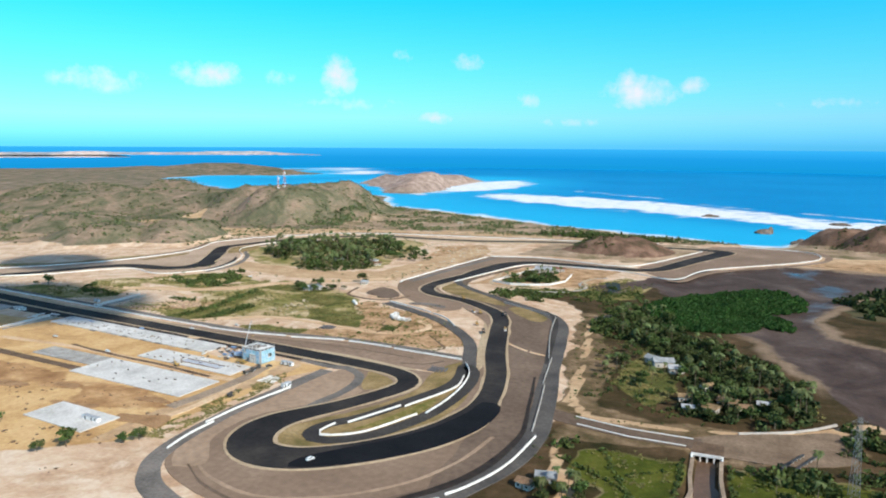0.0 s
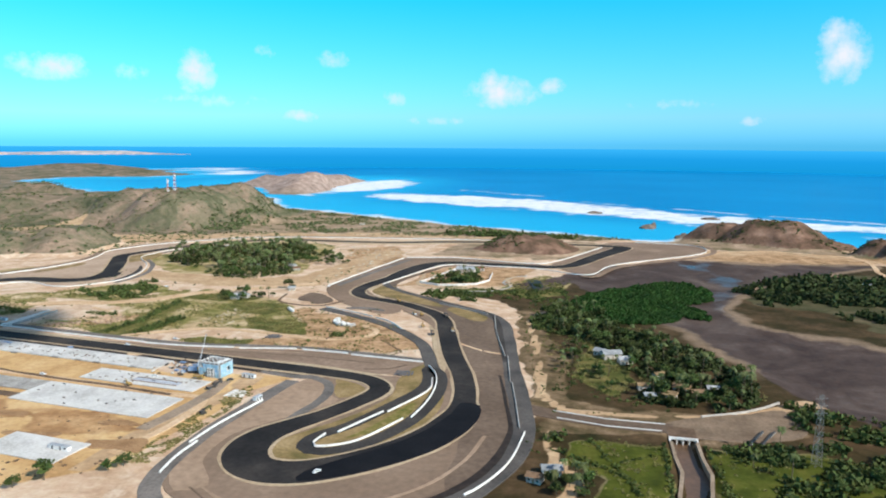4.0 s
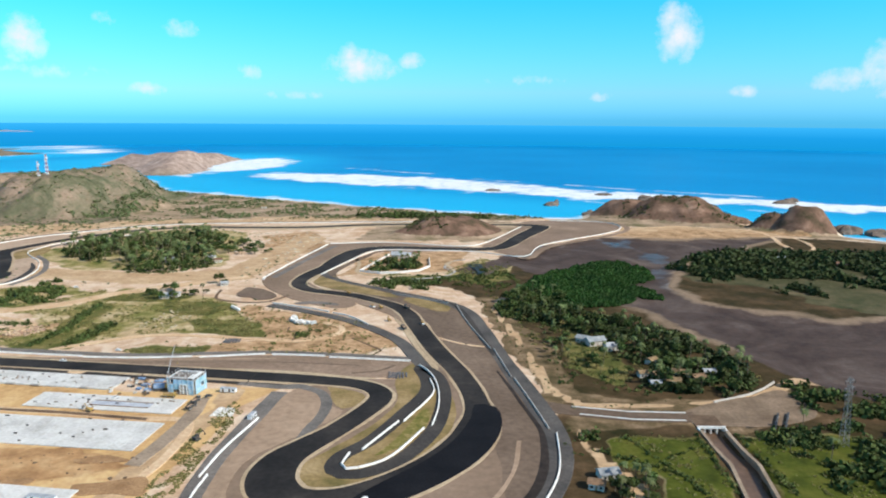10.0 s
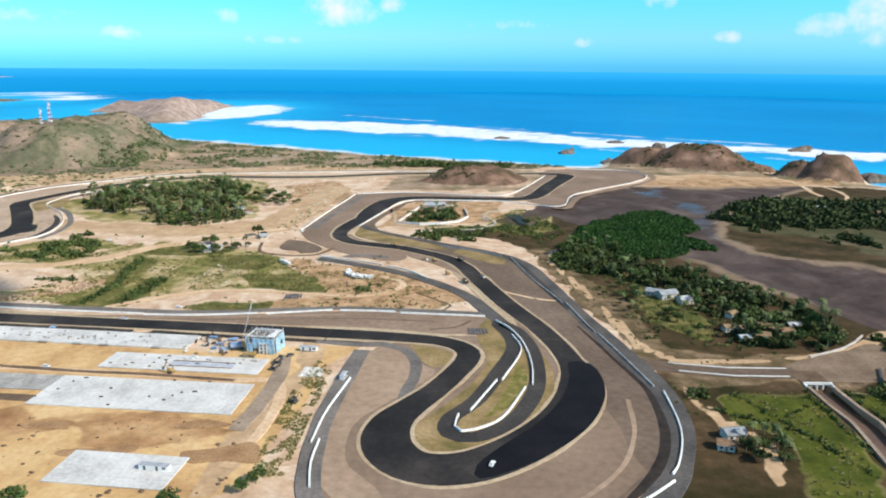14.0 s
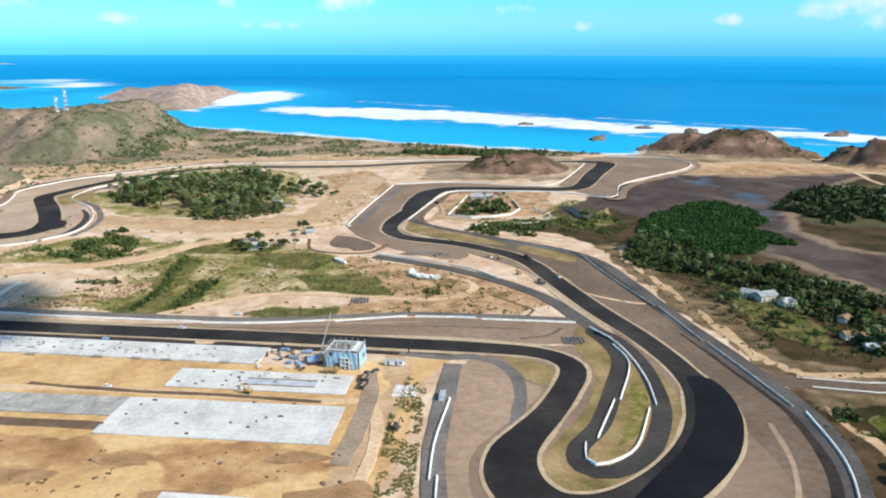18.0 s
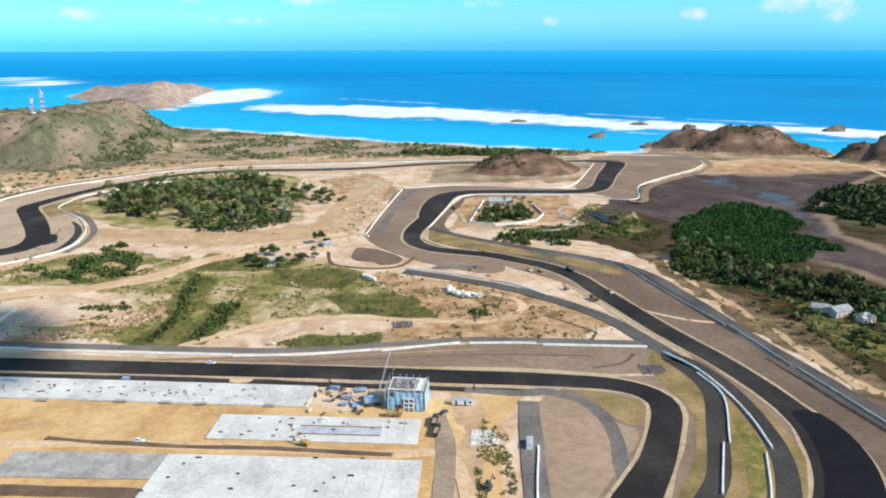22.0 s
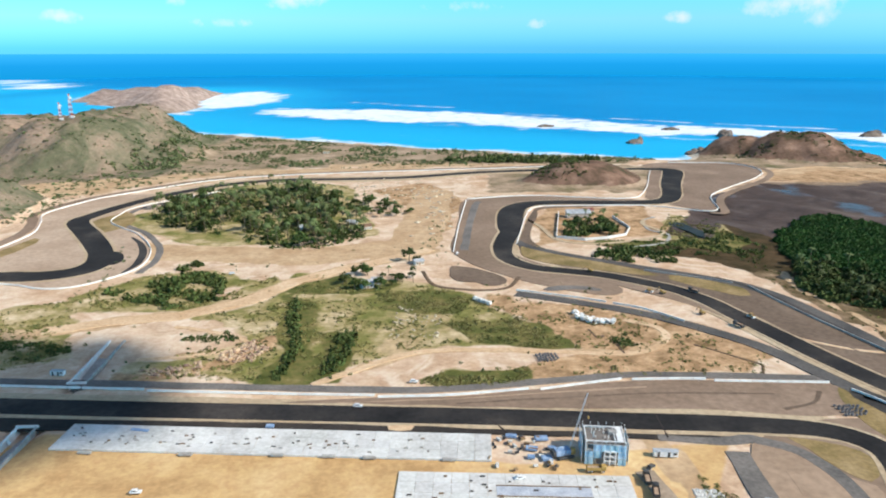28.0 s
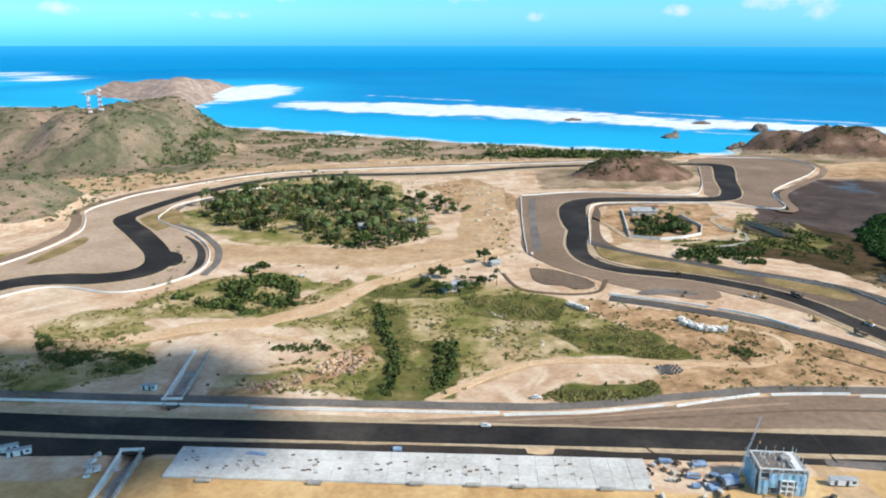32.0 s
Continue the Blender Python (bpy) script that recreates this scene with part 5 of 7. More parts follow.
def leaf_puff(cards, seed, card=0.42):
    """Template: small leaf cards set round an uneven ball of radius one."""
    rng = np.random.RandomState(seed)
    V, F = [], []
    for i in range(cards):
        d = rng.normal(size=3)
        d /= np.linalg.norm(d)
        d[2] = d[2] * 0.9 + 0.15
        c = d * rng.uniform(0.55, 1.05)
        a = np.cross(d, rng.normal(size=3))
        a /= np.linalg.norm(a)
        b = np.cross(d + rng.normal(size=3) * 0.5, a)
        b /= np.linalg.norm(b)
        s, t = card * rng.uniform(0.7, 1.3), card * rng.uniform(0.5, 1.0)
        F.append([len(V) + j for j in range(4)])
        V += [c - a * s, c - b * t, c + a * s, c + b * t]
    return V, F


def lump(seed, rough=0.25):
    """Template: an uneven stone-like lump of radius one, 20 faces."""
    bm = bmesh.new()
    bmesh.ops.create_icosphere(bm, subdivisions=1, radius=1.0)
    rng = np.random.RandomState(seed)
    V = [np.array(v.co) * rng.uniform(1 - rough, 1 + rough) for v in bm.verts]
    F = [[v.index for v in f.verts] for f in bm.faces]
    bm.free()
    return V, F


def in_area(poly, n, seed, keep=None):
    """n random places inside a polygon."""
    rng = np.random.RandomState(seed)
    p = np.array(poly, float)
    lo, hi = p.min(0), p.max(0)
    out = []
    while sum(map(len, out)) < n:
        q = rng.uniform(lo, hi, (n * 3, 2))
        d = inside_distance(q[:, 0], q[:, 1], poly)
        ok = d > 0
        if keep is not None:
            ok &= keep(q[:, 0], q[:, 1])
        out.append(q[ok])
    return np.concatenate(out)[:n]


def stuff(name, pts, lo, hi, flat, mat, seed, label, category, template, sink=0.0):
    """Uncountable clumps at pts, as one object."""
    rng = np.random.RandomState(seed)
    n = len(pts)
    s = lo + (hi - lo) * rng.rand(n) ** 2
    size = np.stack([s * rng.uniform(0.8, 1.3, n), s * rng.uniform(0.8, 1.3, n), s * flat * rng.uniform(0.7, 1.3, n)], 1)
    z = height(pts[:, 0], pts[:, 1]) + size[:, 2] * (1 - sink) * 0.5
    ob = new(name, many(name, template[0], template[1], np.stack([pts[:, 0], pts[:, 1], z], 1), size, rng.uniform(0, 6.28, n), mat))
    return tagged(ob, label, category, kind="stuff")


PUFF = leaf_puff(14, 3, 0.5)
PUFF_THICK = leaf_puff(20, 4, 0.55)
STONE = lump(5)


# ---- trees ----
def broad_tree(seed, tall, wide):
    rng = np.random.RandomState(seed)
    root = thing("tree", "leafy green broad-crowned tree on dry ground", "tree", "trees of the groves")
    bm = bmesh.new()
    lean = Vector((rng.uniform(-0.3, 0.3), rng.uniform(-0.3, 0.3), tall * 0.45))
    bar(bm, (0, 0, -0.3), lean, tall * 0.035, 6, tall * 0.022)
    tips = []
    for i in range(4):
        a = i * 1.57 + rng.uniform(-0.4, 0.4)
        tip = lean + Vector((math.cos(a) * wide * 0.5, math.sin(a) * wide * 0.5, tall * rng.uniform(0.15, 0.35)))
        bar(bm, lean * 0.9, tip, tall * 0.018, 5, tall * 0.006)
        tips.append(tip)
    part("trunk", bm, MAT_BARK, root)
    n = 22
    pos, size = [], []
    for i in range(n):
        a, r = rng.uniform(0, 6.28), wide * math.sqrt(rng.uniform(0, 1)) * 0.82
        zc = tall * (0.5 + 0.42 * rng.uniform(0, 1) * (1 - (r / wide) ** 2))
        pos.append((r * math.cos(a) + lean.x, r * math.sin(a) + lean.y, zc))
        s = wide * rng.uniform(0.26, 0.44)
        size.append((s, s, s * 0.75))
    me = many("crown", PUFF[0], PUFF[1], np.array(pos), np.array(size), rng.uniform(0, 6.28, n), MAT_LEAF)
    crown = new("crown", me)
    crown.parent = root
    return root


def palm_tree(seed, tall):
    rng = np.random.RandomState(seed)
    root = thing("palm_tree", "tall coconut palm with a feathery crown", "palm tree", "palms of the groves")
    bm = bmesh.new()
    bend = rng.uniform(-0.9, 0.9, 2)
    prev = Vector((0, 0, -0.3))
    for i in range(1, 6):
        t = i / 5
        p = Vector((bend[0] * t * t, bend[1] * t * t, tall * t))
        bar(bm, prev, p, 0.24 - 0.1 * (t - 0.2), 6, 0.24 - 0.1 * t)
        prev = p
    part("trunk", bm, MAT_BARK, root)
    V, F = [], []
    for i in range(15):
        a = i * 2.4 + rng.uniform(-0.2, 0.2)
        up = rng.uniform(-0.2, 0.75)
        length = rng.uniform(2.6, 3.6)
        d = Vector((math.cos(a), math.sin(a), 0))
        side = Vector((-d.y, d.x, 0))
        last = None
        for k in range(5):
            t = k / 4
            c = prev + d * length * t * (1 - 0.12 * t) + Vector((0, 0, up * length * t - 0.85 * length * t * t))
            w = 0.62 * math.sin(math.pi * min(t * 0.8 + 0.15, 1))
            row = [len(V) + j for j in range(3)]
            V += [c - side * w - Vector((0, 0, w * 0.45)), c, c + side * w - Vector((0, 0, w * 0.45))]
            if last:
                F += [(last[0], last[1], row[1], row[0]), (last[1], last[2], row[2], row[1])]
            last = row
    crown = new("crown", mesh_from("crown", V, F, MAT_PALM))
    crown.parent = root
    return root


def kit(root):
    """A thing's tags and parts, to make more of it quickly."""
    return root, [o for o in scene.objects if o.parent is root], {k: root[k] for k in ("label", "category", "group")}


TREES = [kit(broad_tree(40 + i, t, w)) for i, (t, w) in enumerate([(8.5, 4.2), (7.0, 3.6), (10.0, 4.6), (6.0, 3.4), (5.0, 2.9)])]
PALMS = [kit(palm_tree(60 + i, t)) for i, t in enumerate([10.5, 12.5, 9.0, 11.5])]
FIRST_USED = set()


def plant(source, x, y, size=1.0, turn=0.0, z=None):
    first, parts, tags = source
    m = Matrix.Translation((x, y, ground_z(x, y) if z is None else z)) @ Matrix.Rotation(turn, 4, 'Z') @ Matrix.Scale(size, 4)
    if first.name in FIRST_USED:
        root = new(first.name.split(".")[0])
        for o in parts:
            c = new(o.name.split(".")[0], o.data)
            c.parent = root
        tagged(root, **tags)
    else:
        FIRST_USED.add(first.name)
        root = first
    root.matrix_basis = m
    return root


GROVE = [(-138, 488), (-136, 530), (-116, 558), (-84, 580), (-29, 592), (-6, 545), (0, 500), (-6, 466), (23, 435), (18, 415), (-8, 393), (-35, 395), (-54, 412), (-58, 425), (-64, 462), (-79, 469), (-71, 424), (-90, 440), (-110, 451), (-124, 467)]
GROVE_TAIL = [(-8, 545), (12, 545), (57, 484), (39, 466), (7, 483), (-4, 500)]
VILLAGE = [(241, 300), (262, 350), (285, 322), (300, 290), (333, 262), (354, 206), (352, 178), (334, 162), (310, 164), (299, 172), (307, 190), (299, 212), (292, 238), (284, 252), (268, 276), (254, 286)]


def grow(area, count, palms, seed, lo=0.75, hi=1.15):
    rng = np.random.RandomState(seed)
    pts = in_area(area, count, seed)
    for x, y, z in zip(pts[:, 0], pts[:, 1], height(pts[:, 0], pts[:, 1])):
        src = PALMS[rng.randint(len(PALMS))] if rng.rand() < palms else TREES[rng.randint(len(TREES))]
        plant(src, float(x), float(y), float(rng.uniform(lo, hi)), float(rng.uniform(0, 6.28)), float(z))


THICKETS = []
grow(GROVE, 310, 0.55, 71, 0.75, 1.15)
grow(GROVE_TAIL, 42, 0.2, 72, 0.6, 0.95)
grow(VILLAGE, 150, 0.4, 73, 0.5, 0.95)
grow([(262, 250), (284, 245), (296, 210), (300, 180), (284, 176), (266, 195)], 22, 0.3, 170, 0.35, 0.75)
grow([(328, 122), (372, 137), (420, 120), (400, 80), (352, 92), (330, 108)], 30, 0.3, 79, 0.45, 0.8)
grow([(255, 262), (276, 262), (286, 200), (268, 176), (258, 210)], 14, 0.2, 80, 0.3, 0.6)
grow([(145, 414), (182, 416), (190, 455), (172, 462), (156, 452)], 34, 0.3, 74, 0.55, 0.85)
THICKETS.append([(-101, 317), (-84, 325), (-77, 358), (-71, 368), (-58, 350), (-47, 331), (-44, 305), (-64, 293), (-83, 304)])
grow([(11, 328), (21, 346), (45, 340), (52, 325), (39, 308), (17, 314)], 20, 0.1, 76, 0.5, 0.8)
THICKETS.append([(150, 371), (169, 388), (194, 380), (206, 367), (196, 352), (174, 352), (156, 361)])
grow([(262, 74), (282, 72), (280, 88), (268, 86)], 16, 0.3, 78, 0.5, 0.75)
THICKETS.append([(325, 40), (380, 40), (430, 80), (380, 110), (345, 105)])
THICKETS.append([(146, 412), (160, 406), (182, 414), (190, 440), (172, 452), (156, 448)])
THICKETS.append([(355, 150), (420, 130), (440, 165), (380, 168)])
THICKETS.append([(-9.5, 302), (-5, 299), (-2, 268), (1.5, 246), (0, 230), (-2, 216), (-5, 216), (-3.5, 231), (-2, 246), (-7.5, 273)])
THICKETS.append([(16, 258), (23, 259), (21, 235), (16, 217), (12, 221)])
THICKETS.append([(-49, 256), (-44, 263), (-31, 264), (-25, 256), (-34, 251)])
THICKETS.append([(-153, 287), (-147, 287), (-131, 265), (-111, 259), (-90, 252), (-84, 240), (-111, 241), (-134, 256)])
THICKETS.append([(126, 244), (137, 253), (144, 249), (140, 240), (129, 237)])
THICKETS.append([(328, 122), (340, 128), (372, 137), (385, 120), (372, 96), (350, 108)])
THICKETS.append([(362, 178), (379, 177), (375, 155), (361, 153)])
THICKETS.append([(262, 118), (266, 126), (272, 124), (268, 112)])
THICKETS.append([(246, 322), (256, 340), (268, 341), (278, 296), (262, 273), (243, 284), (240, 304)])
for x, y, s in [(47, 364, 0.9), (51, 361, 0.7), (236, 402, 0.95), (118, 58, 0.7), (121, 62, 0.8), (102, 47, 0.8), (96, 40, 0.7), (60, 50, 0.8), (233, 386, 0.8), (-172, 262, 0.8), (-168, 256, 0.9), (-176, 252, 0.7)]:
    plant(TREES[int(x) % 5], x, y, s, x)

# ---- woods and scrub ----
for k, area in enumerate(THICKETS):
    p = np.array(area, float)
    size = 0.5 * abs(np.dot(p[:, 0], np.roll(p[:, 1], 1)) - np.dot(p[:, 1], np.roll(p[:, 0], 1)))
    pts = in_area(area, int(size * (0.5 if k in (5, 6, 7, 8, 9) else 0.22)), 140 + k, (lambda x, y: waves2(x, y, 30, 150) > -0.1) if k not in (5, 6) else None)
    lo, hi = (0.35, 1.15) if k in (7, 8, 9) else (0.8, 1.8) if k in (5, 6) else (0.9, 2.4)
    stuff("thicket", pts, lo, hi, 1.0, MAT_LEAF_STUFF, 160 + k, "thicket of dark green bushes on the field", "thicket", PUFF)
MANGROVE = [(264, 376), (284, 415), (302, 433), (329, 461), (355, 461), (371, 430), (366, 400), (346, 374), (360, 349), (352, 331), (338, 339), (321, 314), (302, 304), (280, 304), (262, 335)]
pts = in_area(MANGROVE, 9000, 81, lambda x, y: inside_distance(x, y, MANGROVE) + 5 * waves2(x, y, 26, 181) > 2.5)
stuff("mangrove_canopy", pts, 0.8, 1.5, 1.2, MAT_MANGROVE, 82, "dense bright green mangrove thicket on the mudflat", "mangrove", PUFF_THICK)
pts = in_area(VILLAGE, 1700, 83, lambda x, y: waves2(x, y, 28, 183) > -0.25)
stuff("village_undergrowth", pts, 1.0, 3.0, 0.9, MAT_WOOD_LEAF, 84, "dark green undergrowth among the village trees", "undergrowth", PUFF)
pts = in_area(GROVE, 2000, 85)
stuff("grove_undergrowth", pts, 0.8, 2.4, 0.8, MAT_LEAF_STUFF, 86, "green undergrowth beneath the palms", "undergrowth", PUFF)
EAST_WOOD = [(386, 440), (437, 505), (470, 512), (560, 505), (700, 520), (780, 420), (660, 320), (540, 300), (480, 330), (440, 338), (425, 376), (388, 386)]
pts = in_area(EAST_WOOD, 4600, 87, lambda x, y: waves2(x, y, 60, 88) + 0.012 * (y - 400) - 0.002 * np.abs(x - 520) > -0.05)
stuff("east_woodland", pts, 1.5, 4.2, 1.0, MAT_WOOD_LEAF, 89, "dark woodland on the spit beyond the mudflat", "woodland", PUFF)
HILL_AREA = [(-330, 420), (-215, 470), (-215, 560), (-110, 690), (-180, 720), (-175, 860), (-295, 1040), (-900, 1200), (-1000, 500), (-500, 380)]
pts = in_area(HILL_AREA, 10500, 90, lambda x, y: waves2(x, y, 110, 91) > -0.4)
stuff("hill_scrub", pts, 0.8, 2.9, 0.5, MAT_HILL_LEAF, 92, "grey-green scrub on the dry hills", "scrub", PUFF)
COAST_AREA = [(-180, 975), (-290, 1040), (-200, 760), (-110, 690), (130, 712), (280, 712), (330, 742), (250, 776), (125, 818), (-16, 886)]
pts = in_area(COAST_AREA, 2600, 93, lambda x, y: waves2(x, y, 90, 94) > -0.05)
stuff("coast_scrub", pts, 0.8, 2.8, 0.7, MAT_HILL_LEAF, 95, "scattered scrub behind the beach", "scrub", PUFF)
pts = in_area([(110, 745), (150, 760), (260, 735), (250, 712), (140, 712), (90, 730)], 420, 96)
stuff("beach_trees", pts, 1.5, 3.4, 1.1, MAT_LEAF_STUFF, 97, "belt of dark trees behind the beach", "trees", PUFF)
pts = in_area([(-190, 690), (-160, 740), (-172, 800), (-205, 800), (-225, 740), (-240, 690)], 330, 98, lambda x, y: waves2(x, y, 50, 198) > -0.2)
stuff("hill_foot_trees", pts, 1.2, 2.8, 0.9, MAT_HILL_LEAF, 99, "trees at the foot of the tower hill", "trees", PUFF)
for k, (area, n, lo, hi) in enumerate([(GRASS[0], 2400, 0.25, 1.1), (GRASS[1], 500, 0.4, 1.0), (GRASS[2], 500, 0.3, 1.2), (GRASS[3], 500, 0.3, 1.3), (GRASS[4], 500, 0.3, 0.9), (GRASS[5], 400, 0.3, 0.8),
                                       (GRASS[6], 500, 0.4, 1.2), (GRASS[7], 900, 0.3, 1.1), (GRASS[9], 700, 0.25, 1.0), (GRASS[10], 350, 0.25, 1.0), (GREEN[0], 700, 0.3, 1.0), (GREEN[1], 700, 0.3, 1.0), (BROWN[0], 700, 0.25, 1.1)]):
    pts = in_area(area, n, 100 + k, lambda x, y: waves2(x, y, 26, 130 + k) > -0.1)
    stuff("grass_tufts", pts, lo, hi, 0.6, MAT_GRASS_TUFT, 110 + k, "rough green and straw grass tufts on the field", "grass", PUFF)
pts = in_area([(165, 590), (160, 620), (190, 645), (230, 640), (235, 600), (190, 580)], 420, 118, lambda x, y: x < 205 + 20 * waves2(x, y, 20, 3))
stuff("knoll_scrub", pts, 0.6, 1.8, 0.6, MAT_LEAF_STUFF, 119, "thin scrub on the small brown hill", "scrub", PUFF)
pts = in_area([(395, 735), (440, 790), (520, 770), (560, 700), (620, 660), (560, 650), (470, 700)], 500, 120, lambda x, y: waves2(x, y, 50, 121) > 0.1)
stuff("cape_scrub", pts, 0.7, 2.2, 0.6, MAT_LEAF_STUFF, 122, "sparse scrub on the rocky cape", "scrub", PUFF)
pts = in_area([(118, 64), (128, 66), (131, 140), (124, 150), (119, 120)], 1700, 123, lambda x, y: waves2(x, y, 22, 144) > -0.25)
stuff("roadside_weeds", pts, 0.2, 0.6, 0.7, MAT_GRASS_TUFT, 124, "weeds and bushes beside the site road", "weeds", PUFF)
pts = np.concatenate([in_area([(-32, 236), (-18, 256), (-11, 245), (-16, 232)], 220, 125), in_area([(-56, 228), (-34, 234), (-32, 222), (-50, 223)], 110, 135)])
stuff("rubble_heap", pts, 0.4, 1.0, 0.7, MAT_RUBBLE, 126, "reddish rubble heap in the grass", "rubble", STONE)
pts = in_area([(36, 253), (41, 293), (60, 277), (57, 251)], 130, 127, lambda x, y: waves2(x, y, 18, 137) > 0)
stuff("pale_stones", pts, 0.25, 0.7, 0.5, MAT_PALE_RUBBLE, 128, "pale broken stones scattered in the grass", "stones", STONE)
pts = in_area([(119, 134), (128, 134), (127, 142), (120, 143)], 900, 129)
stuff("lime_heap", pts, 0.12, 0.42, 0.6, MAT_LIME, 130, "white rubble heap beside the paddock", "rubble", STONE)

pts = in_area([(-30, 112), (118, 98), (116, 30), (60, 30), (-60, 60)], 260, 131, lambda x, y: waves2(x, y, 40, 132) > -0.1)
stuff("spoil_heaps", pts, 0.25, 0.9, 0.25, MAT_BROWN_EARTH, 133, "small heaps of dug brown earth on the paddock", "spoil", STONE)
pts = in_area([(-150, 215), (-90, 330), (-20, 395), (90, 395), (140, 330), (190, 240), (190, 212), (60, 214)], 170, 134, lambda x, y: waves2(x, y, 45, 136) > -0.05)
stuff("sparse_bushes", pts, 0.3, 1.0, 0.8, MAT_LEAF_STUFF, 138, "sparse low bushes on the sandy infield", "bushes", PUFF)
pts = in_area([(240, 330), (258, 330), (268, 250), (262, 175), (300, 155), (350, 165), (350, 195), (300, 168), (284, 200), (284, 245)], 300, 139, lambda x, y: waves2(x, y, 30, 140) > -0.1)
stuff("clearing_bushes", pts, 0.3, 1.3, 0.8, MAT_LEAF_STUFF, 141, "low bushes in the village clearing", "bushes", PUFF)
pts = in_area([(40, 400), (80, 440), (90, 560), (60, 640), (0, 640), (10, 560), (60, 500)], 260, 142)
stuff("pale_spoil", pts, 0.5, 2.0, 0.16, MAT_PALE_RUBBLE, 143, "tan spoil heaps between the grove and the track", "spoil", STONE)


def hedge_points(lines, gap, spread, seed):
    rng = np.random.RandomState(seed)
    out = []
    for (x1, y1), (x2, y2) in lines:
        n = int(math.hypot(x2 - x1, y2 - y1) / gap)
        for i in range(n):
            if rng.rand() < 0.8:
                out.append((x1 + (x2 - x1) * i / n + rng.uniform(-spread, spread), y1 + (y2 - y1) * i / n + rng.uniform(-spread, spread)))
    return np.array(out)


pts = hedge_points([((280, 120), (292, 92)), ((290, 104), (303, 112)), ((266, 110), (292, 93)), ((307, 124), (306.5, 80)), ((330, 118), (352, 96)), ((336, 126), (374, 118)), ((292, 92), (300, 66)), ((322, 124), (325, 76))], 0.7, 0.7, 151)
stuff("field_hedges", pts, 0.4, 1.3, 0.9, MAT_LEAF_STUFF, 152, "dark bushy hedges between the green fields", "hedge", PUFF)
pts = hedge_points([((232, 322), (250, 219)), ((250, 219), (258, 160)), ((262, 150), (300, 153)), ((260, 128), (258, 100)), ((240, 330), (232, 400)), ((232, 400), (262, 470))], 1.6, 3.0, 153)
stuff("roadside_bushes", pts, 0.25, 0.9, 0.8, MAT_LEAF_STUFF, 154, "low bushes along the perimeter road", "bushes", PUFF)
pts = hedge_points([((60, 540), (-100, 660)), ((-100, 660), (-160, 600)), ((-20, 690), (240, 712)), ((-120, 400), (-110, 300)), ((70, 470), (60, 380))], 2.2, 6.0, 155)
stuff("trackside_bushes", pts, 0.4, 1.3, 0.8, MAT_HILL_LEAF, 156, "scattered dry bushes behind the barriers", "bushes", PUFF)

pts = in_area([(262, 320), (276, 260), (270, 195), (290, 172), (300, 200), (282, 270)], 420, 157)
stuff("clearing_grass", pts, 0.25, 0.9, 0.7, MAT_GRASS_TUFT, 158, "rough olive grass in the village clearing", "grass", PUFF)
pts = in_area([(158, 392), (188, 376), (222, 362), (240, 345), (262, 378), (256, 420), (236, 408), (200, 402)], 520, 159, lambda x, y: waves2(x, y, 32, 160) > -0.15)
stuff("pond_bushes", pts, 0.4, 1.5, 0.9, MAT_LEAF_STUFF, 161, "dark green bushes round the pond", "bushes", PUFF)


# ---- site: slabs, building, crane ----
def slab(corner, u, v, nu, nv, mat, label, lift=0.35):
    """A concrete deck of nu x nv panels with joints; corner, and the two sides as plan vectors."""
    c, u, v = Vector((*corner, 0)), Vector((*u, 0)), Vector((*v, 0))
    root = thing("concrete_slab", label, "slab", "building slabs")
    root.location = c
    lu, lv = u.length / nu, v.length / nv
    me = bpy.data.meshes.new("panel")
    bm = bm_box(0.03, lu - 0.03, 0.03, lv - 0.03, -0.05, lift, 0.03)
    bmesh.ops.recalc_face_normals(bm, faces=bm.faces)
    bm.to_mesh(me)
    bm.free()
    me.materials.append(mat)
    a = math.atan2(u.y, u.x)
    flip = -1 if u.x * v.y - u.y * v.x < 0 else 1
    rng = np.random.RandomState(int(abs(c.x * 7 + c.y)))
    for i in range(nu):
        for j in range(nv):
            o = new("panel", me)
            o.parent = root
            p = u * (i / nu) + v * ((j if flip > 0 else j + 1) / nv)
            o.matrix_basis = pose(p.x, p.y, 0.02 * rng.rand(), 0, 0, math.degrees(a))
    return root


SLAB_LABEL = "pale concrete floor slab on the building site"
slab((-62, 188.3), (131, -14.5), (-1.6, -14.5), 26, 3, MAT_CONCRETE, SLAB_LABEL, 0.6)
slab((40.6, 155.8), (64, -6.4), (-1.4, -14.6), 13, 3, MAT_CONCRETE, SLAB_LABEL)
slab((31, 133), (73.5, -7), (-2.2, -23.5), 15, 5, MAT_CONCRETE, SLAB_LABEL)
slab((-14, 136.5), (45, -3.6), (-1.2, -12.5), 9, 3, MAT_GREY_CONCRETE, "grey curing concrete slab on the building site")
slab((62, 79), (36, -4), (-2, -17), 7, 4, MAT_CONCRETE, SLAB_LABEL)
slab((-240, 205), (120, -12), (-1.4, -12), 20, 2, MAT_GREY_CONCRETE, "grey curing concrete slab on the building site")


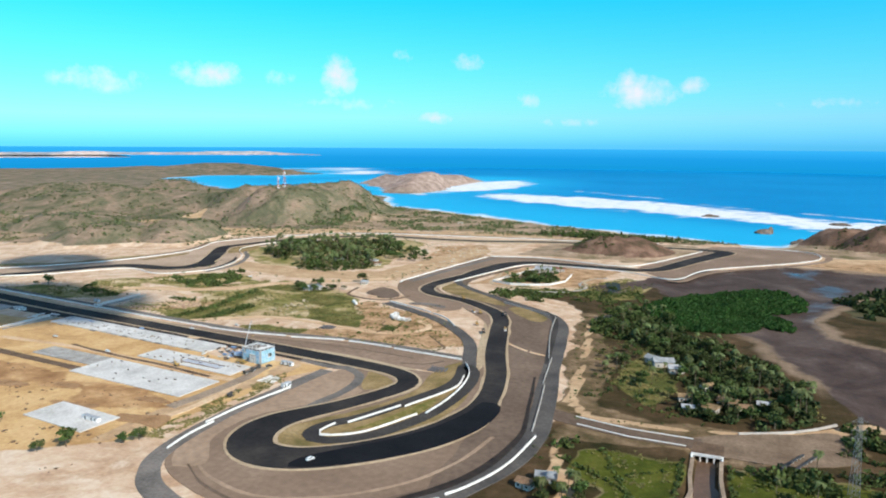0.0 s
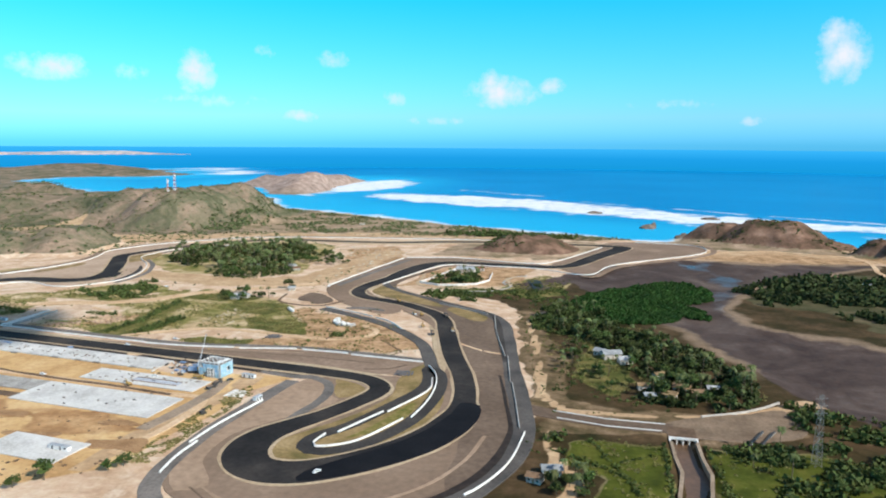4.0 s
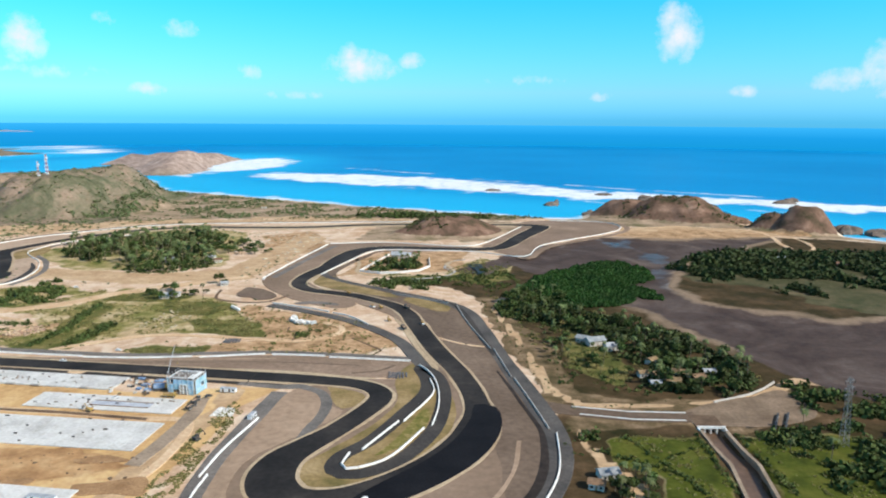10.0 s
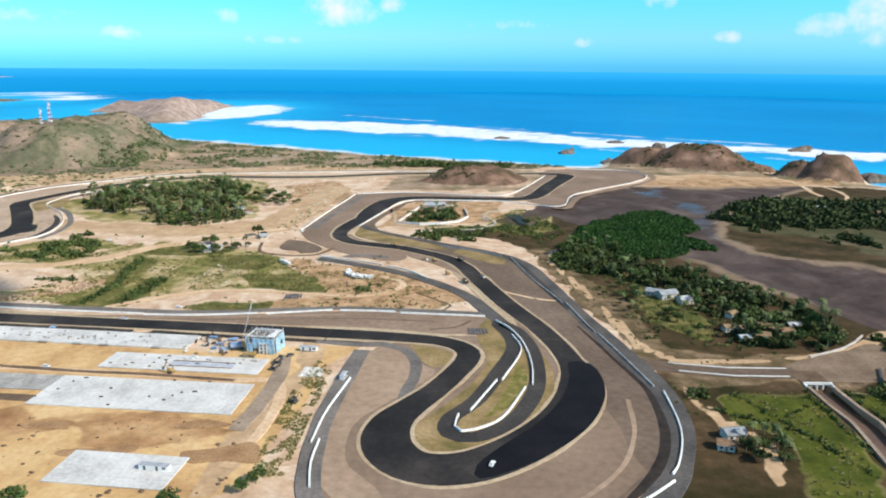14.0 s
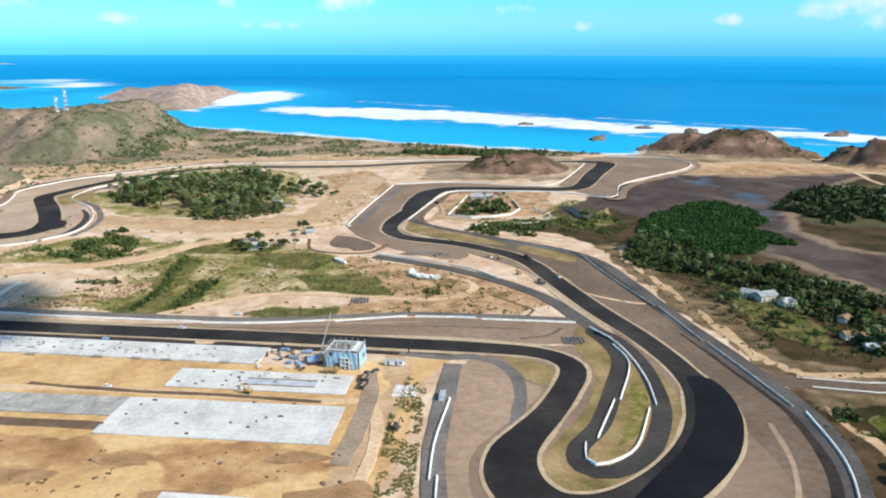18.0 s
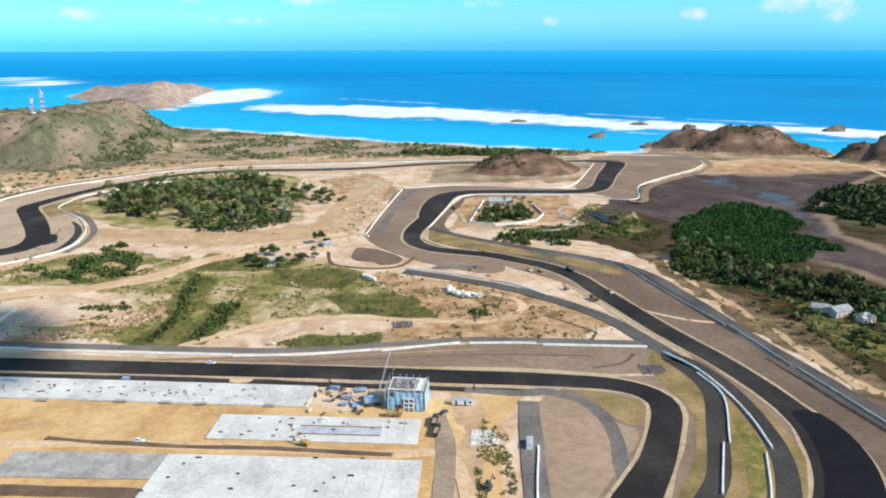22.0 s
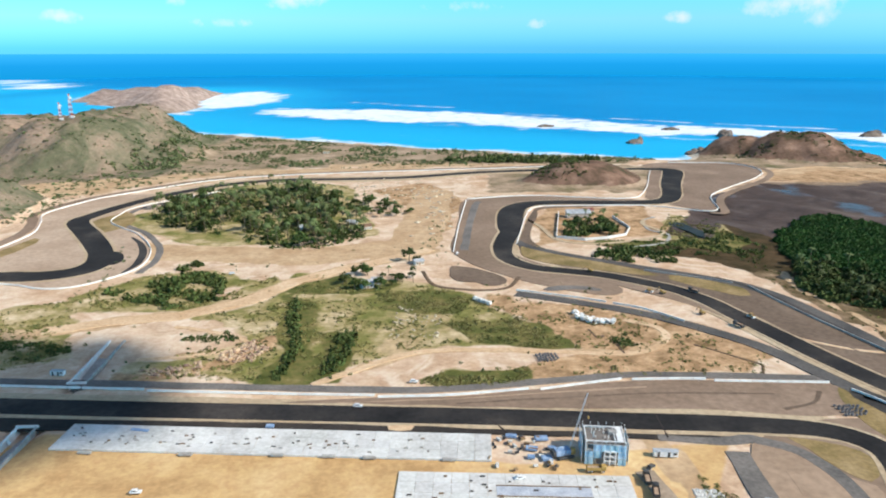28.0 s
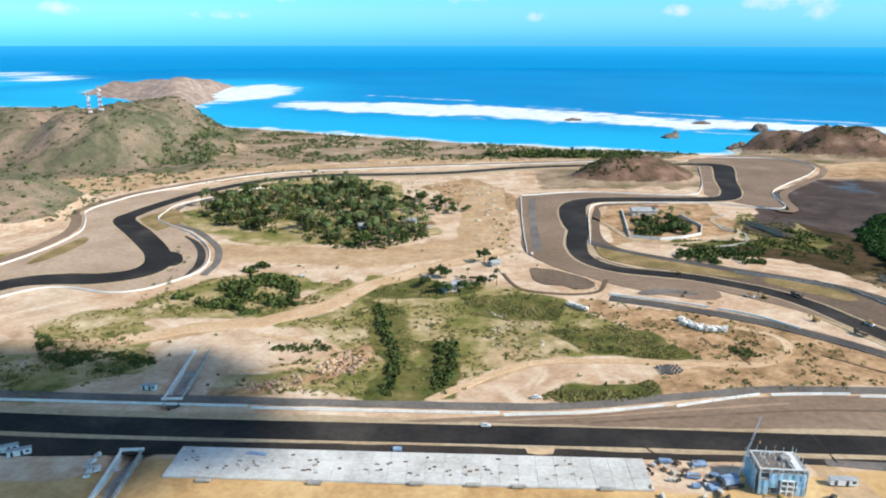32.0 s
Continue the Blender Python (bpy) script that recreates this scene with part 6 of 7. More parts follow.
def race_control():
    """Three-storey concrete frame, half wrapped in blue netting, roof still open."""
    root = thing("unfinished_building", "unfinished concrete building wrapped in blue scaffold netting", "building")
    root.matrix_basis = pose(100.3, 160.6, 0.1, 0, 0, -9)
    L, D, H = 11.6, 9.0, 2.15
    # top slab: dark grey in place of the shaded interior under an open roof
    for k in range(4):
        part("floor_slab", bm_box(-L / 2, L / 2, -D / 2, D / 2, k * H - 0.2, k * H + 0.05, 0.04), MAT_CONCRETE if k < 3 else MAT_OLD_ASPHALT, root)
    col = part("column", bm_box(-0.22, 0.22, -0.22, 0.22, 0, 3 * H + 0.6, 0.03), MAT_CONCRETE, root, at=pose(-L / 2 + 0.3, -D / 2 + 0.3, 0))
    for i in range(5):
        for j in range(4):
            if i or j:
                again(col, pose(-L / 2 + 0.3 + i * (L - 0.6) / 4, -D / 2 + 0.3 + j * (D - 0.6) / 3, 0))
    beam = part("roof_beam", bm_box(-L / 2, L / 2, -0.15, 0.15, 3 * H + 0.5, 3 * H + 0.8, 0.03), MAT_WHITE_PAINT, root, at=pose(0, -D / 2 + 0.3, 0))
    again(beam, pose(0, D / 2 - 0.3, 0))
    cross = part("roof_joist", bm_box(-0.12, 0.12, -D / 2, D / 2, 3 * H + 0.52, 3 * H + 0.78, 0.03), MAT_WHITE_PAINT, root, at=pose(-L / 2 + 0.3, 0, 0))
    for i in (3, 4):
        again(cross, pose(-L / 2 + 0.3 + i * (L - 0.6) / 4, 0, 0))
    part("roof_strip", bm_box(-0.9, 0.9, -D / 2 + 0.4, D / 2 - 0.4, 3 * H + 0.55, 3 * H + 0.7, 0.03), MAT_WHITE_PAINT, root, "white roofing strip", at=pose(L / 2 - 1.6, 0, 0))
    upright = part("roof_upright", bm_box(-0.1, 0.1, -0.1, 0.1, 3 * H, 3 * H + 1.5, 0.02), MAT_WHITE_PAINT, root, at=pose(-3.4, 2.6, 0))
    for ux, uy in ((-2.2, 2.9), (-1.0, 2.8), (0.2, 3.0), (-3.6, 0.8), (-3.2, -1.2), (0.8, -2.4)):
        again(upright, pose(ux, uy, 0))
    rng = np.random.RandomState(5)
    for side, (ox, oy, turn, width, n) in enumerate([(0, -D / 2 - 0.75, 0, L, 5), (0, D / 2 + 0.75, 0, L, 5), (-L / 2 - 0.75, 0, 90, D, 4), (L / 2 + 0.75, 0, 90, D, 4)]):
        w = width / n
        for i in range(n):
            for k in range(3):
                if side == 0 and 2 <= i <= 3 and k < 2 or rng.rand() < 0.1:
                    continue
                bm = bmesh.new()
                cells = 4
                grid = [[bm.verts.new((-w / 2 + 0.05 + (w - 0.1) * a / cells, 0.10 * math.sin(a * 1.9 + i + k) + 0.06 * rng.uniform(-1, 1), 0.05 + (H - 0.1) * b / cells)) for a in range(cells + 1)] for b in range(cells + 1)]
                for b in range(cells):
                    for a in range(cells):
                        bm.faces.new((grid[b][a], grid[b][a + 1], grid[b + 1][a + 1], grid[b + 1][a]))
                r = Matrix.Translation((ox, oy, k * H)) @ Matrix.Rotation(radians(turn), 4, 'Z') @ Matrix.Translation((-width / 2 + w * (i + 0.5), 0, 0))
                part("net_panel", bm, MAT_BLUE_NET, root, at=r)
        pole = None
        for i in range(n + 1):
            r = Matrix.Translation((ox, oy, 0)) @ Matrix.Rotation(radians(turn), 4, 'Z') @ Matrix.Translation((-width / 2 + w * i, 0.12, 0))
            if pole is None:
                pole = part("scaffold_pole", bar(bmesh.new(), (0, 0, 0), (0, 0, 3 * H + 1.6), 0.06), MAT_STEEL, root, at=r)
            else:
                again(pole, r)
        for k in range(1, 4):
            r = Matrix.Translation((ox, oy, k * H)) @ Matrix.Rotation(radians(turn), 4, 'Z') @ Matrix.Translation((0, 0.12, 0))
            part("scaffold_rail", bar(bmesh.new(), (-width / 2, 0, 0), (width / 2, 0, 0), 0.05), MAT_STEEL, root, at=r)
    part("stair_core", bm_box(-1.2, 1.2, -1.0, 1.0, 0, 3 * H + 1.0, 0.05), MAT_GREY_CONCRETE, root, at=pose(2.5, 1.5, 0))
    for k in range(3):
        part("entrance_beam", bm_box(-1.6, 1.6, -0.25, 0.25, 1.3 + 1.5 * k, 1.6 + 1.5 * k, 0.04), MAT_WHITE_PAINT, root, "white entrance beam", at=pose(1.2, -D / 2 - 0.9, 0))
    for ux in (-1.6, 0, 1.6):
        part("entrance_post", bm_box(-0.15, 0.15, -0.2, 0.2, 0, 4.6, 0.04), MAT_WHITE_PAINT, root, "white entrance post", at=pose(1.2 + ux, -D / 2 - 0.9, 0))


race_control()


def lattice(bm, a, b, half, bays, r):
    """A square lattice mast from a to b: four chords with diagonals."""
    a, b = Vector(a), Vector(b)
    q = (b - a).to_track_quat('Z', 'Y')
    n = bays
    offs = [q @ Vector((x, y, 0)) for x, y in ((-half, -half), (half, -half), (half, half), (-half, half))]
    for o in offs:
        bar(bm, a + o, b + o * 0.6, r, 4)
    for i in range(n):
        p, s = a + (b - a) * (i / n), a + (b - a) * ((i + 1) / n)
        for j in range(4):
            bar(bm, p + offs[j], s + offs[(j + 1) % 4] * 0.9, r * 0.6, 3)
    return bm


def crawler_crane(x, y, turn):
    root = thing("crawler_crane", "blue crawler crane with a raised lattice boom", "crane")
    root.matrix_basis = pose(x, y, 0.1, 0, 0, turn)
    t = part("crawler_track", bm_box(-2.6, 2.6, -0.45, 0.45, 0, 0.9, 0.25), MAT_RUBBER, root, at=pose(0, -1.6, 0))
    again(t, pose(0, 1.6, 0))
    part("upper_body", bm_box(-3.0, 1.6, -1.4, 1.4, 1.0, 2.6, 0.12), MAT_BLUE_TARP, root, "blue crane body")
    cab = part("cab", bm_box(1.6, 3.0, -1.4, -0.2, 1.0, 2.9, 0.12), MAT_YELLOW_PAINT, root)
    part("cab_window", bm_box(3.0, 3.03, -1.25, -0.35, 1.9, 2.7), MAT_GLASS, cab)
    part("counterweight", bm_box(-3.9, -3.0, -1.4, 1.4, 1.0, 2.4, 0.1), MAT_DARK_STEEL, root)
    part("boom", lattice(bmesh.new(), (1.4, 0, 1.6), (6.5, 0, 19.5), 0.2, 18, 0.035), MAT_STEEL, root, "slender grey lattice boom")
    bm = bar(bmesh.new(), (-2.6, 0, 2.4), (6.5, 0, 19.5), 0.03, 3)
    bar(bm, (6.5, 0, 19.5), (7.2, 0, 12.0), 0.03, 3)
    part("cable", bm, MAT_DARK_STEEL, root)
    part("hook_block", bm_box(7.0, 7.4, -0.2, 0.2, 11.2, 12.0, 0.08), MAT_YELLOW_PAINT, root)


crawler_crane(88.8, 160.8, 12)


def cabin(x, y, turn, length=7.0, label="white site cabin with dark doorways"):
    root = thing("site_cabin", label, "cabin", "site cabins")
    root.matrix_basis = pose(x, y, 0.1, 0, 0, turn)
    part("body", bm_box(-length / 2, length / 2, -0.9, 0.9, 0.1, 1.8, 0.04), MAT_WHITE_PAINT, root)
    part("roof", bm_box(-length / 2 - 0.15, length / 2 + 0.15, -0.98, 0.98, 1.8, 1.9, 0.03), MAT_TIN, root)
    d = part("door", bm_box(-0.34, 0.34, -0.04, 0.04, 0, 1.45, 0.01), MAT_DARK_STEEL, root, at=pose(-length * 0.3, -0.93, 0.15))
    part("handle", bm_box(0.22, 0.28, -0.09, -0.04, 0.68, 0.8), MAT_STEEL, d)
    again(d, pose(length * 0.12, -0.93, 0.15))
    part("window", bm_box(-0.5, 0.5, -0.03, 0.03, 0, 0.65, 0.01), MAT_GLASS, root, at=pose(length * 0.36, -0.92, 0.85))
    return root


cabin(118.5, 159.2, -8)
cabin(-83.7, 226, -8, 5.0)
cabin(-112, 189.5, 20, 6.0)
cabin(-107.5, 187.6, 20, 6.0)
cabin(136.4, 132.5, 80, 4.6, "long white site cabin beside the barrier")
cabin(90, 68.5, -7, 9.0)


# ---- vehicles ----
MAT_OCHRE_PAINT = two_tone("ochre_paint", [(0.3, (0.28, 0.17, 0.05)), (0.7, (0.42, 0.27, 0.09))], 0.8, 4.0, 0.6, 0.3)
def wheels(root, spots, radius, width):
    bm = bar(bmesh.new(), (0, -width / 2, 0), (0, width / 2, 0), radius, 12)
    rim = bar(bmesh.new(), (0, -width / 2 - 0.02, 0), (0, width / 2 + 0.02, 0), radius * 0.55, 8)
    first = part("wheel", bm, MAT_RUBBER, root, at=pose(*spots[0], radius))
    r = part("rim", rim, MAT_STEEL, first)
    for s in spots[1:]:
        w = again(first, pose(*s, radius))
        o = new("rim", r.data)
        o.parent = w


def car(x, y, turn, paint, label):
    root = thing("car", label, "car", "parked cars")
    root.matrix_basis = pose(x, y, 0.24, 0, 0, turn) @ Matrix.Scale(0.72, 4)
    part("body", bm_box(-2.2, 2.2, -0.88, 0.88, 0.3, 0.95, 0.16), paint, root)
    bm = bm_box(-1.5, 0.9, -0.78, 0.78, 0.95, 1.6, 0.2)
    part("cabin", bm, paint, root)
    part("windscreen", bm_box(0.86, 0.93, -0.66, 0.66, 1.02, 1.48), MAT_GLASS, root)
    part("side_window", bm_box(-1.2, 0.6, -0.81, 0.81, 1.08, 1.45), MAT_GLASS, root)
    wheels(root, [(-1.35, -0.8), (1.35, -0.8), (-1.35, 0.8), (1.35, 0.8)], 0.34, 0.24)
    return root


def truck(x, y, turn, paint, label):
    root = thing("truck", label, "truck", "site trucks")
    root.matrix_basis = pose(x, y, 0.24, 0, 0, turn) @ Matrix.Scale(0.74, 4)
    part("chassis", bm_box(-3.6, 3.2, -0.5, 0.5, 0.65, 0.95, 0.04), MAT_DARK_STEEL, root)
    cab = part("cab", bm_box(1.9, 3.7, -1.15, 1.15, 0.75, 2.7, 0.15), paint, root)
    part("windscreen", bm_box(3.68, 3.73, -0.95, 0.95, 1.7, 2.5), MAT_GLASS, cab)
    bm = bm_box(-3.7, 1.7, -1.2, 1.2, 0.95, 1.1, 0.02)
    for y0, y1 in ((-1.2, -1.1), (1.1, 1.2)):
        box(bm, -3.7, 1.7, y0, y1, 1.1, 2.2)
    box(bm, 1.6, 1.7, -1.1, 1.1, 1.1, 2.5)
    box(bm, -3.7, -3.6, -1.1, 1.1, 1.1, 2.1)
    part("tipper_bed", bm, paint, root)
    part("load", bm_box(-3.5, 1.5, -1.05, 1.05, 1.1, 1.9, 0.3), MAT_RUBBLE, root, "heaped earth load")
    wheels(root, [(2.6, -1.0), (2.6, 1.0), (-1.6, -1.0), (-1.6, 1.0), (-2.8, -1.0), (-2.8, 1.0)], 0.5, 0.35)
    return root


def excavator(x, y, turn, paint, label):
    root = thing("excavator", label, "excavator", "earth-moving machines")
    root.matrix_basis = pose(x, y, 0.24, 0, 0, turn) @ Matrix.Scale(0.68, 4)
    t = part("crawler_track", bm_box(-1.9, 1.9, -0.3, 0.3, 0, 0.85, 0.22), MAT_RUBBER, root, at=pose(0, -1.15, 0))
    again(t, pose(0, 1.15, 0))
    part("house", bm_box(-2.0, 0.9, -1.3, 1.3, 1.0, 2.1, 0.15), paint, root)
    cab = part("cab", bm_box(0.1, 1.5, 0.25, 1.3, 1.0, 2.9, 0.12), paint, root)
    part("window", bm_box(1.5, 1.53, 0.4, 1.15, 1.7, 2.7), MAT_GLASS, cab)
    part("boom", bar(bmesh.new(), (1.0, -0.2, 1.7), (3.6, -0.2, 4.2), 0.28, 4, 0.2), paint, root)
    part("arm", bar(bmesh.new(), (3.5, -0.2, 4.3), (5.3, -0.2, 2.0), 0.2, 4, 0.14), paint, root)
    part("bucket", bm_box(4.9, 5.8, -0.75, 0.35, 1.0, 1.9, 0.25), MAT_DARK_STEEL, root)
    return root


def roller(x, y, turn):
    root = thing("road_roller", "ochre road roller on the new asphalt", "roller", "earth-moving machines")
    root.matrix_basis = pose(x, y, 0.24, 0, 0, turn) @ Matrix.Scale(0.75, 4)
    part("front_drum", bar(bmesh.new(), (1.7, -1.0, 0.75), (1.7, 1.0, 0.75), 0.75, 14), MAT_STEEL, root)
    part("rear_drum", bar(bmesh.new(), (-1.7, -1.0, 0.75), (-1.7, 1.0, 0.75), 0.75, 14), MAT_STEEL, root)
    part("body", bm_box(-2.2, 2.2, -0.9, 0.9, 1.1, 1.8, 0.12), MAT_OCHRE_PAINT, root)
    bm = bm_box(-0.9, 0.9, -0.9, 0.9, 2.75, 2.9, 0.04)
    for px in (-0.8, 0.8):
        for py in (-0.8, 0.8):
            bar(bm, (px, py, 1.8), (px, py, 2.75), 0.05, 4)
    part("canopy", bm, MAT_OCHRE_PAINT, root)


for x, y, a in [(143, 337, 140), (169, 300, 120), (176.8, 271.7, 110)]:
    excavator(x, y, a, MAT_OCHRE_PAINT, "ochre tracked excavator beside the track")
for x, y, a in [(185, 301.7, 118), (186.4, 256.2, 112)]:
    truck(x, y, a, MAT_DARK_STEEL, "dark tipper truck beside the track")
roller(196.6, 265.9, 108)
roller(163.4, 302.6, 130)
truck(96, 152.4, -5, MAT_YELLOW_PAINT, "yellow tipper truck by the unfinished building")
truck(108.8, 147, 80, MAT_DARK_STEEL, "dark tipper truck beside the slab")
truck(109.2, 141, 75, MAT_DARK_STEEL, "dark tipper truck beside the slab")
excavator(69.9, 136.1, 160, MAT_YELLOW_PAINT, "yellow tracked excavator between the slabs")
excavator(122, 112, 60, MAT_DARK_STEEL, "dark tracked excavator on the dug ground")
for x, y, a, c, l in [(188.5, 72, 68, MAT_WHITE_PAINT, "small white car on the race track"), (27, 194.5, -6, MAT_STEEL, "small grey car on the main straight"),
                      (20, 140.2, -5, MAT_WHITE_PAINT, "white car between the slabs"), (-30, 150, 0, MAT_WHITE_PAINT, "white car on the sandy paddock"), (46, 211.5, -5, MAT_WHITE_PAINT, "white car on the service road"),
                      (74, 150, 10, MAT_WHITE_PAINT, "white car beside the slab"), (112, 153, 40, MAT_DARK_STEEL, "dark car near the site cabin"), (-47, 345, 30, MAT_STEEL, "grey car at the edge of the field"),
                      (75, 376, 80, MAT_WHITE_PAINT, "white car near the barrier end")]:
    car(x, y, a, c, l)


# ---- site stores ----
def bundle(x, y, turn, size, mat, name, label, category, rows=4, z=0.12):
    """A stack of long bars or sheets on two sleepers."""
    root = thing(name, label, category, "site stores")
    root.matrix_basis = pose(x, y, z, 0, 0, turn)
    L, Wd, Ht = size
    s = part("sleeper", bm_box(-0.12, 0.12, -Wd / 2, Wd / 2, 0, 0.15, 0.02), MAT_TIMBER, root, at=pose(-L * 0.32, 0, 0))
    again(s, pose(L * 0.32, 0, 0))
    for k in range(rows):
        part("layer", bm_box(-L / 2 + 0.1 * (k % 2), L / 2 - 0.06 * k, -Wd / 2 + 0.05 * k, Wd / 2 - 0.03 * k, 0.15 + k * Ht / rows, 0.13 + (k + 1) * Ht / rows, 0.02), mat, root)


rng = np.random.RandomState(9)
for k in range(64):      # steel and shuttering on the long slab
    u, v = rng.uniform(0.02, 0.9), rng.uniform(0.15, 0.85)
    bundle(-62 + 131 * u - 1.6 * v, 188.3 - 14.5 * u - 14.5 * v, -6 + rng.uniform(-8, 8), (rng.uniform(0.5, 1.5), rng.uniform(0.2, 0.4), 0.3), (MAT_DARK_STEEL, MAT_GREY_CONCRETE, MAT_TIMBER, MAT_GREY_CONCRETE)[k % 4], "bar_stack", "small stack of bars and shuttering on the slab", "bar stack", 2, 0.6)
for x, y, sx, sy in [(-40, 183, 6, 1.4), (0, 183.2, 2.6, 1.6), (75, 172.5, 3.5, 1.6), (84, 170.5, 4, 2.4), (80, 165, 3.5, 2.2), (83.5, 159.5, 3, 2.4), (79, 160.5, 2.2, 1.6), (86, 165, 2.5, 1.5)]:
    bundle(x, y, -6 + 9 * math.sin(x), (sx, sy, 0.6), MAT_BLUE_TARP, "covered_stack", "stack of materials under a blue tarpaulin", "covered stack", 2)
for k in range(30):
    x, y = rng.uniform(66, 92), rng.uniform(152, 172)
    if not (92 < x < 109 and 154 < y < 168):
        bundle(x, y, rng.uniform(0, 180), (rng.uniform(0.8, 2.0), rng.uniform(0.5, 1.0), 0.7), [MAT_TIMBER, MAT_DARK_STEEL, MAT_CONCRETE][k % 3], "timber_stack", "small stack of site timber and blocks", "stack", 3)
for k, (x, y) in enumerate([(-52, 171), (-22, 168), (5, 166), (32, 163), (55, 160.5), (20, 164.5)]):
    bundle(x, y, -6, (4.0, 1.1, 0.6), MAT_GREY_CONCRETE, "panel_stack", "stack of grey precast panels on sand", "panel stack", 2)
bay = thing("reinforcement_bay", "pale blue-grey shuttered bay on the concrete slab", "formwork", "site stores")
bay.matrix_basis = pose(79.5, 143.4, 0.37, 0, 0, -5.6)
part("mat", bm_box(-12.8, 12.8, -2.3, 2.3, 0, 0.05, 0.01), two_tone("wet_bay_concrete", [(0.3, (0.36, 0.39, 0.46)), (0.7, (0.54, 0.57, 0.62))], 0.3, 2.0, 0.8), bay)
side = part("shutter_board", bm_box(-12.8, 12.8, -0.08, 0.08, 0, 0.3, 0.01), MAT_TIMBER, bay, at=pose(0, -2.4, 0))
again(side, pose(0, 2.4, 0))
for k in range(24):
    u, v = rng.uniform(0.05, 0.95), rng.uniform(0.1, 0.9)
    bundle(40.6 + 64 * u - 1.4 * v, 155.8 - 6.4 * u - 14.6 * v, -5 + rng.uniform(-6, 6), (rng.uniform(0.5, 1.6), 0.35, 0.3), (MAT_DARK_STEEL, MAT_TIMBER)[k % 2], "bar_stack", "dark stack of steel bars on the slab", "bar stack", 2, 0.37)
for k in range(14):
    u, v = rng.uniform(0, 1), rng.uniform(0, 1)
    bundle(31 + 73.5 * u - 2.2 * v, 133 - 7 * u - 23.5 * v, -5 + rng.uniform(-5, 5), (rng.uniform(0.6, 1.8), 0.4, 0.35), MAT_DARK_STEEL, "bar_stack", "dark stack of steel bars on the slab", "bar stack", 2, 0.36)


for k in range(16):
    jit = np.random.RandomState(500 + k)
    bundle(-84 + 2.2 * jit.randn(), 179.5 + 3.2 * jit.randn(), float(jit.uniform(0, 180)), (1.8, 0.9, 0.5), MAT_BARRIER, "panel_stack", "stack of white precast panels beside the ramp", "panel stack", 2)


def precast_ring(x, y, turn, lean=0.0):
    root = thing("precast_ring", "white precast concrete culvert ring", "concrete ring", "culvert rings in rows")
    root.matrix_basis = pose(x, y, 0.05, lean, 0, turn)
    bm = bmesh.new()
    n, ro, ri, w = 12, 0.95, 0.72, 0.7
    rings = [[bm.verts.new((r * math.cos(6.2832 * i / n), s, ro + r * math.sin(6.2832 * i / n))) for i in range(n)] for s in (-w, w) for r in (ro, ri)]
    a, b, c, d = rings
    for i in range(n):
        j = (i + 1) % n
        bm.faces.new((a[i], a[j], c[j], c[i]))
        bm.faces.new((b[j], b[i], d[i], d[j]))
        bm.faces.new((a[j], a[i], b[i], b[j]))
        bm.faces.new((c[i], c[j], d[j], d[i]))
    return part("ring", bm, MAT_BARRIER, root)


RING_MESH = precast_ring(119.5, 275.5, 20).data
for k in range(33):
    row = k // 12
    u, jit = (k % 12) / 11, np.random.RandomState(k)
    x, y = 118.8 + 13.8 * u ** 1.5 + 0.4 * jit.randn() + 1.6 * row, 275 - 27 * u + 15.2 * u * u + 0.5 * jit.randn() + 1.8 * row
    if k >= 24:
        x, y = 77 + (k - 24) * 0.75, 297 - (k - 24) * 0.9
    root = thing("precast_ring", "white precast concrete culvert ring", "concrete ring", "culvert rings in rows")
    root.matrix_basis = pose(x, y, 0.05, 0, 0, 20 + 60 * math.sin(k * 2.3))
    o = new("ring", RING_MESH)
    o.parent = root


MAT_OLD_RUBBER = two_tone("dusty_rubber", [(0.3, (0.10, 0.10, 0.11)), (0.7, (0.20, 0.195, 0.20))], 2.0, 8.0, 0.9)


def tyre_stack(x, y):
    root = thing("tyre_stack", "stack of old black tyres on sand", "tyre stack", "tyre stacks by the track")
    root.location = (x, y, 0.05)
    bm = bmesh.new()
    for k in range(3):
        prof = [(0.22, 0.02), (0.42, 0.0), (0.52, 0.1), (0.42, 0.24), (0.22, 0.22)]
        n = 10
        rows = [[bm.verts.new((r * math.cos(6.2832 * i / n), r * math.sin(6.2832 * i / n), z + 0.25 * k)) for r, z in prof] for i in range(n)]
        for i in range(n):
            for j in range(len(prof)):
                bm.faces.new((rows[i][j], rows[(i + 1) % n][j], rows[(i + 1) % n][(j + 1) % len(prof)], rows[i][(j + 1) % len(prof)]))
    return (root, part("tyre", bm, MAT_OLD_RUBBER, root))


T_ROOT, T_PART = tyre_stack(94, 232)
for k in range(27):
    for cx, cy, w in ((94, 232.5, 1.25), (185.5, 184.5, 1.3)):
        if k == 0 and cx == 94:
            continue
        root = thing("tyre_stack", "stack of old black tyres on sand", "tyre stack", "tyre stacks by the track")
        root.matrix_basis = pose(cx + (k % 7) * w + 0.3 * math.sin(k), cy - (k // 7) * 1.9 + 0.3 * math.cos(k * 1.7), 0.12)
        o = new("tyre", T_PART.data)
        o.parent = root


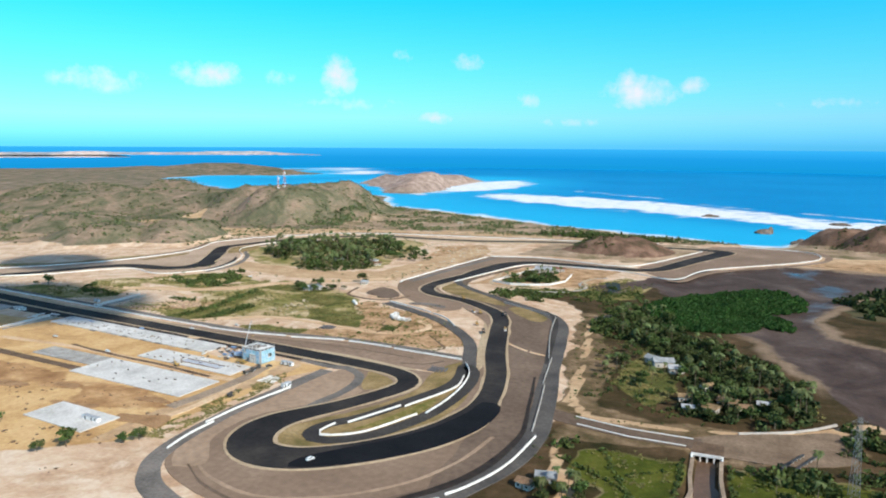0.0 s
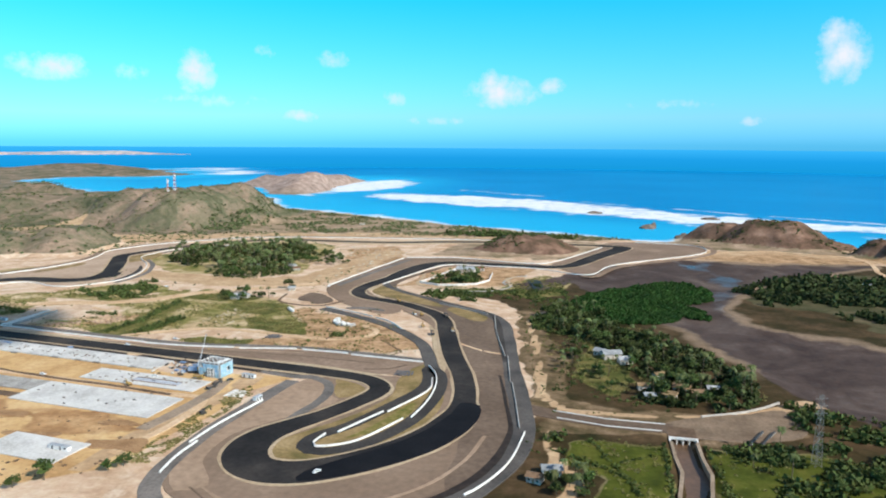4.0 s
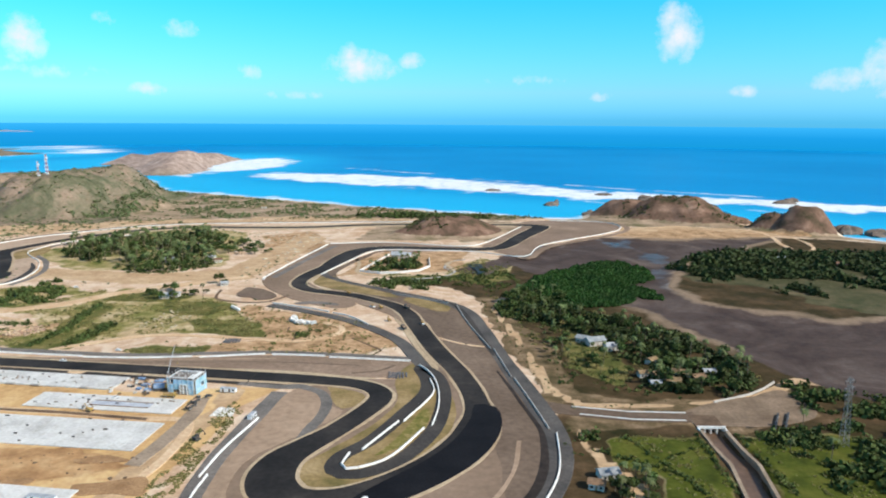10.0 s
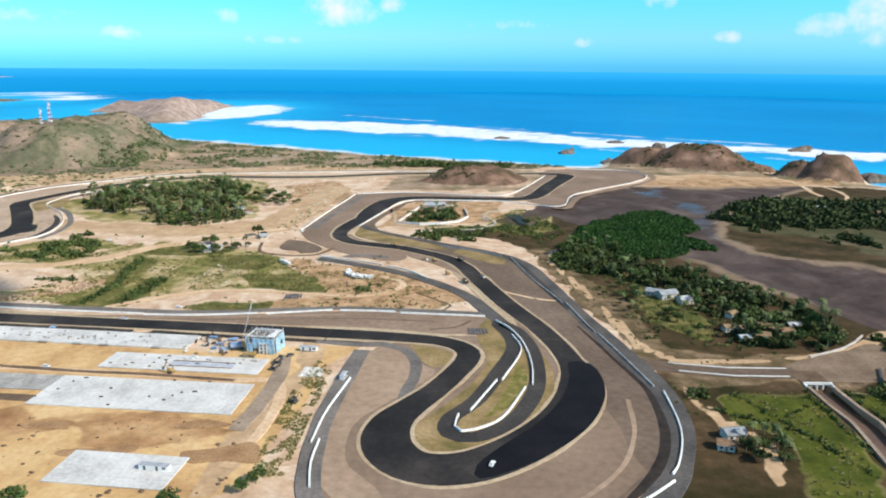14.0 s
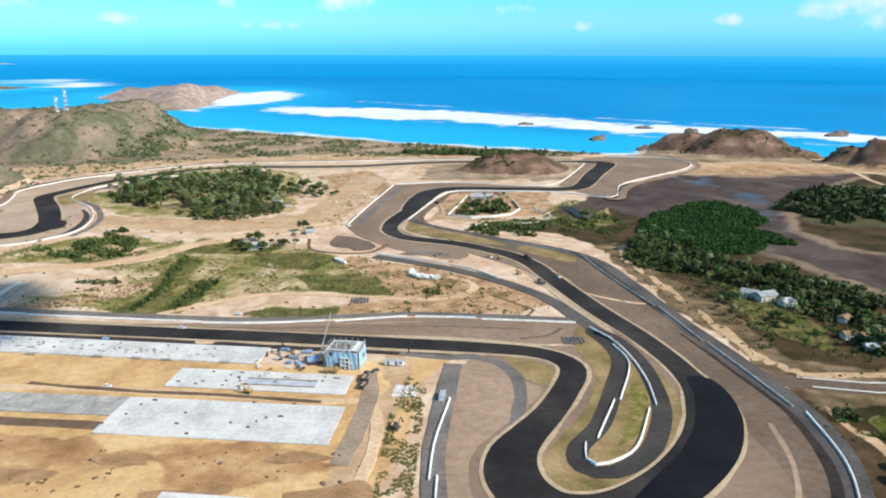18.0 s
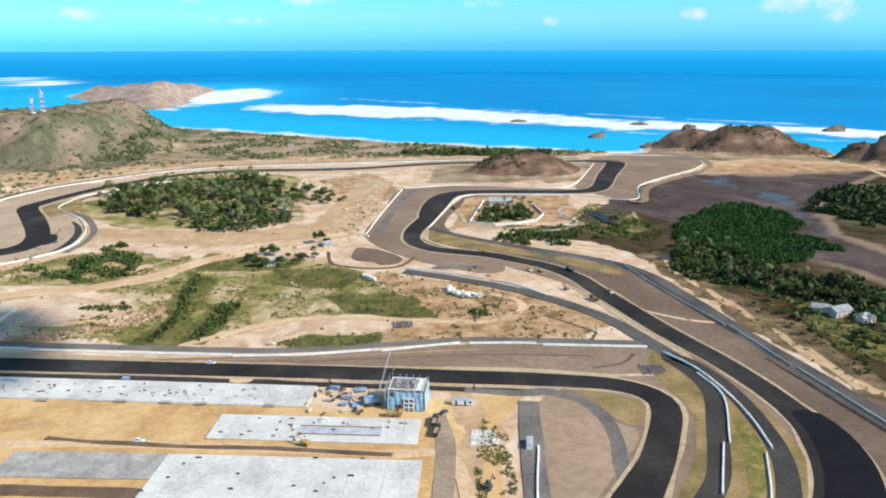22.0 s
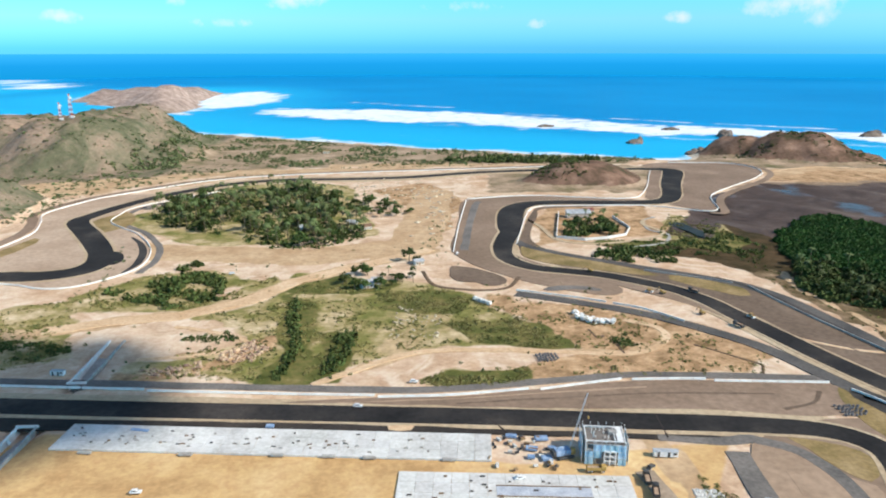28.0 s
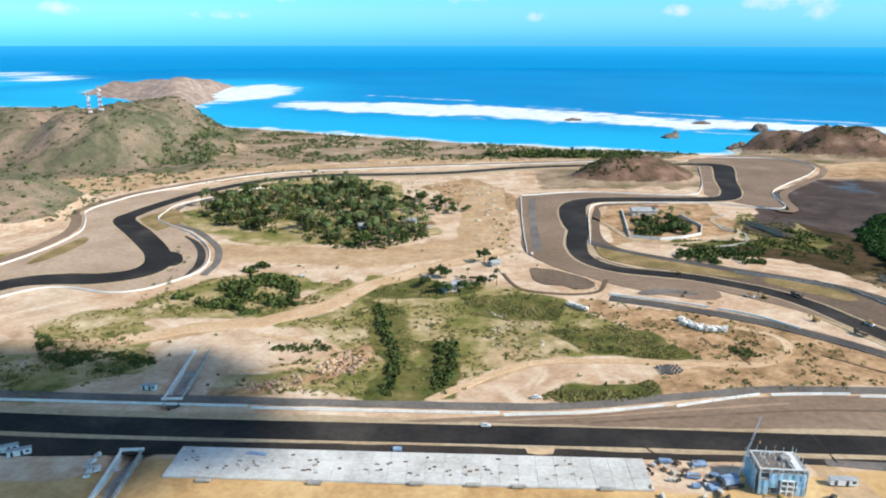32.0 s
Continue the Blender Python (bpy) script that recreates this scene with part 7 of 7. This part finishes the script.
# ---- underpass, canal and bridge ----
def wall_run(root, name, pts, width, low, top, mat):
    """A wall along plan points with a flat top; top may fall from point to point."""
    verts, faces = [], []
    P = [Vector(p) for p in pts]
    for i, p in enumerate(P):
        t = (P[min(i + 1, len(P) - 1)] - P[max(i - 1, 0)]).normalized()
        s = Vector((t.y, -t.x)) * width / 2
        z = top[i] if isinstance(top, (list, tuple)) else top
        verts += [(p.x - s.x, p.y - s.y, low), (p.x - s.x, p.y - s.y, z), (p.x + s.x, p.y + s.y, z), (p.x + s.x, p.y + s.y, low)]
    for i in range(len(P) - 1):
        a, b = 4 * i, 4 * i + 4
        faces += [(a, b, b + 1, a + 1), (a + 1, b + 1, b + 2, a + 2), (a + 2, b + 2, b + 3, a + 3)]
    e = 4 * (len(P) - 1)
    faces += [(0, 1, 2, 3), (e + 3, e + 2, e + 1, e)]
    o = new(name, mesh_from(name, verts, faces, mat))
    o.parent = root
    return o


def underpass(cx, y0, y1, label):
    root = thing("underpass_ramp", label, "underpass", kind="structure")
    for s, m in ((-2.9, MAT_BARRIER), (2.9, MAT_GREY_CONCRETE)):
        wall_run(root, "retaining_wall", [(cx + s, y0), (cx + s, (y0 + y1) / 2), (cx + s, y1)], 0.7, -3.2, 0.6, m)
    wall_run(root, "headwall", [(cx - 3.4, y0), (cx + 3.4, y0)], 0.7, -0.6, 0.9, MAT_BARRIER)
    low, up = -2.9, -0.2
    verts = [(cx - 2.5, y0, low), (cx + 2.5, y0, low), (cx + 2.5, y1, up), (cx - 2.5, y1, up)]
    o = new("ramp_floor", mesh_from("ramp_floor", verts + [(x, y, z - 0.3) for x, y, z in verts], [(0, 1, 2, 3), (0, 4, 5, 1), (2, 6, 7, 3)], MAT_GREY_CONCRETE))
    o.parent = root


underpass(-73.8, 218, 257, "concrete underpass ramp with white walls north of the straight")
underpass(-76.2, 187.5, 150, "concrete underpass ramp with white walls beside the paddock")

canal = thing("canal", "straight concrete-lined canal with brown water", "canal", kind="structure")
left = [(309.8, 127), (309.9, 112), (311, 100), (307, 72), (295, 30), (285, -40)]
right = [(319.3, 127), (319.6, 112), (320.8, 100), (317, 72), (305, 30), (295, -40)]
wall_run(canal, "canal_wall", left, 1.3, -3.6, 0.35, MAT_SITE_GREY)
wall_run(canal, "canal_wall", right, 1.3, -3.6, 0.35, MAT_SITE_GREY)
ribbon("canal_water", [(314.5, 134), (314.7, 112), (315.9, 100), (312, 72), (300, 30), (290, -40)], 8.4, -2.2, two_tone("silty_water", [(0.3, (0.10, 0.06, 0.035)), (0.7, (0.17, 0.105, 0.065))], 0.1, 0.6, 0.35, 0.4), label="brown silty canal water", category="water")

bridge = thing("road_bridge", "low concrete bridge with openings over the canal", "bridge")
bridge.location = (314.5, 133, 0)
part("deck", bm_box(-5.4, 5.4, -3.0, 9, -0.3, 0.2, 0.08), MAT_BROWN_EARTH, bridge, "earth-covered deck")
part("parapet", bm_box(-5.4, 5.4, -3.5, -3.0, -0.1, 0.9, 0.05), MAT_BARRIER, bridge)
pier = part("pier", bm_box(-0.25, 0.25, -3.3, 9, -3.4, -0.3, 0.05), MAT_BARRIER, bridge, at=pose(-4.6, 0, 0))
for k in range(1, 5):
    again(pier, pose(-4.6 + 2.3 * k, 0, 0))
for s in (-5.1, 5.1):
    part("wing_wall", bm_box(-0.3, 0.3, -6.0, -3.5, -3.2, 0.4, 0.05), MAT_BARRIER, bridge, at=pose(s, 0, 0))
for pts in ([(264, 148.6), (286, 144.2), (309, 143.8)], [(266, 141), (286, 136.6), (307, 136.2)]):
    k = thing("road_kerb", "white concrete kerb along the access road", "kerb", "road kerbs")
    wall_run(k, "kerb", pts, 0.5, 0.0, 0.42, MAT_BARRIER)
patch("earth_crossing", [(309, 145), (326, 156), (345, 164), (360, 170), (363, 145), (344, 134), (322, 131), (309, 133)], 0.16, MAT_TAN_EARTH, "brown earth crossing over the canal bridge", "earth", wobble=1.5)


def pile_row(x, y, turn):
    root = thing("sheet_pile_row", "row of dark piles in a freshly dug pit", "piles", "bridge works")
    root.matrix_basis = pose(x, y, 0.1, 0, 0, turn)
    p = part("pile", bm_box(-0.3, 0.3, -0.3, 0.3, -0.5, 0.9, 0.05), MAT_GREY_CONCRETE, root, at=pose(-8, 0, 0))
    for k in range(1, 7):
        again(p, pose(-8 + 2.6 * k, 0.2 * math.sin(k), -0.3 * (k % 2)))
    part("capping_beam", bm_box(-8.5, 8.2, -0.4, 0.4, 0.6, 0.95, 0.05), MAT_DARK_STEEL, root)


pile_row(342, 136, 63)
pile_row(346.5, 137, 63)
east_wall = thing("canal_embankment_wall", "pale curved embankment wall beside the village", "wall")
wall_run(east_wall, "wall", [(324.5, 155.6), (334, 160), (343.4, 165.1), (352, 172), (359.9, 180.1)], 0.7, -0.5, 0.7, MAT_PLASTER)


# ---- houses ----
def house(x, y, turn, L, D, H, roof, label, hip=False):
    root = thing("house", label, "house", "village houses")
    H = H * 0.82
    z = ground_z(x, y)
    root.matrix_basis = pose(x, y, z, 0, 0, turn)
    part("wall", bm_box(-L / 2, L / 2, -D / 2, D / 2, -0.3, H, 0.03), MAT_PLASTER, root)
    bm = bmesh.new()
    e, r = 0.5, D * 0.28
    ridge = (L / 2 - D / 2 if hip else L / 2 + e)
    low = [bm.verts.new(p) for p in ((-L / 2 - e, -D / 2 - e, H), (L / 2 + e, -D / 2 - e, H), (L / 2 + e, D / 2 + e, H), (-L / 2 - e, D / 2 + e, H))]
    hi = [bm.verts.new(p) for p in ((-ridge, 0, H + r), (ridge, 0, H + r))]
    bm.faces.new((low[0], low[1], hi[1], hi[0]))
    bm.faces.new((low[2], low[3], hi[0], hi[1]))
    bm.faces.new((low[1], low[2], hi[1]))
    bm.faces.new((low[3], low[0], hi[0]))
    bm.faces.new(low[::-1])
    part("roof", bm, roof, root)
    part("door", bm_box(-0.33, 0.33, -0.05, 0.05, 0, 1.45, 0.01), MAT_TIMBER, root, at=pose(0, -D / 2 - 0.03, 0.05))
    w = part("window", bm_box(-0.45, 0.45, -0.04, 0.04, 0, 0.75, 0.01), MAT_GLASS, root, at=pose(-L * 0.3, -D / 2 - 0.03, 0.7))
    again(w, pose(L * 0.3, -D / 2 - 0.03, 0.7))
    again(w, pose(L / 2 + 0.03, 0, 0.7, 0, 0, 90))
    return root


HOUSES = [(289, 233, 20, 9.5, 6, 3.6, 0), (296, 225, 15, 7, 5, 3.2, 0), (284, 238, -30, 7, 5, 3, 0), (303, 186, 10, 5.5, 4.0, 2.8, 2), (319.8, 187, -15, 7, 5, 2.8, 2), (305, 174, 5, 4.5, 3.2, 2.5, 0), (309, 185, 30, 6, 4.5, 2.8, 2),
          (326, 181, 20, 6, 5, 2.8, 2), (313, 176, -20, 7, 5, 3, 2), (311, 204, 40, 5, 3.8, 2.8, 2), (334, 190, 0, 5, 4, 2.6, 0), (267, 90, 12, 6.5, 4.5, 2.6, 0), (262, 83, -15, 5, 4, 2.5, 2), (24.8, 320, 20, 6, 5, 3, 0), (30, 326, -10, 5, 4, 2.8, 0), 
          (-20, 440, 15, 7, 5, 3, 0), (10, 452, -10, 7, 5, 3, 0), (20, 440, 25, 6, 5, 2.8, 2), (52, 358, 20, 5, 4, 2.6, 0), (490, 470, 10, 9, 6, 3, 0), (530, 450, -20, 8, 6, 3, 2), (-40, 800, 10, 7, 5, 3, 2)]
for x, y, a, L, D, H, k in HOUSES:
    house(x, y, a, L, D, H, (MAT_TIN, MAT_TILE, MAT_TIMBER)[k], ("small plastered house with a tin roof", "small plastered house with a clay tile roof", "small hut with a dark thatched roof")[k], k == 1)

compound = thing("compound_wall", "low white wall round a planted compound", "wall")
wall_run(compound, "wall", [(157, 478), (140.5, 409), (157, 402), (172, 405), (186, 412), (194, 430), (192, 462)], 0.5, -0.2, 1.6, MAT_BARRIER)
house(168, 466, -3, 16, 8, 4.2, MAT_TIN, "long white hall with a pale roof in the compound")
house(178, 478, 20, 8, 5, 3, MAT_TILE, "small plastered house with a clay tile roof")
ribbon("road_compound", [(128, 470), (136, 440), (140, 405), (158, 394), (182, 398), (205, 408), (213, 420), (207, 440), (212, 455)], 3.0, 0.13, MAT_VERGE, label="pale dirt road round the compound", category="road", wobble=0.5)
ribbon("drain_channel", [(175, 384), (203, 393), (214, 414), (206, 427), (211, 452), (222, 462)], 2.0, 0.10, MAT_GREY_CONCRETE, label="curved concrete drain channel", category="channel")
MAT_POND = two_tone("pond_water", [(0.3, (0.02, 0.03, 0.03)), (0.7, (0.045, 0.055, 0.055))], 0.1, 0.5, 0.6, 0.1)
patch("pond_water", [(224, 442), (229, 420), (234, 405), (239, 418), (233, 446)], 0.05, MAT_POND, "small dark pond beside the compound", "pond", wobble=2.0)


# ---- towers ----
def telecom_tower(x, y, tall, half, name_label):
    root = thing("telecom_tower", name_label, "tower", "hilltop towers")
    z = ground_z(x, y) - 0.5
    root.matrix_basis = pose(x, y, z)
    bays = 10
    for k in range(bays):
        w0, w1 = half * (1 - 0.75 * k / bays), half * (1 - 0.75 * (k + 1) / bays)
        z0, z1 = tall * k / bays, tall * (k + 1) / bays
        bm = bmesh.new()
        c0 = [(-w0, -w0, z0), (w0, -w0, z0), (w0, w0, z0), (-w0, w0, z0)]
        c1 = [(-w1, -w1, z1), (w1, -w1, z1), (w1, w1, z1), (-w1, w1, z1)]
        for j in range(4):
            bar(bm, c0[j], c1[j], 0.15, 4)
            bar(bm, c0[j], c1[(j + 1) % 4], 0.075, 3)
            bar(bm, c0[(j + 1) % 4], c1[j], 0.075, 3)
            bar(bm, c1[j], c1[(j + 1) % 4], 0.075, 3)
        part("lattice_section", bm, MAT_RED_PAINT if k % 2 else MAT_WHITE_PAINT, root, "red lattice section" if k % 2 else "white lattice section")
    d = part("dish", bar(bmesh.new(), (0, 0, 0), (0, -0.6, 0), 1.1, 10, 1.2), MAT_WHITE_PAINT, root, at=pose(0, -half * 0.5, tall * 0.72))
    again(d, pose(0.9, 0, tall * 0.82, 0, 0, 70))
    a = part("antenna", bm_box(-0.2, 0.2, -0.1, 0.1, 0, 2.4, 0.04), MAT_WHITE_PAINT, root, at=pose(0.9, -0.6, tall * 0.9))
    again(a, pose(-0.9, -0.6, tall * 0.9))
    part("equipment_hut", bm_box(-1.5, 1.5, -1.2, 1.2, 0, 2.6, 0.06), MAT_WHITE_PAINT, root, at=pose(half + 1.0, -half - 2.0, 0.2))


telecom_tower(-291, 742, 24.5, 1.8, "red and white lattice telecom tower on the hill")
telecom_tower(-303, 744, 18, 1.2, "shorter white lattice tower on the hill")


MAT_GALV = two_tone("weathered_galvanised_steel", [(0.3, (0.16, 0.16, 0.16)), (0.7, (0.28, 0.28, 0.275))], 0.8, 4.0, 0.6, 0.3)


def pylon(x, y, tall):
    root = thing("power_pylon", "grey steel lattice power pylon by the canal", "pylon")
    root.matrix_basis = pose(x, y, ground_z(x, y) - 0.2, 0, 0, 20)
    half = 1.25
    for j, (sx, sy) in enumerate(((-1, -1), (1, -1), (1, 1), (-1, 1))):
        part("leg", bar(bmesh.new(), (sx * half, sy * half, 0), (sx * 0.45, sy * 0.45, tall), 0.07, 4, 0.045), MAT_GALV, root)
    bm = bmesh.new()
    for k in range(11):
        w0, w1 = half - (half - 0.45) * k / 11, half - (half - 0.45) * (k + 1) / 11
        z0, z1 = tall * k / 11, tall * (k + 1) / 11
        c0 = [(-w0, -w0, z0), (w0, -w0, z0), (w0, w0, z0), (-w0, w0, z0)]
        c1 = [(-w1, -w1, z1), (w1, -w1, z1), (w1, w1, z1), (-w1, w1, z1)]
        for j in range(4):
            bar(bm, c0[j], c1[(j + 1) % 4], 0.045, 3)
            bar(bm, c0[(j + 1) % 4], c1[j], 0.045, 3)
    part("bracing", bm, MAT_GALV, root)
    for zc in (tall * 0.74, tall * 0.84, tall * 0.94):
        bm = bar(bmesh.new(), (-2.4, 0, zc), (2.4, 0, zc), 0.07, 4)
        bar(bm, (-2.4, 0, zc), (0, 0, zc + 1.2), 0.05, 3)
        bar(bm, (2.4, 0, zc), (0, 0, zc + 1.2), 0.05, 3)
        arm = part("cross_arm", bm, MAT_GALV, root)
        for s in (-2.3, 2.3):
            part("insulator", bar(bmesh.new(), (s, 0, zc), (s, 0, zc - 1.1), 0.12, 6), MAT_DARK_STEEL, arm)


pylon(358, 117, 26.5)


# ---- rocks in the sea ----
def sea_rock(x, y, rx, ry, h, seed):
    bm = bmesh.new()
    bmesh.ops.create_icosphere(bm, subdivisions=3, radius=1.0)
    for v in bm.verts:
        n = noise.fractal(Vector(v.co) * 1.6 + Vector((seed * 3.1, 0, 0)), 1.0, 2.0, 4)
        v.co *= 1 + 0.35 * n
        v.co = Vector((v.co.x * rx, v.co.y * ry, v.co.z * h))
    me = bpy.data.meshes.new("sea_rock")
    bm.to_mesh(me)
    bm.free()
    me.materials.append(MAT_ROCK)
    ob = new("sea_rock", me)
    ob.location = (x, y, WATER_Z - h * 0.15)
    return tagged(ob, "dark jagged rock standing in the surf", "rock", "sea rocks")


for k, (x, y, rx, ry, h) in enumerate([(350, 893, 11, 8, 7), (356, 897, 5, 5, 9), (497, 955, 13, 10, 11), (492, 948, 7, 8, 8), (454, 1046, 16, 8, 4), (274, 1104, 14, 8, 4), (702, 945, 18, 9, 6), (725, 972, 12, 9, 6), (668, 640, 14, 12, 9), (640, 655, 16, 12, 12),
                                       (385, 790, 9, 7, 7), (400, 806, 8, 6, 6), (470, 812, 12, 7, 7)]):
    sea_rock(x, y, rx, ry, h, k)


# ---- true size ----
for ob in list(scene.objects):
    if ob.parent is None and ob.type in ('MESH', 'EMPTY'):
        ob.matrix_basis = Matrix.Scale(UNIT, 4) @ ob.matrix_basis
